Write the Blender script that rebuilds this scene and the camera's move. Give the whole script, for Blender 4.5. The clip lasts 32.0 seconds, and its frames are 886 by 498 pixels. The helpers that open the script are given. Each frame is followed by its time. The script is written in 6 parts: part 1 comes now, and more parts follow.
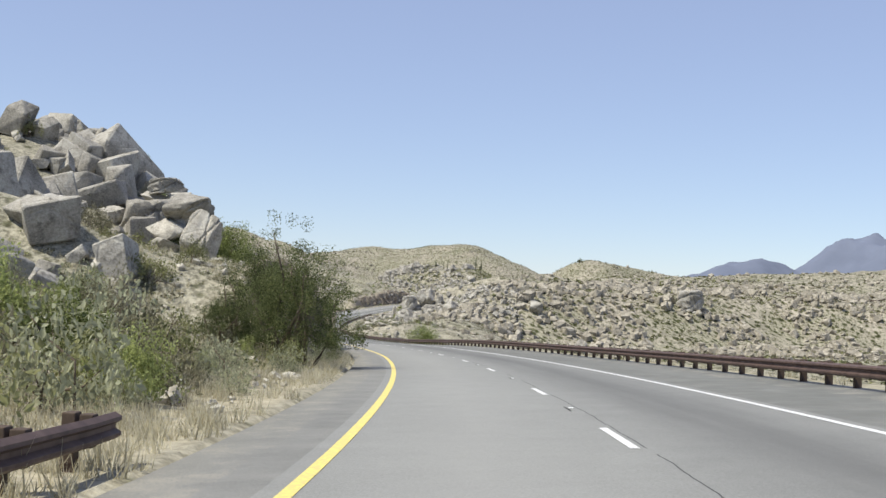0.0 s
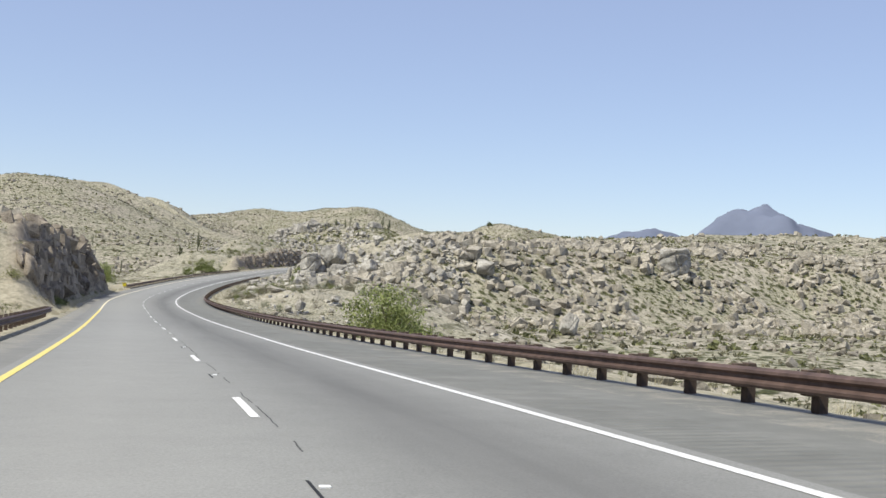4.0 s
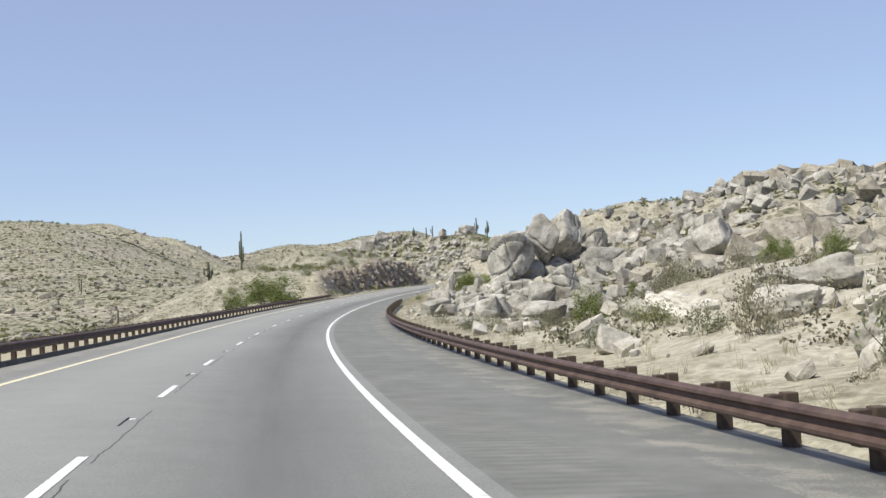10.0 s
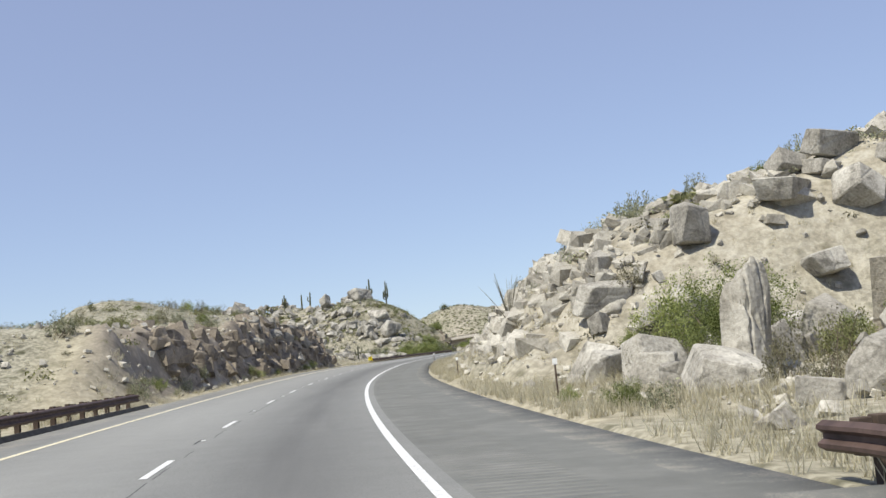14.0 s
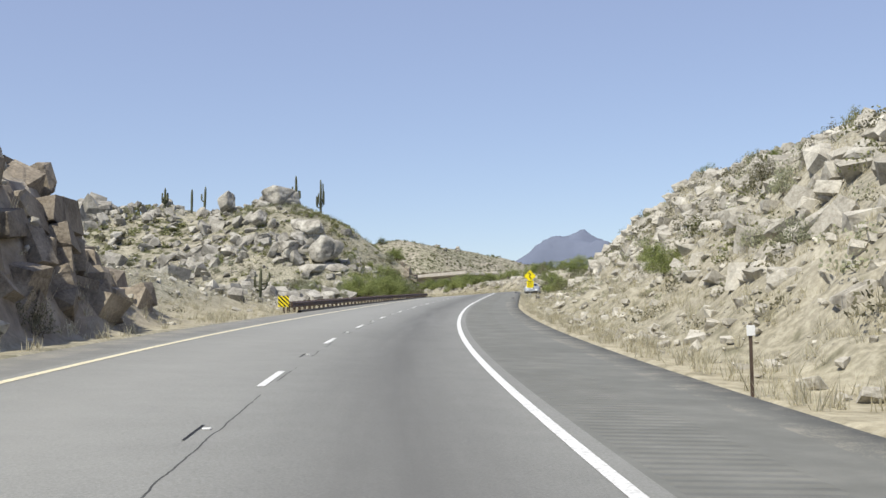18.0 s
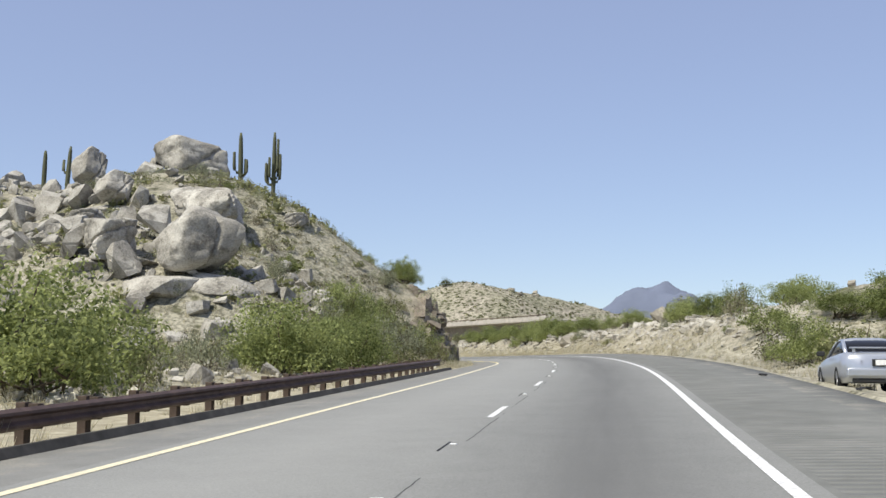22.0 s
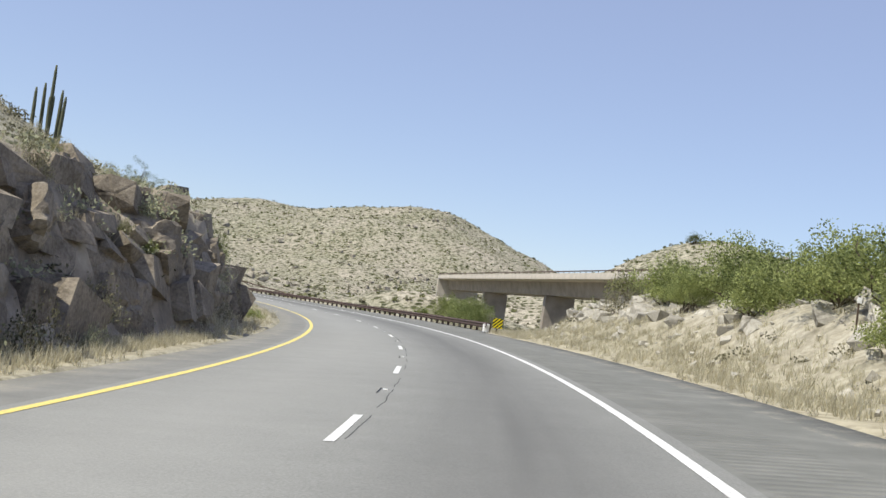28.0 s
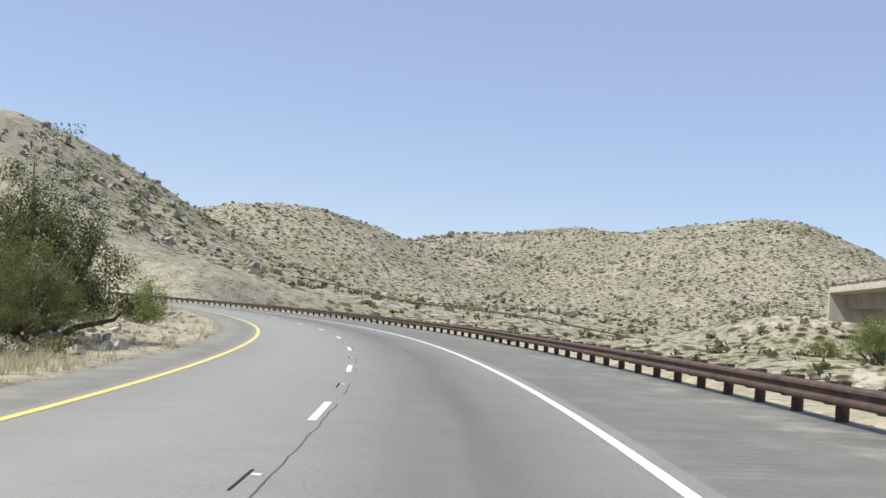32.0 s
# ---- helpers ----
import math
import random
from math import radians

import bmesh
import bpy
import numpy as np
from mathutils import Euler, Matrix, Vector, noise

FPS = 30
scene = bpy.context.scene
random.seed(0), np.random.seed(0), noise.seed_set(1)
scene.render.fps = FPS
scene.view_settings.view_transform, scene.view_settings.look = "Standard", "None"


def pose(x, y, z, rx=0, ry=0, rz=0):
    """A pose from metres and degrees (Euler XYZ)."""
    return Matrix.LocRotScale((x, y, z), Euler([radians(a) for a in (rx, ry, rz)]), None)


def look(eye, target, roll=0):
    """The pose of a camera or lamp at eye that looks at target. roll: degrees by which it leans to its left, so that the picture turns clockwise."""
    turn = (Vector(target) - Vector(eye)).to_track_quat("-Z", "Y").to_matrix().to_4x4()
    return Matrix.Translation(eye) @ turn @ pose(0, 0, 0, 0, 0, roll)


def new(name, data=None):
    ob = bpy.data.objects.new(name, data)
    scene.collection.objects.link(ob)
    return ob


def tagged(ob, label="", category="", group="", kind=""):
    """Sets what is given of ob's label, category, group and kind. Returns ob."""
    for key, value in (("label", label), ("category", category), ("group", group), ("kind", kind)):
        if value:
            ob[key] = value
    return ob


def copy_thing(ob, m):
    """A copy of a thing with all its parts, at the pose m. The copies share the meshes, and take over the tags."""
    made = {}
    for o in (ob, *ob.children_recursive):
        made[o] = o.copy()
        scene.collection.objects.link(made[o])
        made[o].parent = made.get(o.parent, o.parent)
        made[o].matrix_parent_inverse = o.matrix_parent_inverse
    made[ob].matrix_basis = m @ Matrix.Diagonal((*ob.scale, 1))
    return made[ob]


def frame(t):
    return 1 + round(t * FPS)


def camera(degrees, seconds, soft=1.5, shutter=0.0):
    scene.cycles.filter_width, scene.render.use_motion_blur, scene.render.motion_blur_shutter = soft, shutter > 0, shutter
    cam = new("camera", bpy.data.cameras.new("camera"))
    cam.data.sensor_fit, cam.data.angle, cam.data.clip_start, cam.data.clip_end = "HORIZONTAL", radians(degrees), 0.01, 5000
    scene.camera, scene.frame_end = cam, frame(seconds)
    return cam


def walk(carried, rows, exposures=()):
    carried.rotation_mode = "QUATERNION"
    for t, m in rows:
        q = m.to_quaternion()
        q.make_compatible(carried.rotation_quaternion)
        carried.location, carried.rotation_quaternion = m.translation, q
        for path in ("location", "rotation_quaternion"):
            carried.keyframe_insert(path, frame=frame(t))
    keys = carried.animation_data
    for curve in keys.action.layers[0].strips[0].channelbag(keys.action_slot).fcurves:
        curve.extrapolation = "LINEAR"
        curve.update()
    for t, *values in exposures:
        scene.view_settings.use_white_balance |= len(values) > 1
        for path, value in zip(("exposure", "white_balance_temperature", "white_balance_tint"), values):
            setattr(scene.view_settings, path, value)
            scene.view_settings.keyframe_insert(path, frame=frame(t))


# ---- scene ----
# ---- camera: seconds, place, yaw, pitch, roll ----
cam = camera(42.8, 32.0)
PATH = [
    (0.0, 1.17, 0.51, -0.60, -0.68, 2.76, -2.51),
    (0.5, 1.69, 13.92, -1.01, -0.06, 2.04, -2.76),
    (1.0, 1.79, 26.97, -1.33, 0.52, 1.36, -3.16),
    (1.5, 1.77, 39.80, -1.65, 0.74, 1.01, -3.37),
    (2.0, 1.38, 52.52, -1.95, 0.25, 0.91, -3.67),
    (2.5, 0.57, 65.30, -2.24, -1.22, 0.95, -3.72),
    (3.0, -0.57, 78.24, -2.59, -3.24, 1.03, -3.81),
    (3.5, -1.96, 91.47, -2.94, -5.31, 1.28, -3.71),
    (5.5, -9.50, 147.00, -4.64, -7.28, 1.60, -0.58),
    (6.0, -11.58, 161.42, -5.04, -6.92, 1.57, 0.12),
    (6.5, -13.63, 176.02, -5.40, -6.44, 1.74, 0.82),
    (7.0, -15.62, 190.75, -5.72, -6.06, 2.10, 1.55),
    (7.5, -17.60, 205.60, -5.97, -5.86, 2.60, 2.13),
    (8.0, -19.51, 220.53, -6.19, -5.60, 2.99, 2.58),
    (8.5, -21.36, 235.51, -6.38, -5.26, 3.23, 2.83),
    (9.0, -23.13, 250.49, -6.53, -4.88, 3.26, 2.95),
    (9.5, -24.84, 265.45, -6.62, -4.76, 3.13, 2.90),
    (10.0, -26.37, 280.41, -6.65, -5.10, 2.97, 2.92),
    (10.5, -27.43, 295.37, -6.62, -5.96, 3.02, 3.21),
    (11.0, -28.18, 310.36, -6.55, -7.14, 3.17, 3.93),
    (11.5, -28.53, 325.41, -6.40, -8.31, 3.53, 4.97),
    (12.0, -28.54, 340.54, -6.19, -9.18, 4.10, 6.18),
    (12.5, -28.34, 355.81, -5.92, -9.89, 4.97, 6.85),
    (13.0, -27.81, 371.13, -5.58, -10.67, 5.85, 6.74),
    (13.5, -26.97, 386.44, -5.19, -11.57, 6.55, 6.33),
    (14.0, -25.82, 401.63, -4.74, -12.62, 6.88, 5.66),
    (14.5, -24.34, 416.60, -4.29, -13.48, 6.76, 4.96),
    (15.0, -22.59, 431.29, -3.84, -13.94, 6.42, 4.11),
    (15.5, -20.63, 445.64, -3.34, -14.16, 5.87, 2.37),
    (17.5, -10.55, 500.31, -1.36, -15.81, 3.87, 0.72),
    (18.0, -7.44, 513.58, -0.90, -16.73, 3.80, 0.86),
    (18.5, -4.10, 526.80, -0.46, -17.49, 3.82, 0.71),
    (19.0, -0.52, 539.93, -0.03, -17.78, 3.95, 0.41),
    (19.5, 3.28, 552.92, 0.40, -17.41, 4.29, 0.37),
    (20.0, 7.27, 565.72, 0.84, -16.28, 4.77, 0.50),
    (20.5, 11.50, 578.27, 1.30, -14.78, 5.47, 0.78),
    (21.0, 15.89, 590.53, 1.80, -13.43, 6.03, 0.64),
    (21.5, 20.32, 602.53, 2.27, -12.79, 6.30, 0.19),
    (22.0, 24.83, 614.26, 2.78, -12.85, 6.33, -0.50),
    (22.5, 29.36, 625.81, 3.27, -13.20, 6.23, -1.46),
    (23.0, 33.81, 637.26, 3.74, -13.47, 6.14, -2.59),
    (23.5, 38.06, 648.67, 4.18, -13.49, 6.04, -3.64),
    (24.0, 42.09, 660.11, 4.58, -13.05, 5.86, -4.58),
    (24.5, 45.88, 671.63, 4.93, -11.87, 5.52, -4.99),
    (26.5, 57.97, 718.68, 5.81, -5.59, 4.09, -7.28),
    (27.0, 60.19, 730.68, 5.99, -4.06, 3.84, -7.73),
    (27.5, 62.02, 742.78, 6.12, -2.41, 3.68, -7.87),
    (28.0, 63.44, 754.96, 6.26, -0.26, 3.52, -8.23),
    (28.5, 64.34, 767.20, 6.42, 2.54, 3.41, -8.43),
    (29.0, 64.66, 779.46, 6.55, 5.70, 3.40, -8.18),
    (29.5, 64.38, 791.75, 6.64, 8.87, 3.50, -7.24),
    (30.0, 63.50, 804.00, 6.69, 11.49, 3.60, -6.33),
    (30.5, 62.08, 816.24, 6.75, 13.61, 3.61, -5.26),
    (31.0, 60.15, 828.40, 6.81, 15.21, 3.53, -4.86),
    (31.5, 57.75, 840.42, 6.83, 16.32, 3.48, -4.73),
    (32.0, 55.07, 852.29, 6.93, 16.73, 3.55, -4.60),
]
walk(cam, [(t, pose(x, y, z, 90 + p, r, h)) for t, x, y, z, h, p, r in PATH], [(t, e, 6870, 5) for t, e in ((0.0, 0.34), (11.0, 0.33), (15.0, 0.27), (23.0, 0.29), (27.0, 0.35), (32.0, 0.38))])

# ---- sky, sun, exposure ----
SUN_FROM = Vector((-0.50, -0.29, 0.84)).normalized()
world = bpy.data.worlds.new("world")
scene.world = world
world.use_nodes = True
wn = world.node_tree.nodes
sky = wn.new("ShaderNodeTexSky")
sky.sky_type = 'NISHITA'
sky.sun_disc = False
sky.sun_elevation = math.asin(SUN_FROM.z)
sky.sun_rotation = math.atan2(SUN_FROM.x, SUN_FROM.y)
sky.air_density, sky.dust_density, sky.ozone_density, sky.altitude = 1.0, 0.35, 3.5, 900.0
# thin bright haze that evens out the sky
veil = wn.new("ShaderNodeMix")
veil.data_type = 'RGBA'
veil.inputs[0].default_value = 0.45
veil.inputs[7].default_value = (3.0, 3.18, 5.2, 1)
world.node_tree.links.new(sky.outputs[0], veil.inputs[6])
world.node_tree.links.new(veil.outputs[2], wn["Background"].inputs[0])
wn["Background"].inputs[1].default_value = 0.126
sun = new("sun", bpy.data.lights.new("sun", 'SUN'))
sun.data.energy, sun.data.angle, sun.data.color = 4.35, radians(0.53), (1.0, 0.955, 0.89)
sun.matrix_world = look(SUN_FROM * 500, (0, 0, 0))

# ---- smooth noise on arrays ----
def lattice(ix, iy, iz, seed):
    h = (ix * 374761393 + iy * 668265263 + iz * 2147483647 + seed * 1274126177) & 0xFFFFFFFF
    h = ((h ^ (h >> 13)) * 1274126177) & 0xFFFFFFFF
    h = h ^ (h >> 16)
    return (h & 0xFFFFFF) / float(0xFFFFFF) * 2 - 1


def vnoise(x, y, z=0.0, seed=0):
    """Smooth value noise, -1 to 1, on arrays."""
    x, y, z = np.broadcast_arrays(np.asarray(x, float), np.asarray(y, float), np.asarray(z, float))
    ix, iy, iz = (np.floor(a).astype(np.int64) for a in (x, y, z))
    fx, fy, fz = x - ix, y - iy, z - iz
    fx, fy, fz = (f * f * (3 - 2 * f) for f in (fx, fy, fz))
    total = 0
    for dx in (0, 1):
        for dy in (0, 1):
            for dz in (0, 1):
                w = (fx if dx else 1 - fx) * (fy if dy else 1 - fy) * (fz if dz else 1 - fz)
                total = total + w * lattice(ix + dx, iy + dy, iz + dz, seed)
    return total


def fbm(x, y, z=0.0, octaves=4, seed=0):
    total, amp = 0, 1.0
    for k in range(octaves):
        total = total + amp * vnoise(x * 2 ** k, y * 2 ** k, np.asarray(z) * 2 ** k, seed + k)
        amp *= 0.5
    return total


def ss(v, a, b):
    """A smooth step from 0 at a to 1 at b."""
    f = np.clip((np.asarray(v, float) - a) / (b - a), 0, 1)
    return f * f * (3 - 2 * f)


# ---- the road's line: the lane line between both lanes, every 44 m, and its cross fall ----
ROAD = [
    (-3.40, -71.39, 0.52), (1.00, -27.58, -1.20), (3.79, 16.37, -2.31), (2.72, 60.43, -3.47),
    (-2.19, 104.14, -4.67), (-8.81, 147.65, -6.06), (-16.03, 191.01, -7.13), (-23.00, 234.49, -7.71),
    (-28.08, 278.26, -8.07), (-30.51, 322.19, -7.77), (-30.47, 366.21, -7.02), (-27.36, 410.13, -5.85),
    (-21.44, 453.74, -4.44), (-12.97, 496.89, -2.90), (-2.71, 539.63, -1.44), (10.58, 581.61, 0.01),
    (25.99, 622.87, 1.63), (41.45, 664.02, 3.12), (54.04, 706.20, 4.11), (61.41, 749.56, 4.69),
    (62.32, 793.61, 5.07), (56.98, 837.22, 5.33), (44.58, 879.34, 5.56), (25.96, 919.11, 5.85),
    (0.22, 954.72, 6.16), (-31.90, 984.80, 6.31), (-68.90, 1008.40, 6.40), (-106.70, 1030.80, 6.45),
    (-140.30, 1059.30, 6.49), (-168.50, 1092.90, 6.51), (-194.40, 1128.50, 6.53),
]
FALL = [0.032, 0.047, 0.054, 0.041, 0.032, 0.002, -0.013, -0.031, -0.049, -0.040, -0.040, -0.031, -0.023, -0.039, -0.033, -0.015, 0.020, 0.047, 0.076, 0.084, 0.080, 0.066, 0.044, 0.035, 0.022, 0.011, 0.004, 0.000, -0.002, -0.003, -0.003]
LANE = 3.66
EDGE_L, EDGE_R = -5.35, 7.15


def spline(table, k=22):
    """A Catmull-Rom line through the rows of a table."""
    p = np.array(table, float)
    p = np.vstack([2 * p[0] - p[1], p, 2 * p[-1] - p[-2]])
    t = np.arange(k) / k
    rows = []
    for i in range(1, len(p) - 2):
        a, b, c, d = p[i - 1:i + 3]
        for f in t:
            rows.append(0.5 * (2 * b + (c - a) * f + (2 * a - 5 * b + 4 * c - d) * f ** 2 + (3 * b - a - 3 * c + d) * f ** 3))
    rows.append(p[-2])
    return np.array(rows)


LINE = spline([(*p, f) for p, f in zip(ROAD, FALL)])
STEP = np.hypot(*np.diff(LINE[:, :2], axis=0).T)
STATION = np.concatenate([[0], np.cumsum(STEP)]) - 72.0
way = np.gradient(LINE[:, :2], axis=0)
way /= np.linalg.norm(way, axis=1)[:, None]
RIGHT = np.stack([way[:, 1], -way[:, 0]], 1)


def on_road(s, d):
    """Place of the point at station s, d metres to the right of the lane line, on the road's plane."""
    s, d = np.broadcast_arrays(np.asarray(s, float), np.asarray(d, float))
    x, y, z, f = (np.interp(s, STATION, LINE[:, i]) for i in range(4))
    nx, ny = np.interp(s, STATION, RIGHT[:, 0]), np.interp(s, STATION, RIGHT[:, 1])
    return x + nx * d, y + ny * d, z + f * np.clip(d, -9, 9)


def heading(s):
    """Yaw in degrees of the road at station s, to the left of +y."""
    return math.degrees(math.atan2(np.interp(s, STATION, RIGHT[:, 1]), np.interp(s, STATION, RIGHT[:, 0])))


def to_road(x, y):
    """Station and offset of places."""
    x, y = np.atleast_1d(np.asarray(x, float)), np.atleast_1d(np.asarray(y, float))
    s, d = np.empty(len(x)), np.empty(len(x))
    for k in range(0, len(x), 4000):
        a, b = x[k:k + 4000], y[k:k + 4000]
        i = np.argmin((a[:, None] - LINE[None, :, 0]) ** 2 + (b[:, None] - LINE[None, :, 1]) ** 2, axis=1)
        wx, wy = a - LINE[i, 0], b - LINE[i, 1]
        s[k:k + 4000] = STATION[i] + wx * way[i, 0] + wy * way[i, 1]
        d[k:k + 4000] = wx * RIGHT[i, 0] + wy * RIGHT[i, 1]
    return s, d


# ---- the land: banks along the road (from, to, run-in, toe, height, width of the face, slope behind, its length, rocky) ----
BANKS_LEFT = [
    (-60, 49, 14, 6.5, 1.6, 7.0, 0.22, 20, 0.0),
    (51, 92, 9, 6.5, 4.2, 2.4, 0.22, 22, 1.0),
    (92, 190, 12, 8.5, 2.0, 8.0, 0.10, 30, 0.1),
    (196, 282, 16, 6.7, 6.8, 3.0, 0.20, 25, 1.0),
    (296, 446, 16, 8.0, -4.0, 20.0, 0.00, 10, 0.0),
    (458, 505, 14, 6.8, 4.0, 2.8, 0.05, 16, 0.8),
    (505, 557, 20, 6.6, 5.2, 3.0, 0.28, 16, 0.9),
    (562, 600, 20, 9.0, 2.6, 8.0, 0.10, 30, 0.0),
    (600, 690, 20, 9.0, 0.8, 10.0, 0.06, 30, 0.0),
    (690, 716, 10, 7.4, 3.4, 6.0, 0.34, 20, 0.2),
    (716, 775, 10, 6.9, 6.2, 2.9, 0.34, 18, 1.0),
    (775, 824, 16, 6.9, 4.6, 2.8, 0.28, 18, 1.0),
    (824, 858, 10, 7.4, 3.8, 4.6, 0.28, 22, 0.3),
    (858, 894, 14, 8.4, 2.4, 5.0, 0.26, 26, 0.3),
    (900, 1200, 20, 8.6, 1.2, 8.0, 0.30, 60, 0.0),
]
BANKS_RIGHT = [
    (-60, 244, 40, 8.8, -8.5, 30.0, 0.0, 10, 0.0),
    (256, 336, 24, 9.2, 2.4, 14.0, -0.10, 24, 0.05),
    (336, 388, 20, 9.6, -0.8, 12.0, 0.24, 28, 0.05),
    (388, 446, 16, 9.8, 0.8, 14.0, 0.33, 28, 0.1),
    (448, 500, 8, 9.0, 6.2, 7.5, 0.24, 24, 1.0),
    (500, 622, 10, 9.2, 7.8, 11.0, 0.36, 24, 0.55),
    (622, 690, 14, 7.2, -0.5, 3.0, 0.06, 30, 0.0),
    (690, 838, 14, 8.4, 2.6, 5.0, 0.04, 30, 0.25),
    (848, 1040, 14, 9.0, -8.0, 24.0, 0.0, 10, 0.0),
]
# hills: centre, height, the two radii, turn in degrees
HILLS = [
    (-31.5, 102, 13.6, 15, 20, 10), (4, 750, 19.0, 30, 36, 0), (-24, 766, 4.0, 18, 20, 0), (58, 1068, 9.5, 24, 15, -10),
    (-232, 1065, 56.0, 118, 190, 12), (-360, 620, 49.0, 120, 180, 0), (-140, 1135, 16.0, 45, 60, 0), (21, 724, 2.5, 9, 11, 0), (25, 862, 6.0, 15, 18, 0), (36, 731, -2.0, 8, 10, 0), (-188, 1370, 38.5, 75, 90, 0),
    (-140, 1600, 56.0, 160, 150, 0), (54, 1582, 56.5, 105, 165, 0),
    (160, 1203, 37.0, 58, 75, 0), (250, 1250, 30.0, 80, 90, 0), (590, 1430, 62.0, 300, 220, 0), (420, 860, 18.0, 130, 160, 0),
    (260, 620, 9.0, 110, 120, 0), (24, 424, 2.3, 18, 16, 0),
]


def side(s, d, banks):
    """Height above the road's edge, and rockiness, of one side's banks at station s, d metres out."""
    total, rock, share = np.zeros_like(s), np.zeros_like(s), np.zeros_like(s) + 1e-6
    for a, b, ramp, toe, high, wide, back, length, rocky in banks:
        w = ss(s, a - ramp * 0.5, a + ramp * 0.5) * (1 - ss(s, b - ramp * 0.5, b + ramp * 0.5))
        x = d - toe - 0.7 * vnoise(s / 9, 0 * s, 3.1, 11)
        f = np.clip(x / wide, 0, 1)
        face = high * (f * 0.35 + 0.65 * f * f * (3 - 2 * f))
        rise = back * np.clip(x - wide, 0, length)
        total += w * (face + rise)
        rock += w * rocky * ss(x, -0.4, 0.5) * (1 - ss(x, wide * 0.95, wide * 1.5))
        share += w
    share = np.maximum(share, 0.999)
    return total / share, rock / share


def land(x, y, s, d):
    """Height of the ground, and its rockiness."""
    a = np.abs(d)
    zr = np.interp(s, STATION, LINE[:, 2]) + np.interp(s, STATION, LINE[:, 3]) * np.clip(d, -9, 9)
    far = np.interp(y, LINE[:, 1], LINE[:, 2])
    base = zr + (far - zr) * ss(a, 40, 150)
    hl, rl = side(s, -d, BANKS_LEFT)
    hr, rr = side(s, d, BANKS_RIGHT)
    prof, rock = np.where(d < 0, hl, hr), np.where(d < 0, rl, rr)
    z = base + prof
    # the low ground beside the road, and the rocky rise behind it
    line = 374 + 0.6 * np.clip(x - 30, 0, 110)
    rise = -13.5 + 18.5 * ss(y, line - 22, line + 26) + 0.055 * np.clip(y - 430, 0, 220)
    rise = rise + (5.0 - rise) * ss(y, 740, 900)
    z = np.where(d > 0, z + (rise - z) * ss(d, 34, 66) * (1 - ss(y, 1000, 1200)), z)
    low = -9.0 + 13.0 * ss(y, 590, 720)
    z = np.where(d < 0, z + (low - z) * ss(a, 20, 52) * ss(y, 275, 330), z)
    away = ss(a, 8, 22)
    for cx, cy, h, rx, ry, turn in HILLS:
        c, n = math.cos(radians(turn)), math.sin(radians(turn))
        u, v = ((x - cx) * c + (y - cy) * n) / rx, ((y - cy) * c - (x - cx) * n) / ry
        z = z + away * h * np.exp(-(u * u + v * v) * 0.9) * (1 + 0.09 * ss(h, 20, 40) * fbm(x / 90, y / 90, 0, 3, 5))
    rough = ss(a, 7.5, 20)
    z = z + rough * (0.55 * fbm(x / 9, y / 9, 0, 3, 21) + (0.3 + 2.4 * ss(a, 60, 220)) * fbm(x / 46, y / 46, 0, 3, 33))
    # ledges of the rock faces
    p = fbm(s / 2.6, d / 1.7, z / 2.2, 3, 44)
    ledge = 0.75 * p + 0.45 * np.abs(vnoise(s / 1.1, d / 0.9, z / 0.8, 61)) - 0.2
    z = z + rock * ledge * 1.15
    z = z + ss(a, 6, 9) * 0.12 * vnoise(x / 3.1, y / 3.1, 0, 71)
    return z, rock


def height(x, y):
    s, d = to_road(x, y)
    return land(np.atleast_1d(np.asarray(x, float)), np.atleast_1d(np.asarray(y, float)), s, d)[0]


# ---- materials ----
def material(name):
    m = bpy.data.materials.new(name)
    m.use_nodes = True
    return m, m.node_tree.nodes, m.node_tree.links, m.node_tree.nodes["Principled BSDF"]


def node(m, kind, **given):
    n = m.node_tree.nodes.new("ShaderNode" + kind)
    for key, value in given.items():
        if key in n.inputs:
            n.inputs[key].default_value = value
    return n


def texture(m, kind, scale, detail=4.0, rough=0.55, coords=None):
    n = m.node_tree.nodes.new("ShaderNodeTex" + kind)
    n.inputs["Scale"].default_value = scale
    if "Detail" in n.inputs:
        n.inputs["Detail"].default_value = detail
    if kind == "Noise":
        n.inputs["Roughness"].default_value = rough
    if coords is not None:
        m.node_tree.links.new(coords, n.inputs["Vector"])
    return n


def ramp(m, source, *stops):
    n = m.node_tree.nodes.new("ShaderNodeValToRGB")
    e = n.color_ramp.elements
    while len(e) < len(stops):
        e.new(0.5)
    for el, (at, c) in zip(e, stops):
        el.position = at
        el.color = (*c, 1) if len(c) == 3 else (c[0], c[0], c[0], 1)
    m.node_tree.links.new(source, n.inputs[0])
    return n.outputs[0]


def mix(m, fac, a, b, mode='MIX'):
    n = m.node_tree.nodes.new("ShaderNodeMix")
    n.data_type, n.blend_type = 'RGBA', mode
    for sock, value in ((n.inputs[0], fac), (n.inputs[6], a), (n.inputs[7], b)):
        if isinstance(value, (int, float)):
            sock.default_value = value
        elif isinstance(value, tuple):
            sock.default_value = (*value, 1)
        else:
            m.node_tree.links.new(value, sock)
    return n.outputs[2]


def calc(m, op, a, b=0.0):
    n = m.node_tree.nodes.new("ShaderNodeMath")
    n.operation = op
    for sock, value in zip(n.inputs, (a, b)):
        if isinstance(value, (int, float)):
            sock.default_value = value
        else:
            m.node_tree.links.new(value, sock)
    return n.outputs[0]


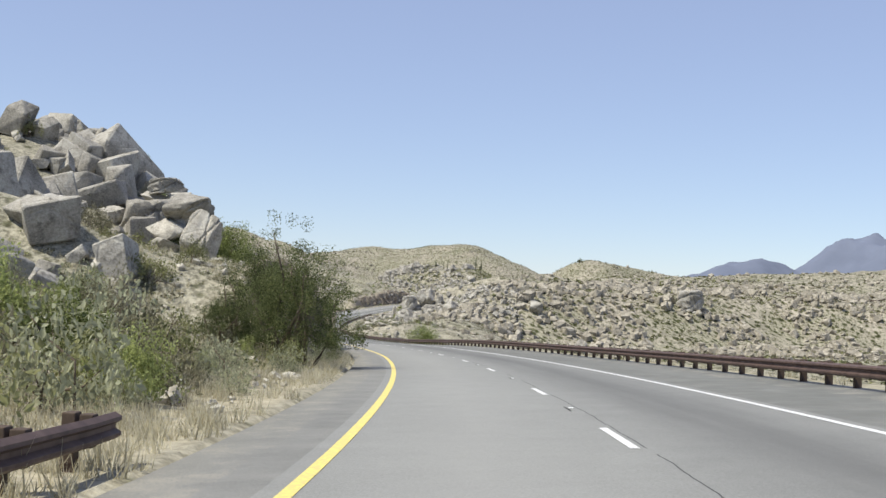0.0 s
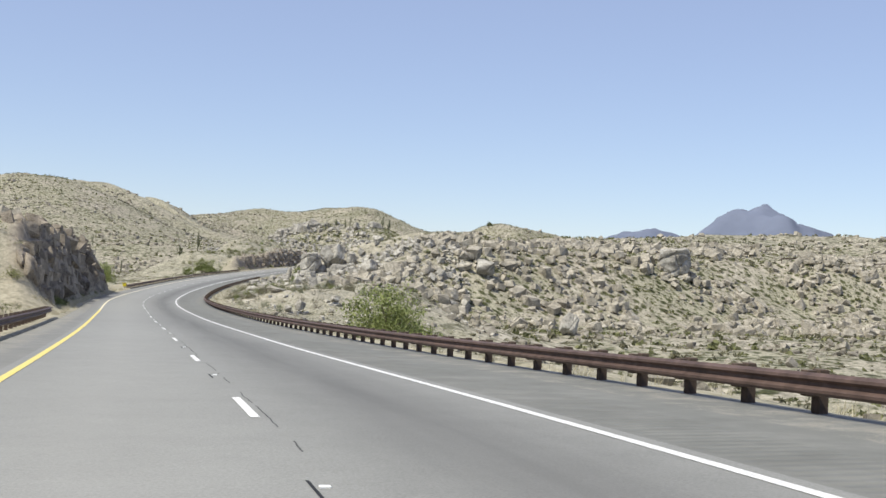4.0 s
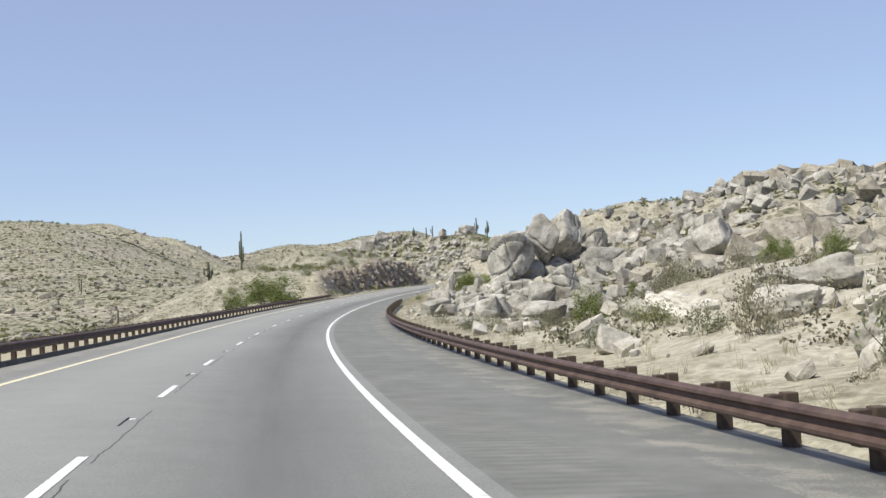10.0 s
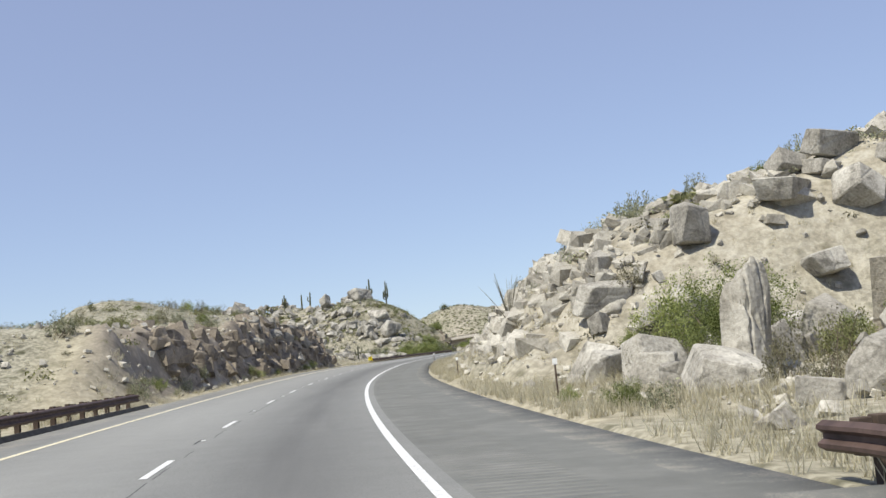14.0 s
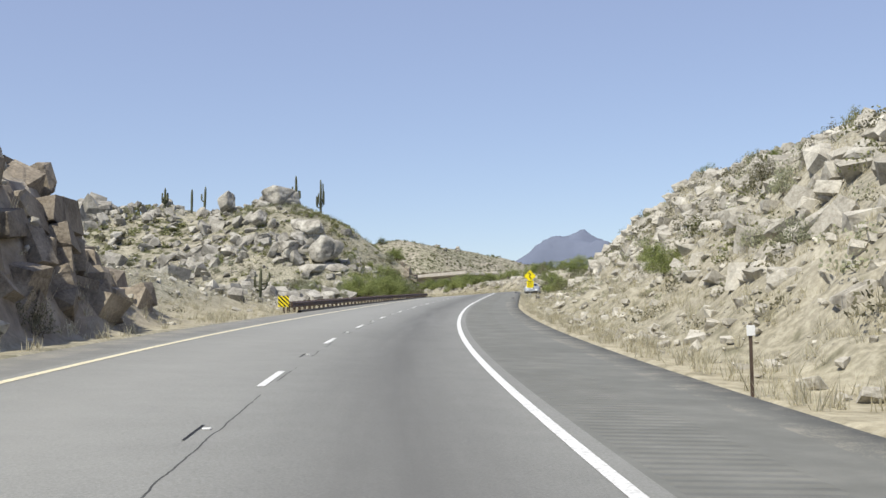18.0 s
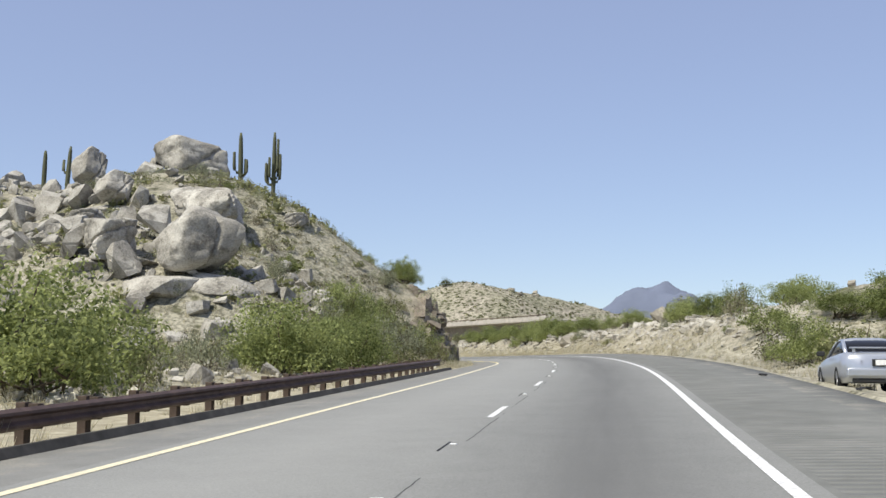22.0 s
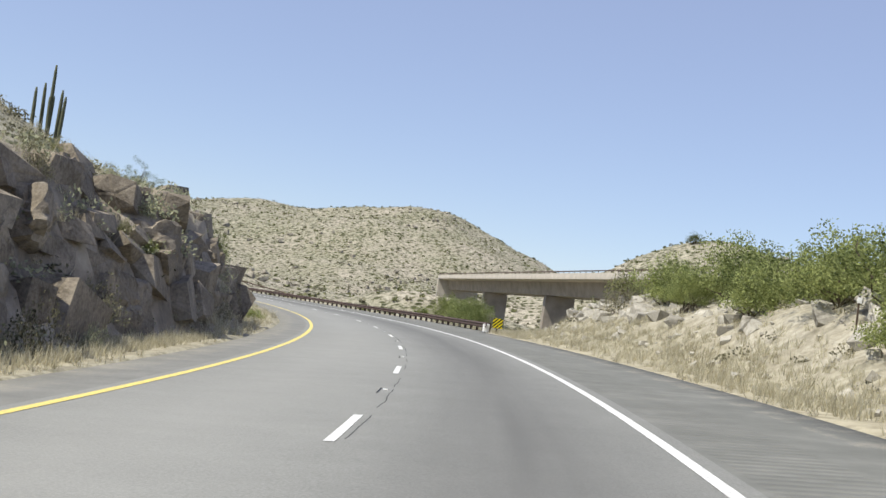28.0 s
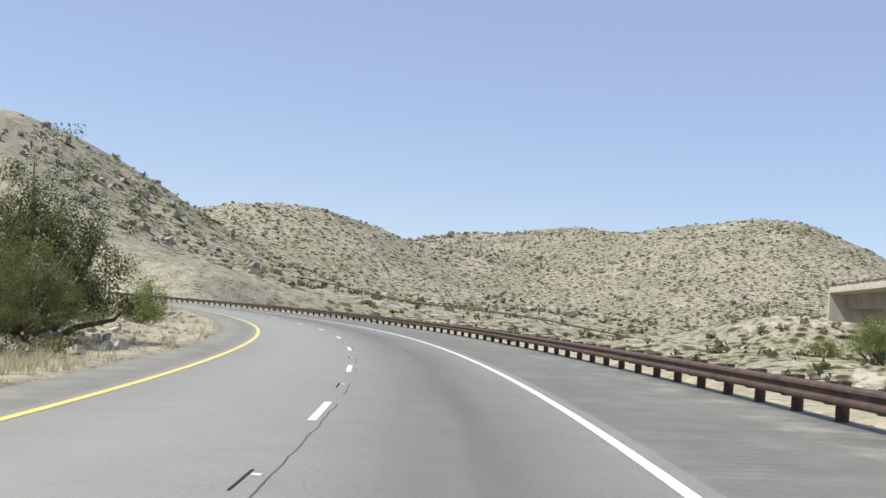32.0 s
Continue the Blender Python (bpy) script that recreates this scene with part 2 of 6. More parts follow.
def bump(m, source, strength, distance, first=None):
    n = m.node_tree.nodes.new("ShaderNodeBump")
    n.inputs["Strength"].default_value, n.inputs["Distance"].default_value = strength, distance
    m.node_tree.links.new(source, n.inputs["Height"])
    if first is not None:
        m.node_tree.links.new(first, n.inputs["Normal"])
    return n.outputs[0]


def finish(m, color, roughness=0.85, normal=None, metal=0.0):
    b = m.node_tree.nodes["Principled BSDF"]
    m.node_tree.links.new(color, b.inputs["Base Color"]) if not isinstance(color, tuple) else None
    if isinstance(color, tuple):
        b.inputs["Base Color"].default_value = (*color, 1)
    b.inputs["Roughness"].default_value, b.inputs["Metallic"].default_value = roughness, metal
    b.inputs["Specular IOR Level"].default_value = 0.25
    if normal is not None:
        m.node_tree.links.new(normal, b.inputs["Normal"])
    return m


def place_coords(m):
    return m.node_tree.nodes.new("ShaderNodeNewGeometry").outputs["Position"]


def plain(name, color, roughness=0.6, metal=0.0, vary=0.12, scale=6.0):
    m, n, l, b = material(name)
    c = m.node_tree.nodes.new("ShaderNodeTexCoord").outputs["Object"]
    t = texture(m, "Noise", scale, 5, 0.6, c)
    low, high = tuple(v * (1 - vary) for v in color), tuple(min(1, v * (1 + vary)) for v in color)
    return finish(m, ramp(m, t.outputs[0], (0.3, low), (0.7, high)), roughness, None, metal)


def ground_material():
    """Pale desert grit with dry grass, scrub stains and bare rock."""
    m, n, l, b = material("desert_ground")
    p = place_coords(m)
    mask = m.node_tree.nodes.new("ShaderNodeAttribute")
    mask.attribute_name = "cover"
    sep = m.node_tree.nodes.new("ShaderNodeSeparateColor")
    l.new(mask.outputs["Color"], sep.inputs[0])
    big, mid, fine = texture(m, "Noise", 0.035, 5, 0.6, p), texture(m, "Noise", 0.33, 5, 0.6, p), texture(m, "Noise", 4.0, 4, 0.65, p)
    soil = ramp(m, mid.outputs[0], (0.30, (0.122, 0.118, 0.084)), (0.52, (0.24, 0.228, 0.168)), (0.75, (0.41, 0.388, 0.305)))
    soil = mix(m, 0.45, soil, ramp(m, fine.outputs[0], (0.40, (0.085, 0.078, 0.056)), (0.60, (0.56, 0.525, 0.42))))
    grass = ramp(m, texture(m, "Noise", 1.6, 6, 0.7, p).outputs[0], (0.3, (0.20, 0.175, 0.115)), (0.7, (0.54, 0.485, 0.36)))
    scrub = texture(m, "Voronoi", 0.36, 0, 0.5, p)
    spots = ramp(m, mix(m, 0.30, scrub.outputs["Distance"], mid.outputs[0]), (0.32, (0.10, 0.115, 0.055)), (0.46, (0.5, 0.5, 0.48)))
    stone = texture(m, "Voronoi", 0.9, 0, 0.5, p)
    rocks = ramp(m, stone.outputs["Color"], (0.2, (0.20, 0.175, 0.15)), (0.8, (0.50, 0.45, 0.39)))
    c = mix(m, sep.outputs[1], soil, grass)
    pale = mix(m, ramp(m, big.outputs[0], (0.40, (0.0,)), (0.62, (0.7,))), c, rocks)
    c = mix(m, sep.outputs[2], c, pale)
    spotted = mix(m, 1.0, c, mix(m, 1.0, spots, (2.0, 2.0, 2.0), 'MULTIPLY'), 'MULTIPLY')
    c = mix(m, sep.outputs[2], c, spotted)
    bits = texture(m, "Voronoi", 1.15, 0, 0.5, p)
    brush = ramp(m, mix(m, 0.45, bits.outputs["Distance"], mid.outputs[0]), (0.31, (0.14, 0.15, 0.095)), (0.42, (0.5, 0.5, 0.5)))
    c = mix(m, calc(m, 'MULTIPLY', calc(m, 'SUBTRACT', 1.0, sep.outputs[1]), 0.8), c, mix(m, 1.0, c, mix(m, 1.0, brush, (2.0, 2.0, 2.0), 'MULTIPLY'), 'MULTIPLY'))
    grit = texture(m, "Noise", 0.8, 8, 0.72, p)
    sand = ramp(m, grit.outputs[0], (0.32, (0.22, 0.185, 0.135)), (0.48, (0.41, 0.37, 0.30)), (0.66, (0.62, 0.58, 0.50)))
    c = mix(m, calc(m, 'MULTIPLY', mask.outputs["Alpha"], 0.8), c, sand)
    dots = texture(m, "Voronoi", 0.62, 0, 0.5, p)
    tufts = ramp(m, mix(m, 0.35, dots.outputs["Distance"], big.outputs[0]), (0.30, (0.17, 0.185, 0.115)), (0.40, (0.5, 0.5, 0.5)))
    c = mix(m, sep.outputs[2], c, mix(m, 1.0, c, mix(m, 1.0, tufts, (2.0, 2.0, 2.0), 'MULTIPLY'), 'MULTIPLY'))
    strata = texture(m, "Noise", 0.7, 7, 0.65, p)
    cliff = ramp(m, strata.outputs[0], (0.28, (0.12, 0.10, 0.078)), (0.5, (0.27, 0.23, 0.18)), (0.72, (0.45, 0.395, 0.315)))
    c = mix(m, sep.outputs[0], c, cliff)
    rough = bump(m, mid.outputs[0], 0.22, 0.4)
    rough = bump(m, strata.outputs[0], 0.4, 0.5, rough)
    return finish(m, c, 0.95, bump(m, fine.outputs[0], 0.5, 0.10, rough))


def rock_material(name, dark, middle, light, scale=1.0):
    """Weathered granite: grain, lichen stains, cracks."""
    m, n, l, b = material(name)
    p = place_coords(m)
    info = m.node_tree.nodes.new("ShaderNodeObjectInfo")
    island = m.node_tree.nodes.new("ShaderNodeNewGeometry").outputs["Random Per Island"]
    a = texture(m, "Noise", 0.55 * scale, 6, 0.62, p)
    f = texture(m, "Noise", 9.0 * scale, 4, 0.7, p)
    c = ramp(m, a.outputs[0], (0.30, dark), (0.50, middle), (0.70, light))
    c = mix(m, 0.35, c, ramp(m, f.outputs[0], (0.35, dark), (0.65, light)))
    tone = calc(m, 'MULTIPLY_ADD', calc(m, 'ADD', info.outputs["Random"], island), 0.26)
    m.node_tree.nodes[-1].inputs[2].default_value = 0.72
    c = mix(m, 1.0, c, tone, 'MULTIPLY')
    stain = texture(m, "Noise", 1.7 * scale, 5, 0.7, p)
    c = mix(m, ramp(m, stain.outputs[0], (0.54, (0.0,)), (0.66, (0.62,))), c, tuple(v * 0.62 for v in dark))
    crack = texture(m, "Voronoi", 0.42 * scale, 0, 0.5, p)
    crack.feature = 'DISTANCE_TO_EDGE'
    edge = ramp(m, crack.outputs["Distance"], (0.0, (0.0,)), (0.035, (1.0,)))
    rough = bump(m, edge, 0.3, 0.10)
    rough = bump(m, stain.outputs[0], 0.45, 0.22, rough)
    return finish(m, c, 0.92, bump(m, f.outputs[0], 0.5, 0.03, rough))


def leaf_material(name, dark, light, twig=0.0):
    m, n, l, b = material(name)
    p = place_coords(m)
    geo = m.node_tree.nodes.new("ShaderNodeNewGeometry")
    info = m.node_tree.nodes.new("ShaderNodeObjectInfo")
    t = calc(m, 'MULTIPLY', calc(m, 'ADD', geo.outputs["Random Per Island"], texture(m, "Noise", 0.9, 3, 0.6, p).outputs[0]), 0.5)
    t = calc(m, 'ADD', t, calc(m, 'MULTIPLY', calc(m, 'SUBTRACT', info.outputs["Random"], 0.5), 0.3))
    c = ramp(m, t, (0.2, dark), (0.75, light))
    finish(m, c, 0.75)
    thin = m.node_tree.nodes.new("ShaderNodeBsdfTranslucent")
    l.new(c, thin.inputs[0])
    both = m.node_tree.nodes.new("ShaderNodeMixShader")
    both.inputs[0].default_value = 0.46
    l.new(b.outputs[0], both.inputs[1])
    l.new(thin.outputs[0], both.inputs[2])
    l.new(both.outputs[0], n["Material Output"].inputs[0])
    return m


def asphalt_material():
    """Worn grey asphalt in road metres: lanes, wheel paths, sealed joints, rumble grooves on the shoulder."""
    m, n, l, b = material("asphalt")
    uv = m.node_tree.nodes.new("ShaderNodeUVMap")
    uv.uv_map = "road"
    xyz = m.node_tree.nodes.new("ShaderNodeSeparateXYZ")
    l.new(uv.outputs[0], xyz.inputs[0])
    d, s = xyz.outputs[0], xyz.outputs[1]
    p = place_coords(m)
    fine, mid, big = texture(m, "Noise", 38.0, 3, 0.7, p), texture(m, "Noise", 1.1, 5, 0.65, p), texture(m, "Noise", 0.06, 4, 0.6, p)
    long = m.node_tree.nodes.new("ShaderNodeMapping")
    long.inputs["Scale"].default_value = (1.0, 0.05, 1.0)
    l.new(uv.outputs[0], long.inputs[0])
    streak = texture(m, "Noise", 1.5, 4, 0.6, long.outputs[0])
    c = ramp(m, mix(m, 0.5, mid.outputs[0], big.outputs[0]), (0.35, (0.185, 0.188, 0.174)), (0.65, (0.252, 0.255, 0.237)))
    c = mix(m, 0.30, c, ramp(m, fine.outputs[0], (0.35, (0.12, 0.117, 0.114)), (0.65, (0.40, 0.393, 0.38))))

    def band(centre, wide):
        off = calc(m, 'ABSOLUTE', calc(m, 'SUBTRACT', d, centre))
        return calc(m, 'SUBTRACT', 1.0, calc(m, 'SMOOTH_MIN', calc(m, 'DIVIDE', off, wide), 1.0))
    oil = calc(m, 'MULTIPLY', band(2.0, 1.9), calc(m, 'ADD', 0.32, calc(m, 'MULTIPLY', streak.outputs[0], 0.85)))
    c = mix(m, oil, c, (0.112, 0.111, 0.106))
    c = mix(m, calc(m, 'MULTIPLY', band(-1.9, 2.2), 0.30), c, (0.34, 0.335, 0.315))
    out = calc(m, 'GREATER_THAN', d, 3.95)
    worn = texture(m, "Noise", 0.30, 7, 0.72, p)
    blotch = mix(m, 0.45, mid.outputs[0], worn.outputs[0])
    c = mix(m, calc(m, 'MULTIPLY', out, 0.88), c, ramp(m, blotch, (0.34, (0.122, 0.123, 0.111)), (0.50, (0.158, 0.159, 0.145)), (0.66, (0.208, 0.206, 0.188))))
    # gravel and dust towards the outer edges, and along the paint
    dust = calc(m, 'MULTIPLY', calc(m, 'GREATER_THAN', mix(m, 0.5, fine.outputs[0], mid.outputs[0]), 0.54), calc(m, 'ADD', calc(m, 'GREATER_THAN', d, 6.3), calc(m, 'LESS_THAN', d, -4.5)))
    c = mix(m, calc(m, 'MULTIPLY', dust, 0.5), c, (0.36, 0.33, 0.27))
    inner = calc(m, 'LESS_THAN', d, -3.95)
    c = mix(m, calc(m, 'MULTIPLY', inner, 0.4), c, ramp(m, blotch, (0.36, (0.09, 0.086, 0.078)), (0.62, (0.20, 0.192, 0.172))))
    # sealed joint beside the lane line
    wander = calc(m, 'MULTIPLY', calc(m, 'SUBTRACT', texture(m, "Noise", 0.8, 4, 0.6, p).outputs[0], 0.5), 0.14)
    joint = calc(m, 'ABSOLUTE', calc(m, 'SUBTRACT', calc(m, 'ADD', d, wander), 0.15))
    seal = calc(m, 'MULTIPLY', calc(m, 'LESS_THAN', joint, 0.010), calc(m, 'GREATER_THAN', texture(m, "Noise", 0.35, 2, 0.5, p).outputs[0], 0.5))
    c = mix(m, calc(m, 'MULTIPLY', seal, 0.85), c, (0.03, 0.03, 0.03))
    grooves = calc(m, 'MULTIPLY', calc(m, 'SINE', calc(m, 'MULTIPLY', s, 2 * math.pi / 0.30)),
                   calc(m, 'MULTIPLY', calc(m, 'GREATER_THAN', d, 4.05), calc(m, 'LESS_THAN', d, 5.35)))
    rough = bump(m, grooves, 0.65, 0.022)
    rough = bump(m, fine.outputs[0], 0.35, 0.008, rough)
    finish(m, c, 0.8, rough)
    return m


def paint_material(name, color, wear):
    m, n, l, b = material(name)
    p = place_coords(m)
    t = texture(m, "Noise", 14.0, 5, 0.75, p)
    c = mix(m, ramp(m, t.outputs[0], (0.40, (0.0,)), (0.62, (wear,))), color, (0.24, 0.235, 0.225))
    return finish(m, c, 0.6)


GROUND = ground_material()
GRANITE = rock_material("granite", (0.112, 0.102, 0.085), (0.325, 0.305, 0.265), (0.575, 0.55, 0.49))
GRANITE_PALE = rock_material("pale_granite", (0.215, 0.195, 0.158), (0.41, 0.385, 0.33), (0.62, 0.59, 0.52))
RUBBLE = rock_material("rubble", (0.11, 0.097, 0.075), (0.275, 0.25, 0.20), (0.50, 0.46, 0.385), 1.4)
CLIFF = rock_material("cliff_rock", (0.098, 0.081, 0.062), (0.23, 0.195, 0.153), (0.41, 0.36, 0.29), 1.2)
ASPHALT = asphalt_material()
WHITE_PAINT = paint_material("white_road_paint", (0.80, 0.80, 0.78), 0.55)
YELLOW_PAINT = paint_material("yellow_road_paint", (0.80, 0.64, 0.17), 0.45)
PALE_YELLOW_PAINT = paint_material("pale_yellow_paint", (0.80, 0.72, 0.50), 0.45)
RUST = plain("weathered_steel", (0.115, 0.078, 0.066), 0.62, 0.35, 0.35, 3.0)
POST = plain("dark_post", (0.085, 0.062, 0.048), 0.85, 0.0, 0.35, 5.0)
LEAF_GREEN = leaf_material("green_leaves", (0.068, 0.093, 0.026), (0.39, 0.43, 0.168))
LEAF_DARK = leaf_material("juniper_leaves", (0.035, 0.048, 0.018), (0.22, 0.245, 0.10))
LEAF_GREY = leaf_material("grey_scrub", (0.085, 0.082, 0.05), (0.32, 0.30, 0.195))
LEAF_OLIVE = leaf_material("olive_scrub", (0.085, 0.092, 0.04), (0.34, 0.345, 0.165))
LEAF_SAGE = leaf_material("sage_leaves", (0.14, 0.15, 0.09), (0.44, 0.45, 0.30))
STRAW = leaf_material("dry_grass", (0.34, 0.305, 0.20), (0.70, 0.655, 0.50))
BARK = plain("bark", (0.12, 0.095, 0.07), 0.9, 0.0, 0.3, 8.0)
CACTUS = plain("cactus_skin", (0.095, 0.10, 0.06), 0.75, 0.0, 0.3, 4.0)
CONCRETE = plain("concrete", (0.46, 0.42, 0.37), 0.85, 0.0, 0.14, 0.7)
BLACK = plain("black_paint", (0.015, 0.015, 0.015), 0.5)
SIGN_YELLOW = plain("sign_yellow", (0.86, 0.70, 0.02), 0.45, 0.0, 0.04)
STEEL = plain("galvanised_steel", (0.42, 0.42, 0.42), 0.45, 0.7)
REFLECTOR = plain("white_reflector", (0.82, 0.82, 0.80), 0.35)


# ---- mesh helpers ----
def mesh(name, verts, faces, mat, smooth=False):
    me = bpy.data.meshes.new(name)
    if isinstance(faces, np.ndarray):
        n, k = faces.shape
        me.vertices.add(len(verts))
        me.vertices.foreach_set("co", np.asarray(verts, np.float32).ravel())
        me.loops.add(n * k)
        me.loops.foreach_set("vertex_index", faces.astype(np.int32).ravel())
        me.polygons.add(n)
        me.polygons.foreach_set("loop_start", np.arange(0, n * k, k, dtype=np.int32))
        me.polygons.foreach_set("loop_total", np.full(n, k, np.int32))
        me.update(calc_edges=True)
    else:
        me.from_pydata([tuple(v) for v in verts], [], faces)
    me.polygons.foreach_set("use_smooth", [bool(smooth)] * len(me.polygons))
    if mat is not None:
        me.materials.append(mat)
    return me


def bm_mesh(name, bm, mat, smooth=False):
    me = bpy.data.meshes.new(name)
    bm.to_mesh(me)
    bm.free()
    if smooth:
        me.polygons.foreach_set("use_smooth", [True] * len(me.polygons))
    if mat is not None:
        me.materials.append(mat)
    return me


def part(name, me, parent, label="", m=None):
    """A mesh as one part under a thing."""
    ob = new(name, me)
    ob.parent = parent
    if m is not None:
        ob.matrix_basis = m
    if label:
        ob["label"] = label
    return ob


def grid_faces(rows, cols, flip=False):
    i = np.arange((rows - 1) * cols).reshape(rows - 1, cols)[:, :-1].ravel()
    f = np.stack([i, i + 1, i + cols + 1, i + cols], 1)
    return f[:, ::-1] if flip else f


def box(bm, size, at=(0, 0, 0), turn=0.0, bevel=0.0):
    r = bmesh.ops.create_cube(bm, size=1.0)
    vs = r["verts"]
    bmesh.ops.scale(bm, vec=size, verts=vs)
    if bevel:
        es = list({e for v in vs for e in v.link_edges})
        out = bmesh.ops.bevel(bm, geom=es, offset=bevel, segments=2, affect='EDGES', profile=0.5)
        vs = list({v for f in out["faces"] for v in f.verts} | {v for v in vs if v.is_valid})
    if turn:
        bmesh.ops.rotate(bm, cent=(0, 0, 0), matrix=Matrix.Rotation(radians(turn), 3, 'Z'), verts=vs)
    bmesh.ops.translate(bm, vec=at, verts=vs)
    return vs


def tube(bm, points, radii, sides=8, cap=True):
    """A tapered tube along points."""
    rings = []
    pts = [Vector(p) for p in points]
    for k, p in enumerate(pts):
        a = (pts[min(k + 1, len(pts) - 1)] - pts[max(k - 1, 0)]).normalized()
        u = a.orthogonal().normalized()
        v = a.cross(u)
        rings.append([bm.verts.new(p + (u * math.cos(q) + v * math.sin(q)) * radii[k]) for q in (2 * math.pi * i / sides for i in range(sides))])
    for r0, r1 in zip(rings, rings[1:]):
        for i in range(sides):
            bm.faces.new((r0[i], r0[(i + 1) % sides], r1[(i + 1) % sides], r1[i]))
    if cap:
        bm.faces.new(rings[0][::-1])
        bm.faces.new(rings[-1])


# ---- ground near the road: one sheet along it ----
def ground_sheet():
    s = np.arange(-66.0, 1190.0, 1.0)
    near = np.concatenate([np.arange(5.2, 14, 0.45), np.arange(14, 24, 0.8), np.arange(24, 62.1, 2.4)])
    d = np.concatenate([-near[::-1], [-3.0, 0.0, 3.0], near])
    S, D = np.meshgrid(s, d, indexing="ij")
    S, D = S.ravel(), D.ravel()
    x, y, _ = on_road(S, D)
    z, rock = land(x, y, S, D)
    _, _, zr = on_road(S, D)
    railed = (S < 414) | (S > 840)
    under = (D > EDGE_L + 0.1) & (D < np.where(railed, 8.0, EDGE_R - 0.1))
    z = np.where(under, zr - 0.25, z - 0.03)
    z = np.where(np.abs(D) > 60.5, z - 2.5, z)
    me = mesh("ground", np.stack([x, y, z], 1), grid_faces(len(s), len(d), True), GROUND, True)
    paint_cover(me, x, y, S, D, rock)
    return tagged(new("ground", me), "pale gravelly desert ground with dry grass and cut rock banks", "ground", kind="structure")


# pale crumbling granite banks: from, to, nearest and farthest offset, strength
PALE = ((258, 334, 9.5, 25, 0.65), (366, 450, 9.5, 40, 0.45), (446, 506, 8.5, 34, 0.7), (506, 622, 10, 34, 0.3), (622, 690, 7.2, 12, 0.7), (690, 842, 9, 20, 0.6))


def paint_cover(me, x, y, s, d, rock):
    """What covers the ground: red rock face, green dry grass, blue scrub, alpha pale grit."""
    a = np.abs(d)
    verge = (1 - ss(a, 9.5, 13.0)) * ss(a, 5.2, 6.2) * (1 - np.clip(rock * 1.3, 0, 1)) * np.where((d > 0) & (s < 425), 0.35, 0.8)
    verge = np.maximum(verge, 0.3 * ss(s, 500, 530) * (1 - ss(s, 615, 640)) * (d > 0) * (1 - ss(a, 12, 18)))
    verge = verge * np.where((d > 0) & (s > 626) & (s < 700), 0.2, 1.0)
    scrub = ss(a, 16, 60)
    c = np.zeros((len(x), 4), np.float32)
    pale = np.zeros(len(x))
    for s0, s1, d0, d1, w in PALE:
        pale = np.maximum(pale, w * ss(s, s0 - 5, s0 + 5) * (1 - ss(s, s1 - 8, s1 + 8)) * ss(d, d0, d0 + 3) * (1 - ss(d, d1 - 6, d1 + 4)))
    c[:, 0], c[:, 1], c[:, 2], c[:, 3] = np.clip(rock * 1.2, 0, 1) * np.where(d < 0, 1.0, 0.12), verge, scrub, pale
    att = me.color_attributes.new("cover", 'FLOAT_COLOR', 'POINT')
    att.data.foreach_set("color", c.ravel())


def far_land():
    """The land beyond, out to the horizon."""
    xs = np.concatenate([np.linspace(-4200, -520, 26), np.arange(-500, 700, 7.0), np.linspace(720, 4300, 28)])
    ys = np.concatenate([np.linspace(-2500, -160, 14), np.arange(-140, 1640, 7.0), np.linspace(1660, 4600, 26)])
    X, Y = np.meshgrid(xs, ys, indexing="ij")
    x, y = X.ravel(), Y.ravel()
    s, d = to_road(x, y)
    z, rock = land(x, y, s, d)
    r = np.maximum(np.maximum(-500 - x, x - 700), np.maximum(-140 - y, y - 1640))
    z = z + ss(r, 0, 400) * (-6 + 10 * fbm(x / 500, y / 500, 0, 2, 8)) - ss(r, 300, 3000) * 14
    z = z - 7.0 * (1 - ss(np.abs(d), 50, 62)) * (s > -64) * (s < 1188)
    me = mesh("far_ground", np.stack([x, y, z], 1), grid_faces(len(xs), len(ys), True), GROUND, True)
    paint_cover(me, x, y, s, d, rock * 0)
    return tagged(new("ground_hills", me), "scrub-dotted desert hills and far land", "ground", kind="structure")


ground_sheet()
far_land()


def far_mountain(name, cx, cy, base, rx, ry, h, seed):
    n = 70
    u, v = np.meshgrid(np.linspace(-1, 1, n), np.linspace(-1, 1, n), indexing="ij")
    u, v = u.ravel(), v.ravel()
    r = np.sqrt(u * u + v * v)
    z = base + h * (np.clip(1 - r, 0, 1) ** 1.15) * (1 + 0.25 * fbm(u * 3 + seed, v * 3, 0, 4, seed)) - 30 * ss(r, 0.9, 1.2)
    me = mesh(name, np.stack([cx + u * rx, cy + v * ry, z], 1), grid_faces(n, n, True), HAZE_TINT, True)
    return tagged(new("backdrop_mountain", me), "distant mountain in a blue-grey haze tint", "mountain", kind="structure")


# aerial haze is put into the mountains' blue-grey base colour
HAZE_TINT = plain("haze_tinted_mountain", (0.135, 0.155, 0.21), 1.0, 0.0, 0.12, 0.004)
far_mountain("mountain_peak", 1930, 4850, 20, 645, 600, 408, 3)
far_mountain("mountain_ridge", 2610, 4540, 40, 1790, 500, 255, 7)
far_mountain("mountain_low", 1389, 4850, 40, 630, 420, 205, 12)


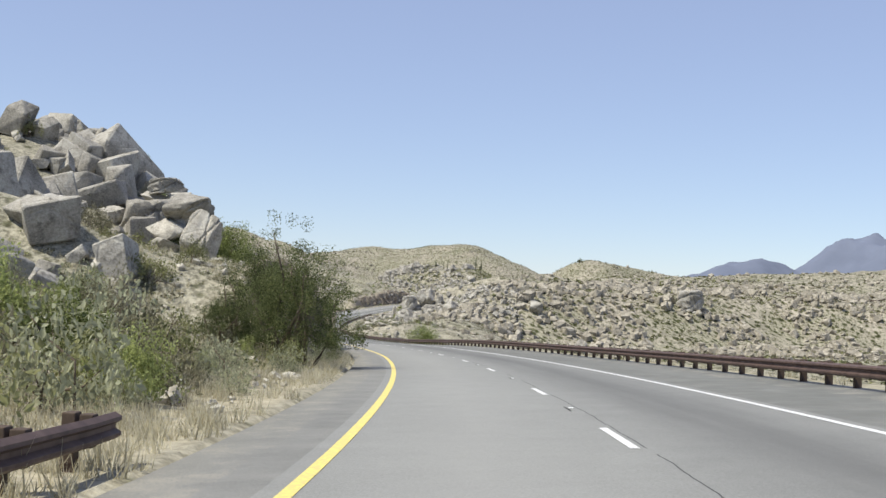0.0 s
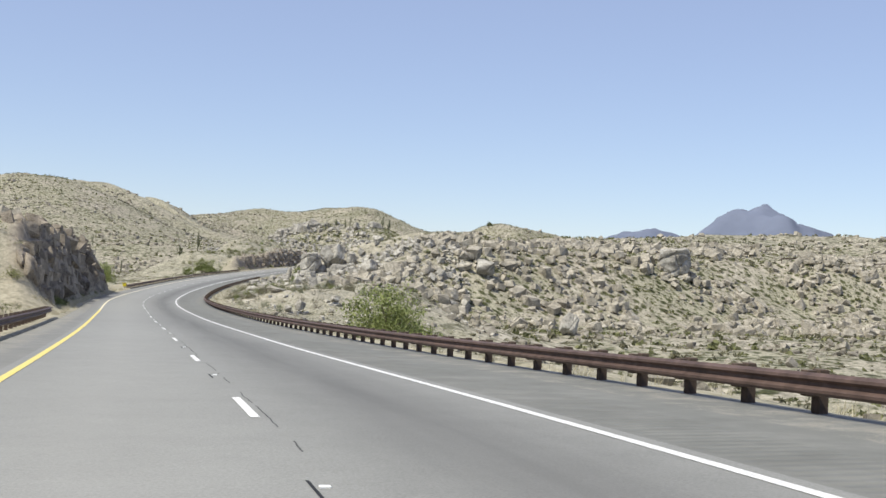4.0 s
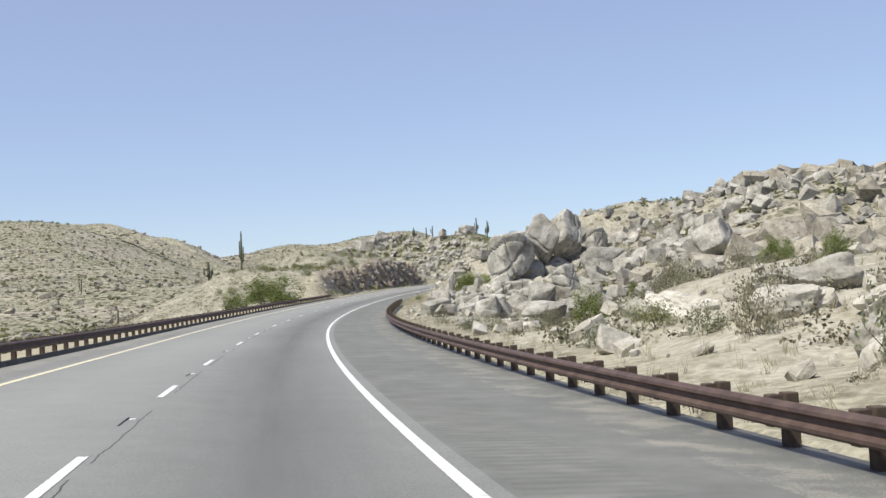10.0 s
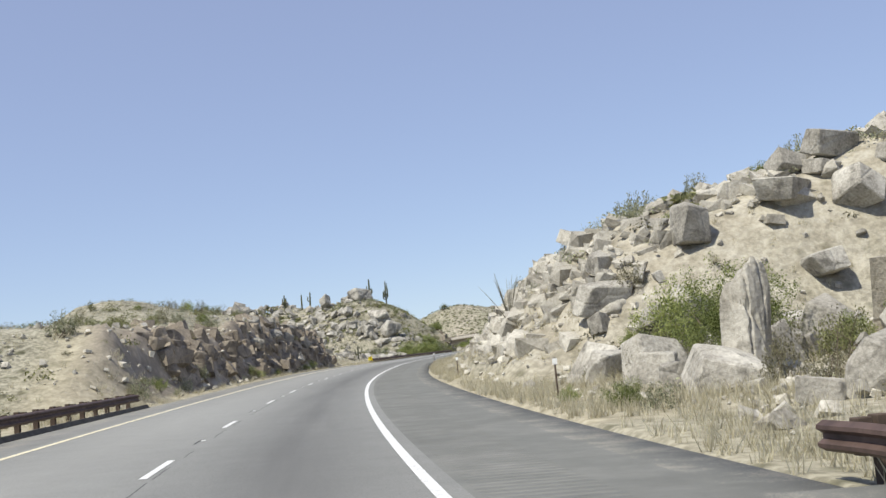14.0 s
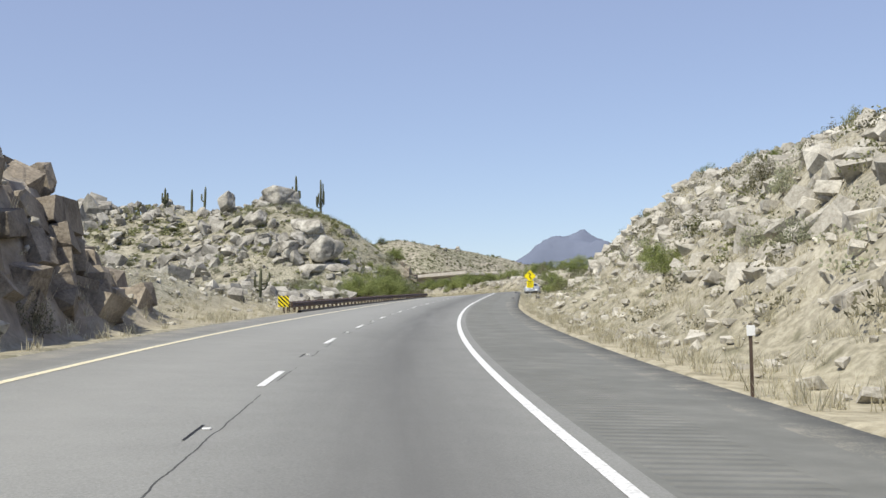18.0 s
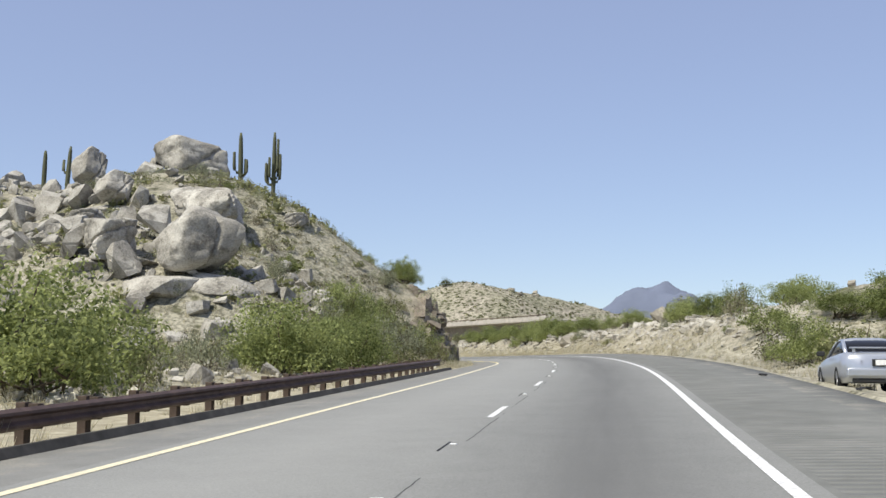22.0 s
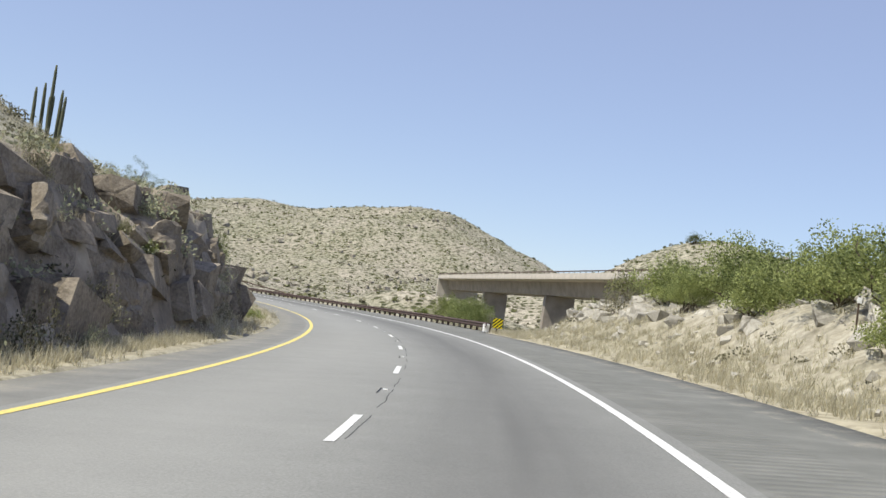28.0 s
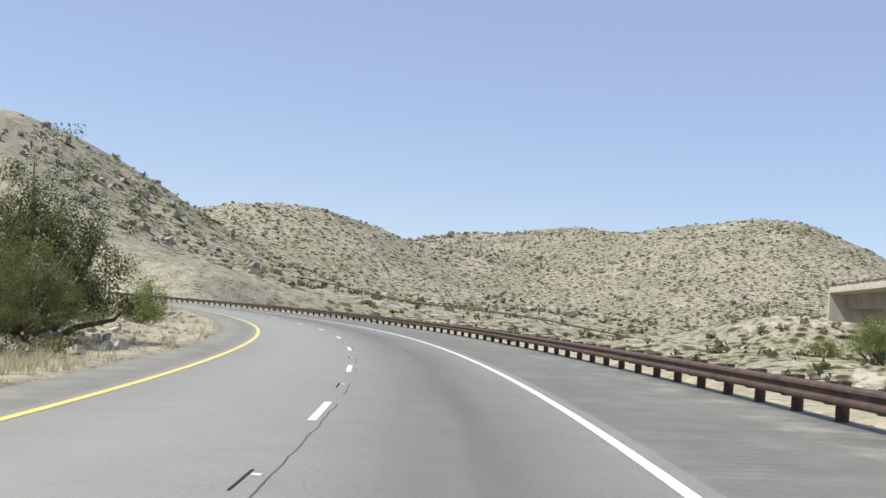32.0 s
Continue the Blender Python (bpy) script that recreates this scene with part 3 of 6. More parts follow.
# ---- road ----
def ribbon(name, s0, s1, d0, d1, lift, mat, step=2.0, cols=2, skirt=0.0, uv=False):
    """A strip of the road's surface."""
    n = max(2, int(round((s1 - s0) / step)) + 1)
    s, d = np.linspace(s0, s1, n), np.linspace(d0, d1, cols)
    if skirt:
        d = np.concatenate([[d0 - 0.04], d, [d1 + 0.04]])
    S, D = np.meshgrid(s, d, indexing="ij")
    S, D = S.ravel(), D.ravel()
    x, y, z = on_road(S, D)
    z = z + lift
    if skirt:
        z = np.where((D < d0 - 0.01) | (D > d1 + 0.01), z - skirt, z)
    me = mesh(name, np.stack([x, y, z], 1), grid_faces(n, len(d), True), mat, bool(skirt))
    if uv:
        layer = me.uv_layers.new(name="road")
        idx = np.empty(len(me.loops), np.int32)
        me.loops.foreach_get("vertex_index", idx)
        layer.data.foreach_set("uv", np.stack([D[idx], S[idx]], 1).astype(np.float32).ravel())
    return me


road = new("road", ribbon("road_surface", -70, 414, EDGE_L, 7.95, 0.0, ASPHALT, 2.0, 16, 0.4, True))
for a, b, edge in ((414, 840, EDGE_R), (840, 1200, 7.95)):
    part("carriageway", ribbon("road_surface", a, b, EDGE_L, edge, 0.0, ASPHALT, 2.0, 16, 0.4, True), road, "grey worn asphalt")
tagged(road, "two-lane grey worn asphalt highway with shoulders", "road", kind="structure")
part("edge_line", ribbon("edge_line_right", -70, 1200, LANE - 0.075, LANE + 0.075, 0.006, WHITE_PAINT), road, "solid white edge line")
# the left line is paler between stations 200 and 715
for a, b, paint in ((-70, 200, YELLOW_PAINT), (200, 715, PALE_YELLOW_PAINT), (715, 1200, YELLOW_PAINT)):
    part("edge_line", ribbon("edge_line_left", a, b, -LANE - 0.08, -LANE + 0.08, 0.006, paint), road, "solid yellow edge line")
# stations of some dashes, by their count, and the dashes between them
DASH_COUNT = [0, 1, 2, 3, 4, 5, 6, 7, 8, 12, 13, 14, 15, 16, 17, 18, 19, 20, 21, 22, 23, 24, 25, 26, 27, 28, 29, 30, 31, 32, 33, 34, 35, 40, 41, 42, 43, 44, 45, 46, 47, 48, 49, 50, 51, 52, 53, 54, 55, 58, 59, 60, 61, 62, 63, 64, 65, 66, 67, 68, 69, 70]
DASH_AT = [15.5, 27.4, 42.9, 55.5, 69.3, 81.3, 94.3, 106.9, 120.6, 174.4, 186.0, 197.2, 212.1, 224.0, 239.2, 251.2, 266.7, 280.0, 293.3, 304.5, 315.3, 330.0, 342.2, 356.6, 368.6, 380.6, 395.0, 406.6, 421.7, 433.7, 448.0, 460.0, 471.6, 535.9, 548.4, 559.8, 571.8, 583.9, 595.8, 607.7, 619.5, 632.4, 645.3, 657.8, 670.5, 684.4, 695.5, 706.2, 718.7, 758.1, 770.1, 782.9, 795.4, 808.5, 821.0, 833.8, 845.8, 859.0, 870.9, 883.7, 895.1, 907.3]
DASHES = [15.5 - 12.2 * k for k in range(6, 0, -1)] + [float(np.interp(k, DASH_COUNT, DASH_AT)) for k in range(71)] + [907.3 + 12.2 * k for k in range(1, 25)]
for at in DASHES:
    part("lane_dash", ribbon("lane_dash", at - 1.5, at + 1.5, -0.06, 0.06, 0.006, WHITE_PAINT, 0.75), road)


# ---- guard rails ----
def beam_profile():
    """W-beam section: outward from the posts, and up."""
    return [(0.0, -0.155), (0.075, -0.11), (0.08, -0.07), (0.012, -0.025), (0.012, 0.025), (0.08, 0.07), (0.075, 0.11), (0.0, 0.155)]


def rail_posts():
    bm = bmesh.new()
    box(bm, (0.15, 0.20, 1.15), (0, 0, 0.09), 0, 0.012)
    a = bm_mesh("rail_post", bm, POST)
    bm = bmesh.new()
    box(bm, (0.15, 0.18, 0.36), (0, 0, 0), 0, 0.012)
    return a, bm_mesh("rail_block", bm, POST)


RAIL_POST, RAIL_BLOCK = rail_posts()


def guard_rail(s0, s1, d, label, group, flare=0.0):
    """A W-beam rail on blocked-out posts along the road; its beam faces the road."""
    inward = -1 if d > 0 else 1
    n = max(2, int((s1 - s0) / 1.905) + 1)
    st = s0 + np.arange(n) * 1.905
    off = d + (flare * ss(st, s0 + 16, s0) if flare else 0 * st)
    x, y, z = on_road(st, off)
    ground = land(x, y, st, off)[0]
    z = np.maximum(z - 0.05, ground - 0.1)
    rail = new("guard_rail")
    rail.location = (x[0], y[0], z[0])
    base = Vector(rail.location)
    tagged(rail, label, "guard rail", group)
    # beam
    prof = beam_profile()
    fine = np.linspace(s0 - 0.6, st[-1] + 0.6, n * 2)
    fo = d + (flare * ss(fine, s0 + 16, s0) if flare else 0 * fine)
    fz = np.interp(fine, st, z)
    verts = []
    for back in (0.0, -0.008):
        for q, u in prof:
            bx, by, _ = on_road(fine, fo + inward * (0.30 + q + back))
            verts.append(np.stack([bx, by, fz + 0.47 + u], 1))
    v = np.stack(verts, 1)
    m, c = v.shape[0], v.shape[1]
    idx = np.arange(m * c).reshape(m, c)
    h = c // 2
    loop = list(range(h)) + list(range(c - 1, h - 1, -1))
    faces = np.concatenate([np.stack([idx[:-1, a], idx[1:, a], idx[1:, b], idx[:-1, b]], 1) for a, b in zip(loop, loop[1:] + loop[:1])])
    part("beam", mesh("rail_beam", v.reshape(-1, 3) - np.array(base), faces, RUST), rail, "brown weathered steel W-beam")
    for k in range(n):
        turn = heading(st[k])
        post = part("post", RAIL_POST, rail, "", pose(x[k] - base.x, y[k] - base.y, z[k] - base.z, 0, 0, turn))
        bx, by, _ = on_road(st[k], off[k] + inward * 0.19)
        part("block", RAIL_BLOCK, rail, "", pose(bx - base.x, by - base.y, z[k] - base.z + 0.47, 0, 0, turn))
    return rail


def dike(s0, s1, d):
    """A low asphalt kerb that leads water along the rail."""
    n = int((s1 - s0) / 2) + 1
    st = np.linspace(s0, s1, n)
    prof = ((-0.16, -0.05), (-0.10, 0.11), (0.04, 0.12), (0.14, -0.05))
    rows = []
    for q, u in prof:
        x, y, z = on_road(st, d + q)
        rows.append(np.stack([x, y, z + u], 1))
    v = np.stack(rows, 1).reshape(-1, 3)
    part("kerb", mesh("asphalt_kerb", v, grid_faces(n, 4, True), KERB), road, "low dark asphalt kerb under the rail")


KERB = plain("kerb_asphalt", (0.075, 0.07, 0.062), 0.9, 0.0, 0.35, 2.0)
dike(304, 453, -5.62)
dike(582, 684, -5.55)
guard_rail(-60, 416, 7.75, "long brown weathered guard rail on dark posts beside the shoulder", "guard rails")
guard_rail(840.5, 1150, 7.75, "brown weathered guard rail starting at a striped marker", "guard rails")
guard_rail(-60, 12.5, -6.35, "short brown guard rail end in roadside brush", "guard rails")
guard_rail(124, 176, -6.3, "brown guard rail on dark posts below the brushy bank", "guard rails")
guard_rail(304, 453, -6.3, "brown guard rail on dark posts above the low ground", "guard rails")
guard_rail(582, 682, -6.2, "brown guard rail on dark posts before the boulder hill", "guard rails")

import itertools


# ---- rocks ----
def rock_shape(seed, level, planes=7, rough=0.06, power=9.0, cracks=0):
    """A boulder of about unit radius: a jointed block with worn edges, pitted and cracked."""
    rng = np.random.RandomState(seed)
    bm = bmesh.new()
    bmesh.ops.create_icosphere(bm, subdivisions=level, radius=1.0)
    v = np.array([p.co[:] for p in bm.verts])
    f = np.array([[q.index for q in t.verts] for t in bm.faces])
    bm.free()
    axes = np.linalg.qr(rng.normal(size=(3, 3)) * 0.35 + np.eye(3))[0]
    extra = rng.normal(size=(planes, 3))
    extra /= np.linalg.norm(extra, axis=1)[:, None]
    n = np.concatenate([axes, -axes, extra])
    off = np.concatenate([rng.uniform(0.60, 0.95, 6), rng.uniform(0.62, 1.0, planes)])
    r = np.sum(np.clip(v @ n.T / off, 0, None) ** power, axis=1) ** (-1 / power)
    v = v * r[:, None]
    v *= (1 + rough * fbm(v[:, 0] * 1.7 + seed, v[:, 1] * 1.7, v[:, 2] * 1.7, 3, seed))[:, None]
    if level > 3:
        v += 0.014 * np.stack([vnoise(v[:, 1] * 7, v[:, 2] * 7, v[:, 0] * 7, seed + k) for k in range(3)], 1)
    for k in range(cracks):
        a = rng.normal(size=3) * (1, 1, 0.45 if k % 2 else 1.6)
        a /= np.linalg.norm(a)
        gap = v @ a - rng.uniform(-0.45, 0.45) + 0.07 * vnoise(v[:, 0] * 2.2, v[:, 1] * 2.2, v[:, 2] * 2.2, seed + 40 + k)
        v *= (1 - 0.13 * np.exp(-(gap / 0.05) ** 2))[:, None]
    v /= np.abs(v).max(0)
    return v, f


ROCK_BIG = [mesh("boulder", *rock_shape(50 + k, 5, 4 + k % 4, 0.07, 12.0 + k % 3 * 5, 1 + k % 3), GRANITE, True) for k in range(10)]
ROCK_SUPPORT = [mesh("boulder", *rock_shape(70 + k, 4, 5, 0.06, 16.0), GRANITE, True) for k in range(6)]
ROCK_PALE = [mesh("pale_bedrock", *rock_shape(90 + k, 5, 6, 0.12, 14.0, 3), GRANITE_PALE, True) for k in range(4)]
for me in ROCK_BIG + ROCK_SUPPORT + ROCK_PALE:
    me.set_sharp_from_angle(angle=radians(26))
def block_shape(seed, n, boxy, bevel=0.0):
    """An angular broken stone: the hull of a few points, its edges worn."""
    rng = np.random.RandomState(seed)
    d = rng.normal(size=(n, 3))
    d /= np.linalg.norm(d, axis=1)[:, None]
    d = d / np.abs(d).max(1)[:, None] ** boxy * rng.uniform(0.85, 1.0, (n, 1))
    if boxy > 0.5:
        corners = np.array(list(itertools.product((-1, 1), repeat=3)), float)
        d = np.concatenate([d, corners * rng.uniform(0.5, 1.0, (8, 3))])
    bm = bmesh.new()
    for q in d:
        bm.verts.new(q)
    out = bmesh.ops.convex_hull(bm, input=bm.verts[:])
    bmesh.ops.delete(bm, geom=[v for v in bm.verts if not v.link_faces], context='VERTS')
    if bevel:
        bmesh.ops.bevel(bm, geom=bm.edges[:], offset=bevel, segments=1, affect='EDGES', profile=0.5)
    bmesh.ops.triangulate(bm, faces=bm.faces[:])
    bm.verts.index_update()
    v = np.array([q.co[:] for q in bm.verts])
    f = np.array([[q.index for q in t.verts] for t in bm.faces])
    bm.free()
    return v / np.abs(v).max(0), f


ROCK_LOW = [block_shape(10 + k, 4 + k % 4, (0.6, 0.75, 0.9)[k % 3]) for k in range(30)]
ROCK_MID = [block_shape(30 + k, 4, 0.8, 0.05) for k in range(18)]
ROCK_WORN = [block_shape(230 + k, 12, 0.45) for k in range(24)]
ROCK_SLAB = [block_shape(130 + k, 3, 0.95) for k in range(16)]


def turned(v, yaw, size):
    c, s = np.cos(yaw), np.sin(yaw)
    w = v * size
    return np.stack([w[:, 0] * c - w[:, 1] * s, w[:, 0] * s + w[:, 1] * c, w[:, 2]], 1)


def boulder(x, y, z, w, d, h, yaw, k, label, group, shapes=ROCK_BIG):
    ob = new("boulder", shapes[k % len(shapes)])
    ob.matrix_basis = pose(x, y, z, (k * 7) % 24 - 12, (k * 11) % 24 - 12, yaw) @ Matrix.Diagonal((w * 0.54, d * 0.56, h * 0.5, 1))
    return tagged(ob, label, "boulder", group)


def boulders(rows, label, group, bury=0.15):
    """Single large boulders: centre, width, depth and height; those above the ground rest on others."""
    rng = np.random.RandomState(len(rows) + 5)
    g = height([r[0] for r in rows], [r[1] for r in rows])
    for (x, y, z, w, d, h), ground in zip(rows, g):
        h = h * 1.15
        w, d = max(w, h * 0.7), max(d, h * 0.65)
        if ground > z - 0.2 * h:
            z = ground + 0.2 * h
        boulder(x, y, z, w, d, h, rng.uniform(-35, 35), rng.randint(10), label, group)
        low = z - 0.42 * h
        while low > ground - bury * h:
            tall = max(1.0, min(h * 0.9, low - ground + 0.5 * h))
            for side_x in (-0.35, 0.35):
                boulder(x + side_x * w + rng.normal() * 0.2, y + rng.normal() * 0.3, low - 0.36 * tall, w * rng.uniform(0.75, 1.0), d * rng.uniform(0.9, 1.2), tall,
                        rng.uniform(0, 360), rng.randint(10), label, group, ROCK_SUPPORT)
            low -= 0.78 * tall


def rock_field(name, x, y, size, mat, label, seed, flat=0.75, shapes=ROCK_LOW, sink=0.25):
    """Many loose rocks as one object."""
    rng = np.random.RandomState(seed)
    z = height(x, y)
    vs, fs, n = [], [], 0
    for k in range(len(x)):
        v, f = shapes[rng.randint(len(shapes))]
        s = size[k] * np.array([rng.uniform(0.7, 1.3), rng.uniform(0.5, 1.0), rng.uniform(0.45, 1.1) * flat])
        p = turned(v, rng.uniform(0, 6.28), s * 0.5) @ np.array(Euler((rng.normal() * 0.36, rng.normal() * 0.36, 0)).to_matrix()).T
        vs.append(p + (x[k], y[k], z[k] + s[2] * (0.5 - sink)))
        fs.append(f + n)
        n += len(v)
    me = mesh(name, np.concatenate(vs), np.concatenate(fs), mat, False)
    return tagged(new(name, me), label, "rocks", kind="stuff")


def sizes(rng, n, low, high, power=2.2):
    return low + (high - low) * rng.uniform(0, 1, n) ** power


def patch(rng, n, x0, x1, y0, y1, clump=0.5, scale=14.0, seed=1, lip=8.6):
    """Scattered places in a rectangle, thicker where a noise is high."""
    x, y = rng.uniform(x0, x1, n * 4), rng.uniform(y0, y1, n * 4)
    w = vnoise(x / scale, y / scale, 0, seed) * clump + (1 - clump) * rng.uniform(-1, 1, n * 4)
    keep = np.argsort(-w)[:n]
    x, y = x[keep], y[keep]
    s, d = to_road(x, y)
    ok = (d > 9.6) | (d < -lip) | (s > 1180) | (s < -60)
    return x[ok], y[ok]


def strip(rng, n, s0, s1, d0, d1):
    """Scattered places along the road."""
    s, d = rng.uniform(s0, s1, n), rng.uniform(d0, d1, n)
    x, y, _ = on_road(s, d)
    return x, y


def all_rocks():
    rng = np.random.RandomState(3)
    x, y = patch(rng, 5200, -4, 210, 352, 540, 0.5, 17, 4)
    s, d = to_road(x, y)
    x, y = x[(s < 440) | (d > 46)], y[(s < 440) | (d > 46)]
    rock_field("rock_rubble", x, y, sizes(rng, len(x), 0.6, 4.0, 3.0), RUBBLE, "grey granite boulders strewn over the rocky rise", 1, 0.85)
    x, y = patch(rng, 1300, 6, 190, 120, 352, 0.6, 15, 9)
    rock_field("rock_rubble", x, y, sizes(rng, len(x), 0.4, 2.2), RUBBLE, "granite rubble scattered over the low ground", 2)
    x, y = patch(rng, 900, 60, 330, 480, 760, 0.6, 20, 5)
    rock_field("rock_rubble", x, y, sizes(rng, len(x), 0.8, 3.6), RUBBLE, "boulders along the far rocky ridge", 12)
    x, y = strip(rng, 2600, 366, 452, 11.5, 62)
    rock_field("rock_rubble", x, y, sizes(rng, len(x), 0.25, 2.6, 4.5), GRANITE, "tumbled granite blocks on the slope above the road", 3, 0.9, ROCK_MID)
    x, y = strip(rng, 1500, 120, 236, 12, 50)
    rock_field("rock_rubble", x, y, sizes(rng, len(x), 0.15, 1.5, 3.0), RUBBLE, "broken stones on the low ground behind the rail", 17)
    x, y = strip(rng, 1000, 244, 375, 10.5, 46)
    rock_field("rock_rubble", x, y, sizes(rng, len(x), 0.10, 1.0, 3.2), GRANITE_PALE, "pale stones on the sandy bank", 4)
    x, y = patch(rng, 5600, -62, 48, 682, 800, 0.3, 9, 6, 15.0)
    s, d = to_road(x, y)
    x, y = x[(s < 706) | (d < -30)], y[(s < 706) | (d < -30)]
    rock_field("rock_rubble", x, y, sizes(rng, len(x), 0.35, 3.2, 4.2), GRANITE, "grey granite boulders heaped on the cactus hill", 5, 0.95, ROCK_WORN)
    x, y = strip(rng, 1100, 590, 712, -60, -10.5)
    rock_field("rock_rubble", x, y, sizes(rng, len(x), 0.3, 2.2, 3.0), GRANITE, "stones below the boulder hill", 6)
    x, y = patch(rng, 900, -58, -9, 40, 128, 0.5, 8, 7, 15.0)
    rock_field("rock_rubble", x, y, sizes(rng, len(x), 0.5, 4.4, 2.4), GRANITE, "granite blocks on the hill beside the road", 7, 0.95, ROCK_MID)
    x, y = strip(rng, 800, 112, 292, -66, -11.5)
    rock_field("rock_rubble", x, y, sizes(rng, len(x), 0.4, 2.2), RUBBLE, "weathered stones on the brushy slope", 8, 0.9)
    x, y = strip(rng, 5200, 449, 616, 11.2, 30)
    s, d = to_road(x, y)
    keep = d > 11.2 + 1.3 * ss(s, 505, 550) + 0.8 * vnoise(s / 6, 0 * s, 0, 5)
    x, y = x[keep], y[keep]
    rock_field("cut_rubble", x, y, sizes(rng, len(x), 0.15, 1.5, 3.4), GRANITE_PALE, "broken pale rock in the cut slope", 9, 0.7, ROCK_SLAB, 0.42)
    xs, ys = zip(*[strip(rng, n, a, b, c, d) for n, a, b, c, d in ((2600, 446, 622, 8.4, 15), (700, 366, 446, 9.0, 15), (900, 20, 120, -14, -6.6), (900, 455, 560, -14, -6.6), (1200, 580, 712, -20, -7.4), (700, 860, 960, -16, -6.8))])
    x, y = np.concatenate(xs), np.concatenate(ys)
    rock_field("cut_rubble", x, y, sizes(rng, len(x), 0.06, 0.55, 3.0), GRANITE_PALE, "small fallen stones at the feet of the slopes", 16, 0.7, ROCK_SLAB, 0.35)
    x, y = strip(rng, 1300, 690, 842, 8.8, 16)
    rock_field("cut_rubble", x, y, sizes(rng, len(x), 0.1, 0.6, 3.2), GRANITE_PALE, "crumbled pale stones in the low bank", 10, 0.7, ROCK_SLAB, 0.45)
    x, y = patch(rng, 2200, -330, -40, 480, 1120, 0.65, 40, 8)
    rock_field("rock_rubble", x, y, sizes(rng, len(x), 0.8, 3.2), RUBBLE, "rocks over the far hillside", 13)
    x, y = patch(rng, 900, -200, 220, 1130, 1560, 0.75, 50, 2)
    rock_field("rock_rubble", x, y, sizes(rng, len(x), 0.9, 4.0), RUBBLE, "rock outcrops on the scrub hills", 14)
    x, y = patch(rng, 90, -38, -6, 744, 768, 0.6, 12, 2)
    rock_field("rock_rubble", x, y, sizes(rng, len(x), 1.6, 5.5, 1.2), GRANITE, "rounded outcrop of stacked granite", 15, 1.3)


all_rocks()

SLABS = {mat.name: [mesh("rock_block", v, f, mat, False) for v, f in ROCK_SLAB] for mat in (CLIFF, GRANITE_PALE)}

BUTTRESS = {mat.name: [mesh("rock_buttress", *rock_shape(110 + k, 4, 6, 0.14, 14.0, 3), mat, True) for k in range(4)] for mat in (CLIFF, GRANITE_PALE)}
for me in BUTTRESS["cliff_rock"] + BUTTRESS["pale_granite"]:
    me.set_sharp_from_angle(angle=radians(24))


def cut_face(s0, s1, d0, d1, mat, label, seed, big=1.7, rows=1.0, low=0.15, high=7.0, cover=1.0, dip=8.0):
    """A blasted rock face: courses of jointed blocks that stand proud of the bank between two offsets; small filling as one mesh."""
    rng = np.random.RandomState(seed)
    out = 1 if d0 > 0 else -1
    st = np.arange(s0, s1 + 0.5, 1.0)
    of = np.arange(abs(d0), abs(d1), 0.2)
    S, D = np.meshgrid(st, of * out, indexing="ij")
    x, y, zr = on_road(S.ravel(), D.ravel())
    Z = land(x, y, S.ravel(), D.ravel())[0].reshape(S.shape)
    rise = np.maximum.accumulate(Z - np.asarray(zr).reshape(S.shape), axis=1)
    x, y, z = (float(v) for v in on_road(s0, d0))
    face = new("rock_face")
    face.location = (x, y, z)
    base = Vector((x, y, z))
    blocks = SLABS[mat.name]
    vs, fs, n = [], [], 0
    up = low
    while up < high:
        tall = rows * rng.uniform(0.55, 1.35)
        s = s0 + rng.uniform(0, 1)
        while s < s1:
            long = big * min(2.2, 0.75 * math.exp(rng.normal() * 0.55))
            row = rise[min(len(st) - 1, int(s + long / 2 - s0))]
            level = up + tall * 0.5 + rng.normal() * 0.15
            if level < row[-1] and level > row[0] and rng.uniform() < cover:
                d = float(np.interp(level, row, of)) + 0.45 + rng.uniform(-0.4, 0.3)
                px, py, pz = (float(v) for v in on_road(s + long / 2, d * out))
                deep = rng.uniform(0.9, 1.7)
                m = pose(px, py, pz + level, rng.normal() * 14, dip + rng.normal() * 11, heading(s) + 90 + rng.normal() * 16) @ Matrix.Diagonal((long * 0.56, deep * 0.5, tall * 0.6, 1))
                if long > max(0.95, 0.95 * big):
                    part("block", blocks[rng.randint(len(blocks))], face, "", Matrix.Translation(-base) @ m)
                else:
                    v, f = ROCK_SLAB[rng.randint(len(ROCK_SLAB))]
                    vs.append(np.c_[v, np.ones(len(v))] @ np.array(Matrix.Translation(-base) @ m)[:3].T)
                    fs.append(f + n)
                    n += len(v)
            s += long * rng.uniform(0.75, 1.0)
        up += tall * 0.8
    for s in np.arange(s0 + 2, s1 - 2, 5.5 / cover):
        s = s + rng.uniform(-2, 2)
        row = rise[min(len(st) - 1, max(0, int(s - s0)))]
        level = rng.uniform(0.15, 0.75) * min(high, row[-1])
        px, py, pz = (float(v) for v in on_road(s, out * (float(np.interp(level, row, of)) + 0.55)))
        m = pose(px, py, pz + level, rng.normal() * 12, rng.normal() * 12, heading(s) + 90 + rng.normal() * 15) @ Matrix.Diagonal((big * rng.uniform(0.7, 1.25), rng.uniform(0.8, 1.2), rows * rng.uniform(0.8, 1.5), 1))
        part("buttress", BUTTRESS[mat.name][rng.randint(4)], face, "", Matrix.Translation(-base) @ m)
    fill = part("filling", mesh("rock_filling", np.concatenate(vs), np.concatenate(fs), mat), face)
    tagged(fill, "small broken stone between the larger blocks", kind="stuff")
    return tagged(face, label, "rock face", "rock faces")


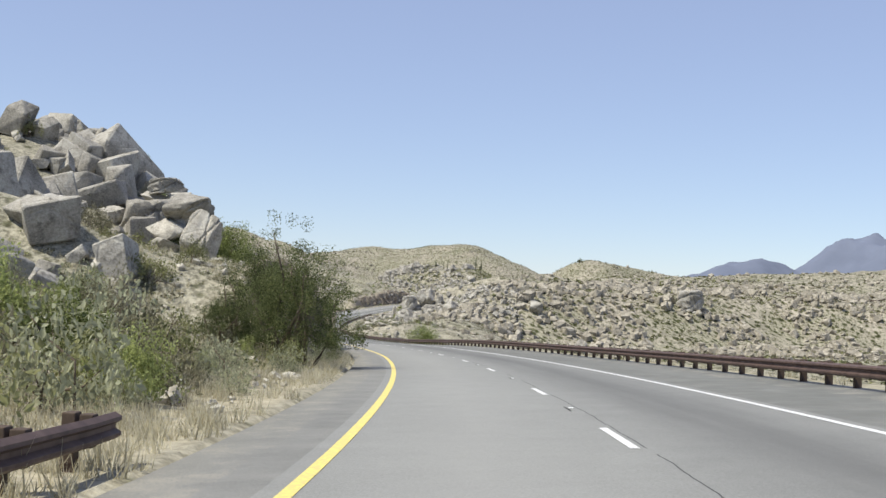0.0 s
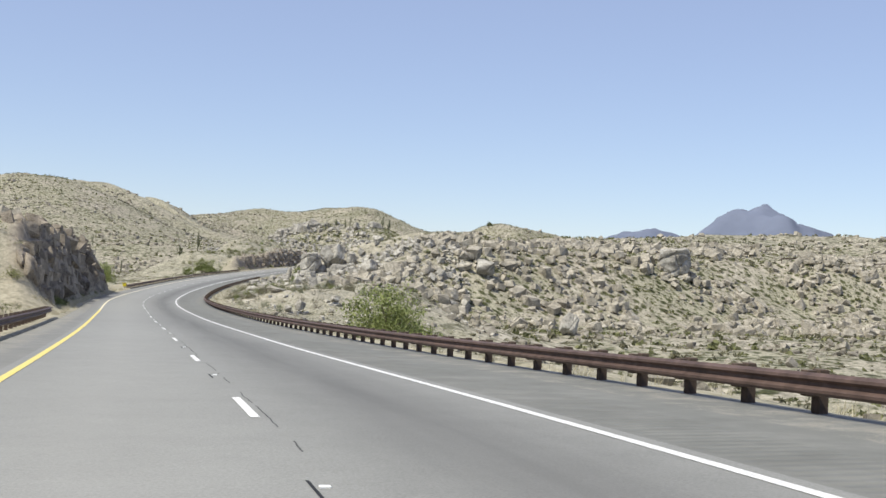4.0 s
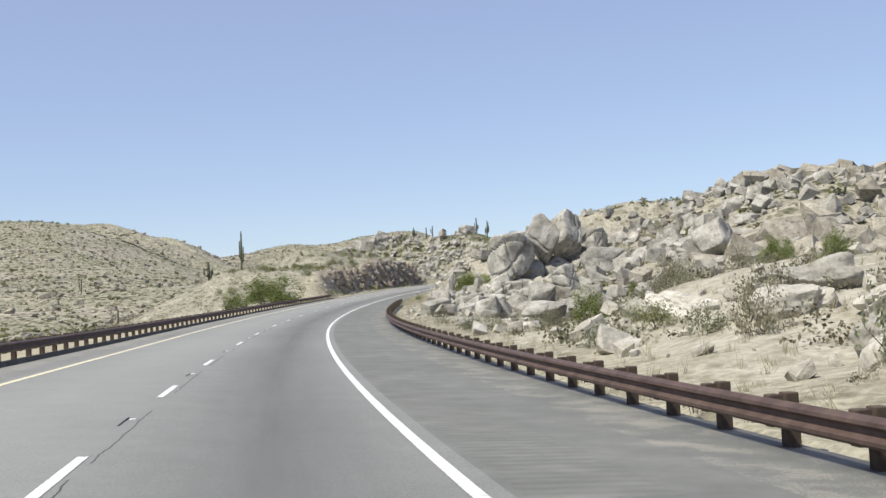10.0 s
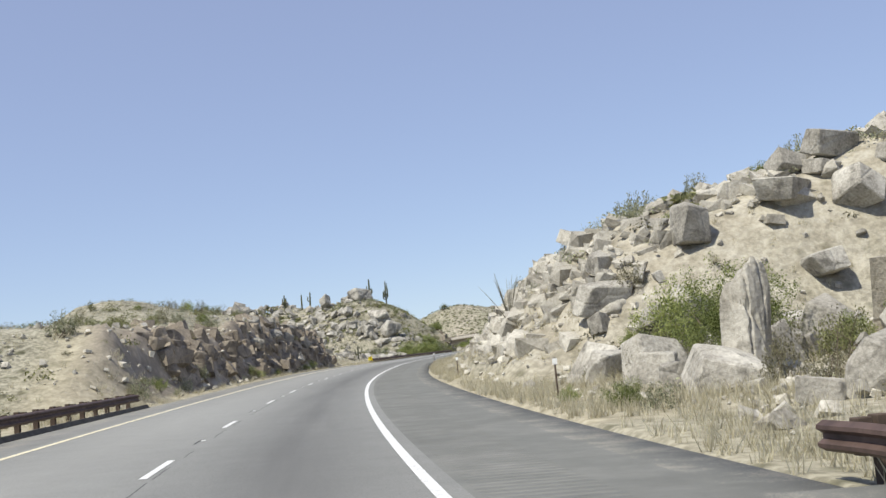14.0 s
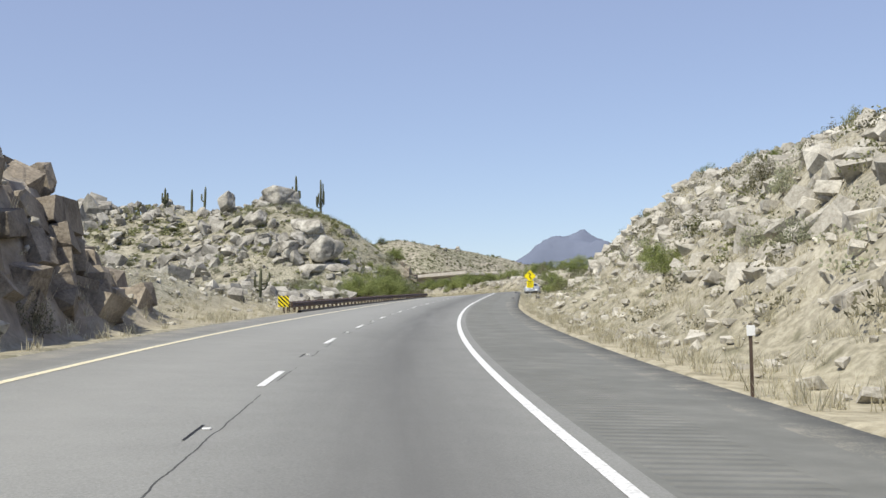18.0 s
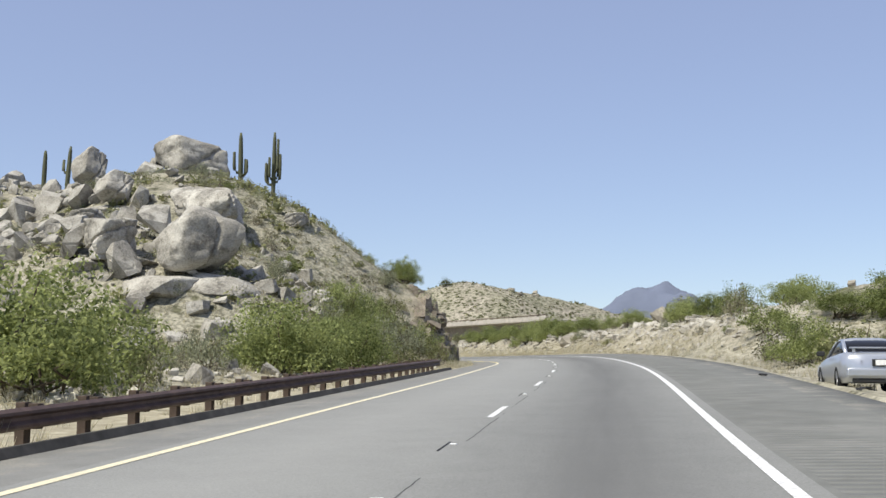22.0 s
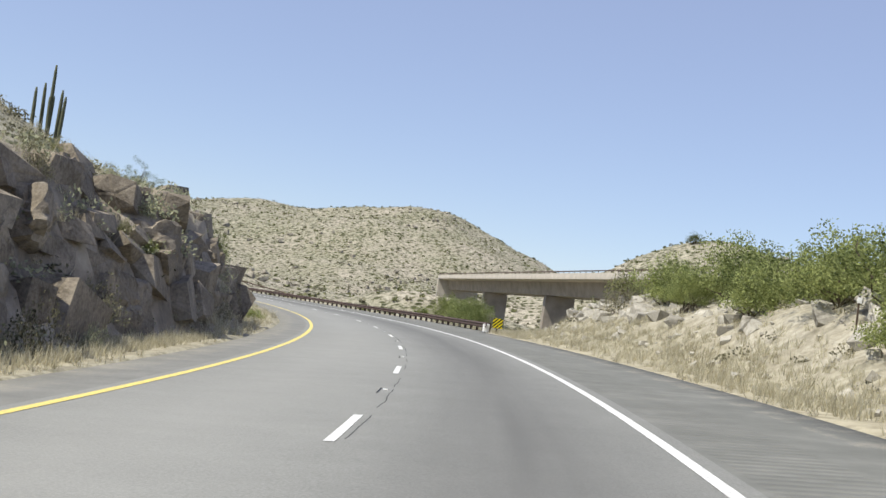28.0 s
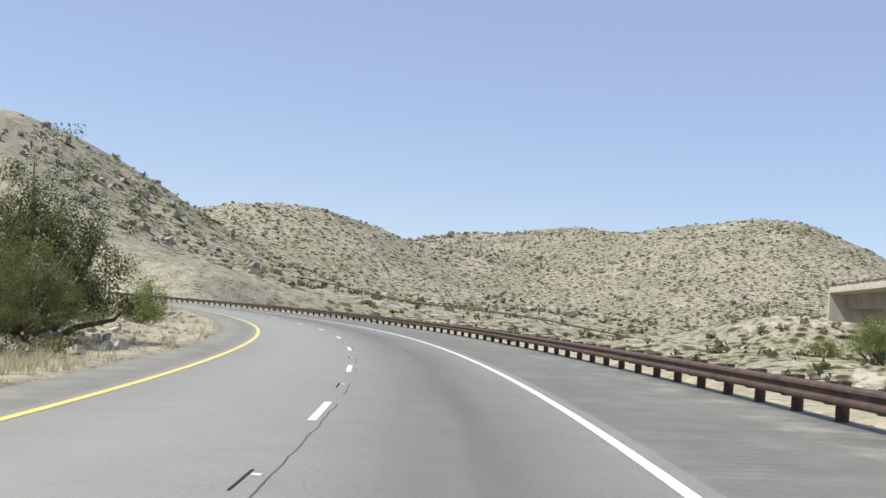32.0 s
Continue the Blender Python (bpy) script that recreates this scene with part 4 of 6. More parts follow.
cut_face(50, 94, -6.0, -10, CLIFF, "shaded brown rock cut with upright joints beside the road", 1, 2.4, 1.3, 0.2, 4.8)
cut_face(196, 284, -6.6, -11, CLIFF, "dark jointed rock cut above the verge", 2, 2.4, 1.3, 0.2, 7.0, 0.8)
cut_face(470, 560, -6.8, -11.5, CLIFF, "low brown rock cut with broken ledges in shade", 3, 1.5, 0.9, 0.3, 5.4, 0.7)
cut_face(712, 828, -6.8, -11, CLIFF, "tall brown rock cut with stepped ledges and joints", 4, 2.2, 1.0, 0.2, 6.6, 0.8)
cut_face(449, 512, 9.8, 24, GRANITE_PALE, "pale fractured granite road cut catching the sun", 6, 1.15, 0.7, 0.6, 8.8, 0.95, -10)
cut_face(512, 620, 12.0, 26, GRANITE_PALE, "weathered slope of pale broken granite ledges", 7, 1.0, 0.5, 1.6, 9.6, 0.16, -10)
cut_face(690, 842, 9.6, 15, GRANITE_PALE, "low crumbling bank of pale stone", 8, 0.8, 0.42, 1.4, 2.8, 0.22, -8)
HILL_START = [
    (-31.4, 100.1, 12.6, 4.0, 3.4, 2.2), (-27.3, 94.0, 10.0, 2.7, 2.3, 2.3), (-29.2, 90.1, 8.9, 4.5, 3.8, 3.5),
    (-32.2, 88.8, 8.7, 3.8, 3.2, 1.9), (-19.5, 78.1, 6.9, 2.0, 1.7, 1.0), (-19.4, 74.8, 3.6, 4.2, 3.6, 3.6),
    (-13.8, 63.0, 2.6, 2.3, 2.0, 2.9), (-15.8, 68.7, 4.7, 3.1, 2.7, 1.7), (-22.4, 65.3, 3.9, 2.9, 2.5, 2.2),
    (-24.0, 66.2, 2.4, 2.1, 1.8, 1.4), (-22.1, 74.7, 4.0, 1.7, 1.5, 1.4),
]
HILL_CACTI = [
    (25.3, 685.7, 10.7, 5.9, 5.0, 4.3), (26.3, 705.1, 15.7, 6.4, 5.5, 4.8), (24.9, 726.6, 23.6, 6.8, 5.8, 3.8),
    (15.0, 729.9, 22.4, 3.5, 3.0, 4.4), (18.6, 711.4, 17.9, 3.1, 2.6, 2.8), (22.8, 739.1, 22.7, 4.4, 3.7, 3.3),
    (20.1, 687.5, 11.0, 3.5, 3.0, 2.5), (17.7, 698.1, 13.5, 2.1, 1.8, 1.5), (20.7, 686.0, 9.6, 1.5, 1.3, 1.5),
    (31.7, 696.4, 10.4, 1.1, 1.0, 0.9), (33.6, 708.7, 15.3, 1.8, 1.5, 1.2),
]
RISE_RIGHT = [
    (-6.2, 413.1, -0.9, 4.8, 4.1, 5.0), (-2.0, 415.2, 1.2, 2.3, 1.9, 5.7), (0.8, 415.5, 1.1, 4.6, 3.9, 5.9),
    (4.8, 415.4, 0.6, 1.4, 1.2, 2.9), (1.3, 397.1, -2.9, 4.8, 4.1, 3.4), (-5.5, 384.3, -5.0, 2.9, 2.4, 3.5),
    (-8.1, 383.0, -6.2, 2.7, 2.3, 2.8), (-11.5, 363.7, -7.4, 3.8, 3.2, 1.6), (-8.4, 364.3, -7.5, 1.9, 1.6, 1.3),
    (8.3, 382.7, -1.9, 4.5, 3.9, 4.0), (-8.7, 356.6, -9.0, 1.3, 1.1, 1.7), (-7.2, 348.6, -7.9, 0.8, 0.7, 1.7),
    (-2.8, 374.4, -6.3, 1.3, 1.1, 1.0), (0.1, 380.6, -5.2, 1.4, 1.2, 0.9),
]
RISE_MORE = [
    (-7.5, 303.3, -7.4, 1.2, 1.1, 2.2), (-4.7, 299.2, -7.5, 2.6, 2.2, 2.1),
    (-15.4, 264.8, -7.8, 0.5, 0.4, 0.8), (-7.3, 248.0, -8.2, 1.5, 1.3, 1.4), (-6.2, 247.7, -8.6, 0.9, 0.8, 0.8),
    (-1.4, 256.1, -6.9, 2.3, 1.9, 1.5), (-5.9, 250.2, -7.8, 2.5, 2.1, 2.5), (43.3, 313.7, -11.3, 3.0, 2.5, 4.5),
    (37.2, 383.6, -0.7, 5.0, 4.2, 4.4), (99.7, 428.4, 4.4, 9.8, 8.3, 7.6), (84.5, 486.5, 9.7, 5.7, 4.8, 3.3),
]

boulders([(x + 2.2, y, z - 0.3, w, d, h) for x, y, z, w, d, h in HILL_START], "large weathered grey granite boulder on the brushy hill", "hill boulders")
boulders(HILL_CACTI, "huge rounded grey granite boulder on the cactus hill", "cactus hill boulders")
boulders(RISE_RIGHT, "massive cracked tan granite boulder above the guard rail", "slope boulders")
CUT_BOULDERS = ((531, -9.0, 2.2, 2.0), (534, -8.2, 1.7, 1.4), (537, -9.6, 2.0, 1.6), (541, -8.6, 1.9, 1.9), (544, -9.4, 1.6, 1.4), (528, -10.5, 2.6, 1.7),
                (522, -9.0, 2.2, 1.6), (516, -10.0, 2.4, 2.0), (549, -9.6, 1.5, 1.3), (510, -8.8, 2.0, 1.6), (546, -10.6, 1.8, 1.3), (538, -11.6, 2.2, 1.5))
for k, (s, d, w, h) in enumerate(CUT_BOULDERS):
    x, y, _ = (float(v) for v in on_road(s, d))
    boulder(x, y, float(height(x, y)[0]) + 0.1 * h, w, w * 0.9, h, k * 37.0, k, "rounded grey boulder set in the shaded cut", "cut boulders")
BEDROCK = ((288, 13.0, 2.4, 1.3), (291, 14.6, 3.0, 1.5), (295, 13.4, 2.2, 1.2), (298, 15.4, 3.4, 1.8), (302, 14.0, 2.6, 1.4), (305, 16.4, 3.6, 1.9), (309, 14.6, 2.8, 1.5), (313, 16.8, 3.2, 1.6), (300, 12.6, 1.8, 1.5), (318, 15.0, 2.6, 1.3), (284, 15.0, 2.2, 0.9), (264, 17.5, 3.2, 1.0), (272, 21.0, 3.6, 1.3), (306, 22.0, 3.4, 1.4))
for k, (s, d, w, h) in enumerate(BEDROCK):
    x, y, _ = (float(v) for v in on_road(s, d))
    ob = boulder(x, y, float(height(x, y)[0]), w, w * 0.8, h, k * 53.0, k, "pale weathered bedrock breaking through the sandy bank", "bedrock", ROCK_PALE)
x, y, _ = (float(v) for v in on_road(431.6, 13.0))
boulder(x, y, float(height(x, y)[0]) + 1.2, 1.2, 1.3, 4.2, 10.0, 4, "tall pale slab of rock standing in the slope", "bedrock", ROCK_PALE)
boulders([(x, y, z, w * f, d * f, h * f) for x, y, z, w, d, h in RISE_MORE for f in [0.6 if y < 270 else 1.0]], "pale granite block on the rocky slope", "slope blocks")


# ---- plants ----
def leaves(rng, centres, spread, count, size, droop=0.0):
    """Leaf faces round the centres: vertices and triangle pairs."""
    c = centres[rng.randint(len(centres), size=count)]
    p = c + np.clip(rng.normal(size=(count, 3)), -1.6, 1.6) * spread
    a = rng.normal(size=(count, 3))
    a[:, 2] -= droop
    a /= np.linalg.norm(a, axis=1)[:, None]
    b = np.cross(a, rng.normal(size=(count, 3)))
    b /= np.linalg.norm(b, axis=1)[:, None]
    s = size * rng.uniform(0.6, 1.3, (count, 1))
    a, b = a * s, b * s * 0.5
    bend = np.cross(a, b) / s * 0.25
    v = np.stack([p - a, p + b + bend, p + a, p - b + bend], 1).reshape(-1, 3)
    return v, np.arange(count * 4).reshape(-1, 4)


def crown_points(rng, n, rx, rz, z0, hollow=0.45):
    """Clump centres through an uneven crown."""
    d = rng.normal(size=(n, 3))
    d /= np.linalg.norm(d, axis=1)[:, None]
    d[:, 2] = np.abs(d[:, 2]) * 1.1 - 0.2
    r = rng.uniform(hollow, 1.0, (n, 1)) * (1 + 0.20 * np.clip(rng.normal(size=(n, 1)), -1.5, 1.1))
    p = d * r
    return np.stack([p[:, 0] * rx, p[:, 1] * rx, z0 + np.clip(p[:, 2], -0.1, 2) * rz], 1)


def stems_mesh(name, rng, tips, base_r, foot=0.15, crook=0.12, sides=5, mat=None):
    bm = bmesh.new()
    for t in tips:
        b = Vector((rng.normal() * foot, rng.normal() * foot, -0.12))
        t = Vector(t)
        m1 = b.lerp(t, 0.4) + Vector(rng.normal(size=3)) * crook * t.length
        m1.z = max(m1.z, 0.05)
        m2 = b.lerp(t, 0.75) + Vector(rng.normal(size=3)) * crook * 0.6 * t.length
        tube(bm, [b, m1, m2, t], [base_r, base_r * 0.7, base_r * 0.45, base_r * 0.15], sides)
    return bm_mesh(name, bm, mat or BARK, True)


def shrub_kind(name, seed, rx, rz, z0, clumps, spread, count, leaf, mat, stems, stem_r, label, hollow=0.45):
    """A shrub or tree built once: stems and crown."""
    rng = np.random.RandomState(seed)
    c = crown_points(rng, clumps, rx, rz, z0, hollow)
    thing = new(name)
    v, f = leaves(rng, c, spread, count, leaf)
    v[:, 2] = np.maximum(v[:, 2], 0.02)
    part("crown", mesh(name + "_crown", v, f, mat), thing)
    part("trunk", stems_mesh(name + "_stems", rng, c[rng.choice(len(c), min(stems, len(c)), False)], stem_r), thing)
    tagged(thing, label, "tree" if rz > 2.2 else "shrub")
    return thing


KINDS = {
    "green": shrub_kind("green_shrub", 1, 1.0, 0.95, 0.25, 130, 0.10, 8600, 0.030, LEAF_GREEN, 12, 0.022, "bright green roadside shrub on gravel", 0.4),
    "green2": shrub_kind("green_shrub", 2, 1.0, 1.05, 0.3, 100, 0.10, 5400, 0.034, LEAF_GREEN, 9, 0.022, "feathery green desert shrub on the bank", 0.4),
    "olive": shrub_kind("olive_shrub", 3, 1.0, 0.85, 0.2, 70, 0.10, 1300, 0.045, LEAF_OLIVE, 9, 0.02, "olive-green creosote shrub on stony ground", 0.4),
    "sage": shrub_kind("sage_shrub", 8, 1.0, 0.75, 0.15, 80, 0.09, 1100, 0.045, LEAF_SAGE, 9, 0.018, "pale green desert sage on stony ground", 0.35),
    "grey": shrub_kind("grey_shrub", 4, 1.0, 0.7, 0.15, 70, 0.10, 1100, 0.042, LEAF_GREY, 10, 0.016, "grey-brown dry desert shrub", 0.4),
    "twig": shrub_kind("twiggy_shrub", 5, 1.0, 0.95, 0.2, 30, 0.12, 420, 0.034, LEAF_GREY, 20, 0.018, "bare twiggy dead shrub", 0.6),
    "juniper": shrub_kind("juniper_tree", 6, 1.0, 1.45, 0.45, 360, 0.062, 36000, 0.0145, LEAF_DARK, 12, 0.05, "dark green juniper tree with a dense crown", 0.45),
    "mesquite": shrub_kind("mesquite_tree", 7, 1.0, 1.05, 0.45, 280, 0.07, 22000, 0.0185, LEAF_GREEN, 14, 0.035, "spreading green mesquite tree with thin leaves", 0.4),
}
for kind in KINDS.values():
    kind.matrix_basis = pose(0, -900, -60)
PLACED = []


def plant(kind, x, y, w, h, label="", group=""):
    """Note a plant of width w and height h; grow_plants() stands them all on the ground."""
    PLACED.append((kind, x, y, w, h, label, group))


TALL = {"green": 1.35, "green2": 1.5, "olive": 1.15, "sage": 1.0, "grey": 0.95, "twig": 1.25, "juniper": 2.15, "mesquite": 1.65}


def grow_plants():
    rng = np.random.RandomState(77)
    ground = height([p[1] for p in PLACED], [p[2] for p in PLACED])
    for (kind, x, y, w, h, label, group), z in zip(PLACED, ground):
        place = pose(x, y, float(z) - 0.05, rng.uniform(-5, 5), rng.uniform(-5, 5), rng.uniform(0, 360))
        tagged(copy_thing(KINDS[kind], place @ Matrix.Diagonal((w / 2.2, w / 2.2, h / TALL[kind], 1))), label, "", group)


def at_road(kind, s, d, w, h, label="", group=""):
    x, y, _ = on_road(s, d)
    plant(kind, float(x), float(y), w, h, label, group)


# trees and shrubs that stand out
at_road("juniper", 44.5, -7.4, 5.4, 6.3, "tall dark juniper on the shaded bank")
at_road("juniper", 42.0, -9.8, 3.2, 2.8, "dark juniper beside another on the bank")
at_road("juniper", 50.0, -9.4, 4.2, 4.4, "dark juniper tree beside the road cut")
for s, d, w, h, k in ((49, -6.9, 1.6, 1.3, "sage"), (52, -6.6, 1.4, 1.0, "olive"), (55, -6.7, 1.5, 1.1, "grey"), (58, -6.5, 1.2, 0.9, "sage"), (40.5, -7.6, 2.0, 1.5, "olive"), (38, -7.2, 1.8, 1.2, "sage"),
                      (670, -10.5, 5.0, 3.4, "green2"), (678, -10.0, 4.6, 3.0, "green"), (683, -12.5, 4.8, 3.4, "green2"), (690, -10.5, 4.2, 2.8, "sage"), (694, -13.0, 4.4, 3.0, "green"), (699, -11.0, 3.8, 2.6, "olive")):
    at_road(k, s, d, w, h, "", "bank brush")
for s, d, w, h, k in ((96, -7.4, 2.0, 1.4, "sage"), (99, -8.6, 2.4, 1.8, "olive"), (103, -7.2, 1.8, 1.3, "sage"), (107, -8.0, 2.6, 1.9, "sage"), (111, -7.3, 2.0, 1.3, "grey"), (114, -8.8, 2.8, 2.2, "green2"), (118, -7.4, 2.2, 1.6, "sage"), (121, -9.0, 2.6, 2.0, "olive"), (128, -8.6, 2.8, 2.2, "green2"), (136, -9.0, 3.0, 2.2, "green"), (145, -8.8, 2.8, 2.0, "green2")):
    at_road(k, s, d, w, h, "", "bank brush")
at_road("green", 66, -12.5, 3.4, 2.8, "green shrub on top of the road cut")
at_road("olive", 76, -11.5, 3.0, 2.2)
at_road("green", 170, 13.0, 6.4, 4.4, "wide bright green bush behind the guard rail")
at_road("mesquite", 308, -10.8, 5.0, 5.2, "green mesquite at the end of the rock cut")
at_road("olive", 297, -12.4, 3.2, 2.0)
at_road("green", 430, -10.5, 9.0, 4.4, "wide green bush behind the guard rail end")
at_road("green2", 414, -11.5, 4.0, 2.6)
at_road("mesquite", 437.5, 15.0, 4.2, 3.6, "leaning green mesquite above the pale rock")
at_road("green2", 446, 15.4, 3.2, 2.8)
for s, d, w, h, k in ((427, 17.5, 2.8, 2.8, "mesquite"), (424, 17.8, 2.6, 2.6, "mesquite"), (430, 17.0, 2.0, 1.8, "green2"), (421, 17.4, 2.4, 2.0, "twig"), (419, 18.2, 2.6, 1.9, "grey"), (434, 14.8, 1.8, 1.5, "grey"),
                      (435, 13.4, 1.7, 1.3, "twig"), (439, 12.6, 1.9, 1.3, "grey"), (442, 13.6, 2.2, 1.6, "twig"), (441, 11.4, 1.5, 0.9, "grey"), (429, 12.8, 1.4, 1.2, "grey"), (427.5, 13.6, 1.8, 1.5, "twig"), (425, 12.2, 1.4, 0.9, "grey"),
                      (437, 11.4, 1.5, 1.0, "twig"), (445, 12.6, 1.7, 1.1, "grey"), (423, 13.6, 1.6, 1.2, "grey"), (432.5, 16.0, 2.0, 1.5, "olive"), (440, 16.6, 2.2, 1.6, "olive"), (449, 14.6, 1.9, 1.3, "grey"),
                      (428.5, 9.0, 1.1, 0.75, "green2"), (432.5, 8.6, 0.7, 0.5, "green2"), (427.0, 9.4, 1.0, 0.7, "sage")):
    at_road(k, s, d, w, h, "", "cut brush")
at_road("green", 649, -11.5, 6.2, 3.6, "wide green bush behind the guard rail")
at_road("green2", 655, -13.0, 5.0, 3.2)
at_road("green", 668, -11.0, 5.4, 3.4)
at_road("green2", 674, -12.5, 4.6, 3.2)
at_road("mesquite", 684, -10.5, 4.6, 3.6)
at_road("olive", 689, -8.8, 2.8, 1.8)
at_road("mesquite", 733, -11.6, 3.6, 3.2, "grey-green mesquite on the lip of the road cut")
at_road("mesquite", 723, -11.6, 4.0, 3.0, "grey-green mesquite leaning over the road cut")
plant("juniper", 158.0, 1193.0, 8.0, 5.5, "dark tree on the far hill top")
for x, y, w, h, k in ((69.0, 962.0, 9.0, 7.4, "mesquite"), (65.0, 984.0, 8.0, 6.6, "mesquite"), (73.0, 938.0, 6.6, 5.0, "green"), (60.0, 996.0, 4.6, 3.0, "green2")):
    plant(k, x, y, w, h, "dense green bush in the wash under the bridge", "wash bushes")
at_road("mesquite", 764, -12.0, 3.8, 3.4, "green mesquite on the lip of the road cut")
at_road("mesquite", 773, -10.8, 5.2, 4.4, "grey-green mesquite on top of the road cut")
at_road("juniper", 824, -8.9, 1.9, 2.0, "small dark juniper on the shaded cut")
at_road("olive", 832, -10.0, 2.6, 1.8)
at_road("mesquite", 876, -11.8, 6.4, 5.4, "tall mesquite tree on the shaded bank")
for s, d, w, h, k in ((868, -12.0, 5.0, 3.6, "mesquite"), (883, -13.0, 5.8, 3.8, "mesquite"), (890, -12.5, 5.2, 4.2, "juniper"), (896, -10.2, 4.4, 3.6, "juniper"),
                      (871, -9.6, 3.2, 2.0, "grey"), (879, -9.8, 4.4, 4.2, "juniper"), (864, -10.5, 3.6, 2.6, "green2"), (901, -9.6, 4.2, 3.6, "juniper"), (885, -9.2, 2.6, 1.6, "grey")):
    at_road(k, s, d, w, h, "", "bank thicket")
at_road("juniper", 887, -10.6, 4.2, 4.4, "dense dark bush beside the dry verge")
at_road("juniper", 905.5, -10.6, 7.6, 7.2, "large dark oak-like bush beside the road")
at_road("green", 926, -9.4, 2.8, 2.6)
for s, d, w, h, k in ((874, 15.5, 6.0, 4.6, "mesquite"), (881, 17.5, 6.8, 5.2, "mesquite"), (867, 13.0, 3.8, 2.6, "green2")):
    at_road(k, s, d, w, h, "", "roadside bushes")
for s, d, w, h, k in ((828, -9.6, 3.0, 2.2, "green2"), (838, -9.8, 3.2, 2.2, "sage"), (847, -9.8, 2.8, 1.8, "olive"), (852, -11.8, 2.6, 3.0, "juniper"),
                      (857, -9.6, 3.0, 2.0, "sage"), (862, -11.0, 3.6, 2.6, "green2"), (835, -14.5, 3.6, 3.6, "juniper"), (867, -10.2, 3.4, 2.4, "olive")):
    at_road(k, s, d, w, h, "", "bank thicket")
for s, d, w, h, k in ((846, -13.5, 3.0, 1.8, "sage"), (855, -13.0, 3.0, 1.8, "olive"), (858, -17.0, 4.6, 3.4, "juniper"),
                      (862, -14.0, 4.4, 3.0, "mesquite"), (866, -16.0, 4.4, 3.0, "green2"), (872, -15.0, 4.4, 3.0, "mesquite"), (853, -10.4, 3.0, 1.8, "sage"), (860, -10.8, 3.0, 1.8, "olive")):
    at_road(k, s, d, w, h, "", "bank thicket")
for s, d, w, h, k in ((748, 13.8, 4.4, 2.3, "mesquite"), (741, 17.5, 4.4, 2.8, "green"), (760, 14.5, 3.6, 2.2, "green2"), (776, 13.0, 4.2, 2.4, "mesquite"),
                      (786, 13.6, 4.8, 3.6, "mesquite"), (794, 14.6, 4.6, 3.0, "green"), (801, 13.2, 4.2, 2.6, "green2"), (808, 14.2, 4.2, 2.6, "green"),
                      (815, 13.4, 4.2, 3.0, "green"), (822, 12.6, 3.6, 2.6, "green2"), (829, 12.8, 3.0, 2.2, "olive"), (838, 13.6, 3.0, 2.0, "olive"),
                      (668, 17.5, 5.6, 3.4, "green"), (679, 19.0, 5.6, 3.0, "mesquite"), (694, 21.0, 5.2, 2.6, "green"), (712, 20.0, 4.6, 2.4, "green2"),
                      (655, 14.5, 3.6, 2.2, "grey"), (661, 15.0, 4.4, 2.8, "green2"), (790, 20.0, 5.0, 3.6, "mesquite"), (880, 24.0, 6.0, 4.2, "green"),
                      (893, 30.0, 6.0, 3.8, "mesquite"), (906, 36.0, 5.0, 3.2, "olive"), (870, 17.0, 3.6, 2.4, "olive"), (960, 30.0, 4.0, 2.6, "olive")):
    at_road(k, s, d, w, h, "", "roadside bushes")
for s, d, w, h in ((14, -8.8, 3.2, 2.2), (19, -8.9, 3.4, 2.4), (24, -8.8, 3.0, 2.1), (27, -10.4, 3.6, 2.6), (21, -12.2, 3.8, 2.8), (31, -8.4, 2.4, 1.5), (15, -13.5, 3.8, 2.8), (12, -9.5, 2.6, 2.0), (17, -11.5, 3.2, 2.2), (22, -9.2, 2.4, 1.7), (25, -12.6, 3.2, 2.4), (30, -9.6, 2.6, 1.8), (34, -12.0, 3.0, 2.1),
                   (40, -14.5, 2.8, 2.0), (20, -15.5, 3.4, 2.3), (28, -17.0, 2.8, 1.9), (10, -13.5, 3.2, 2.2)):
    at_road(("sage", "olive", "green2", "sage", "grey")[int(s + w * 10) % 5], s, d, w, h, "", "brush by the rail end")
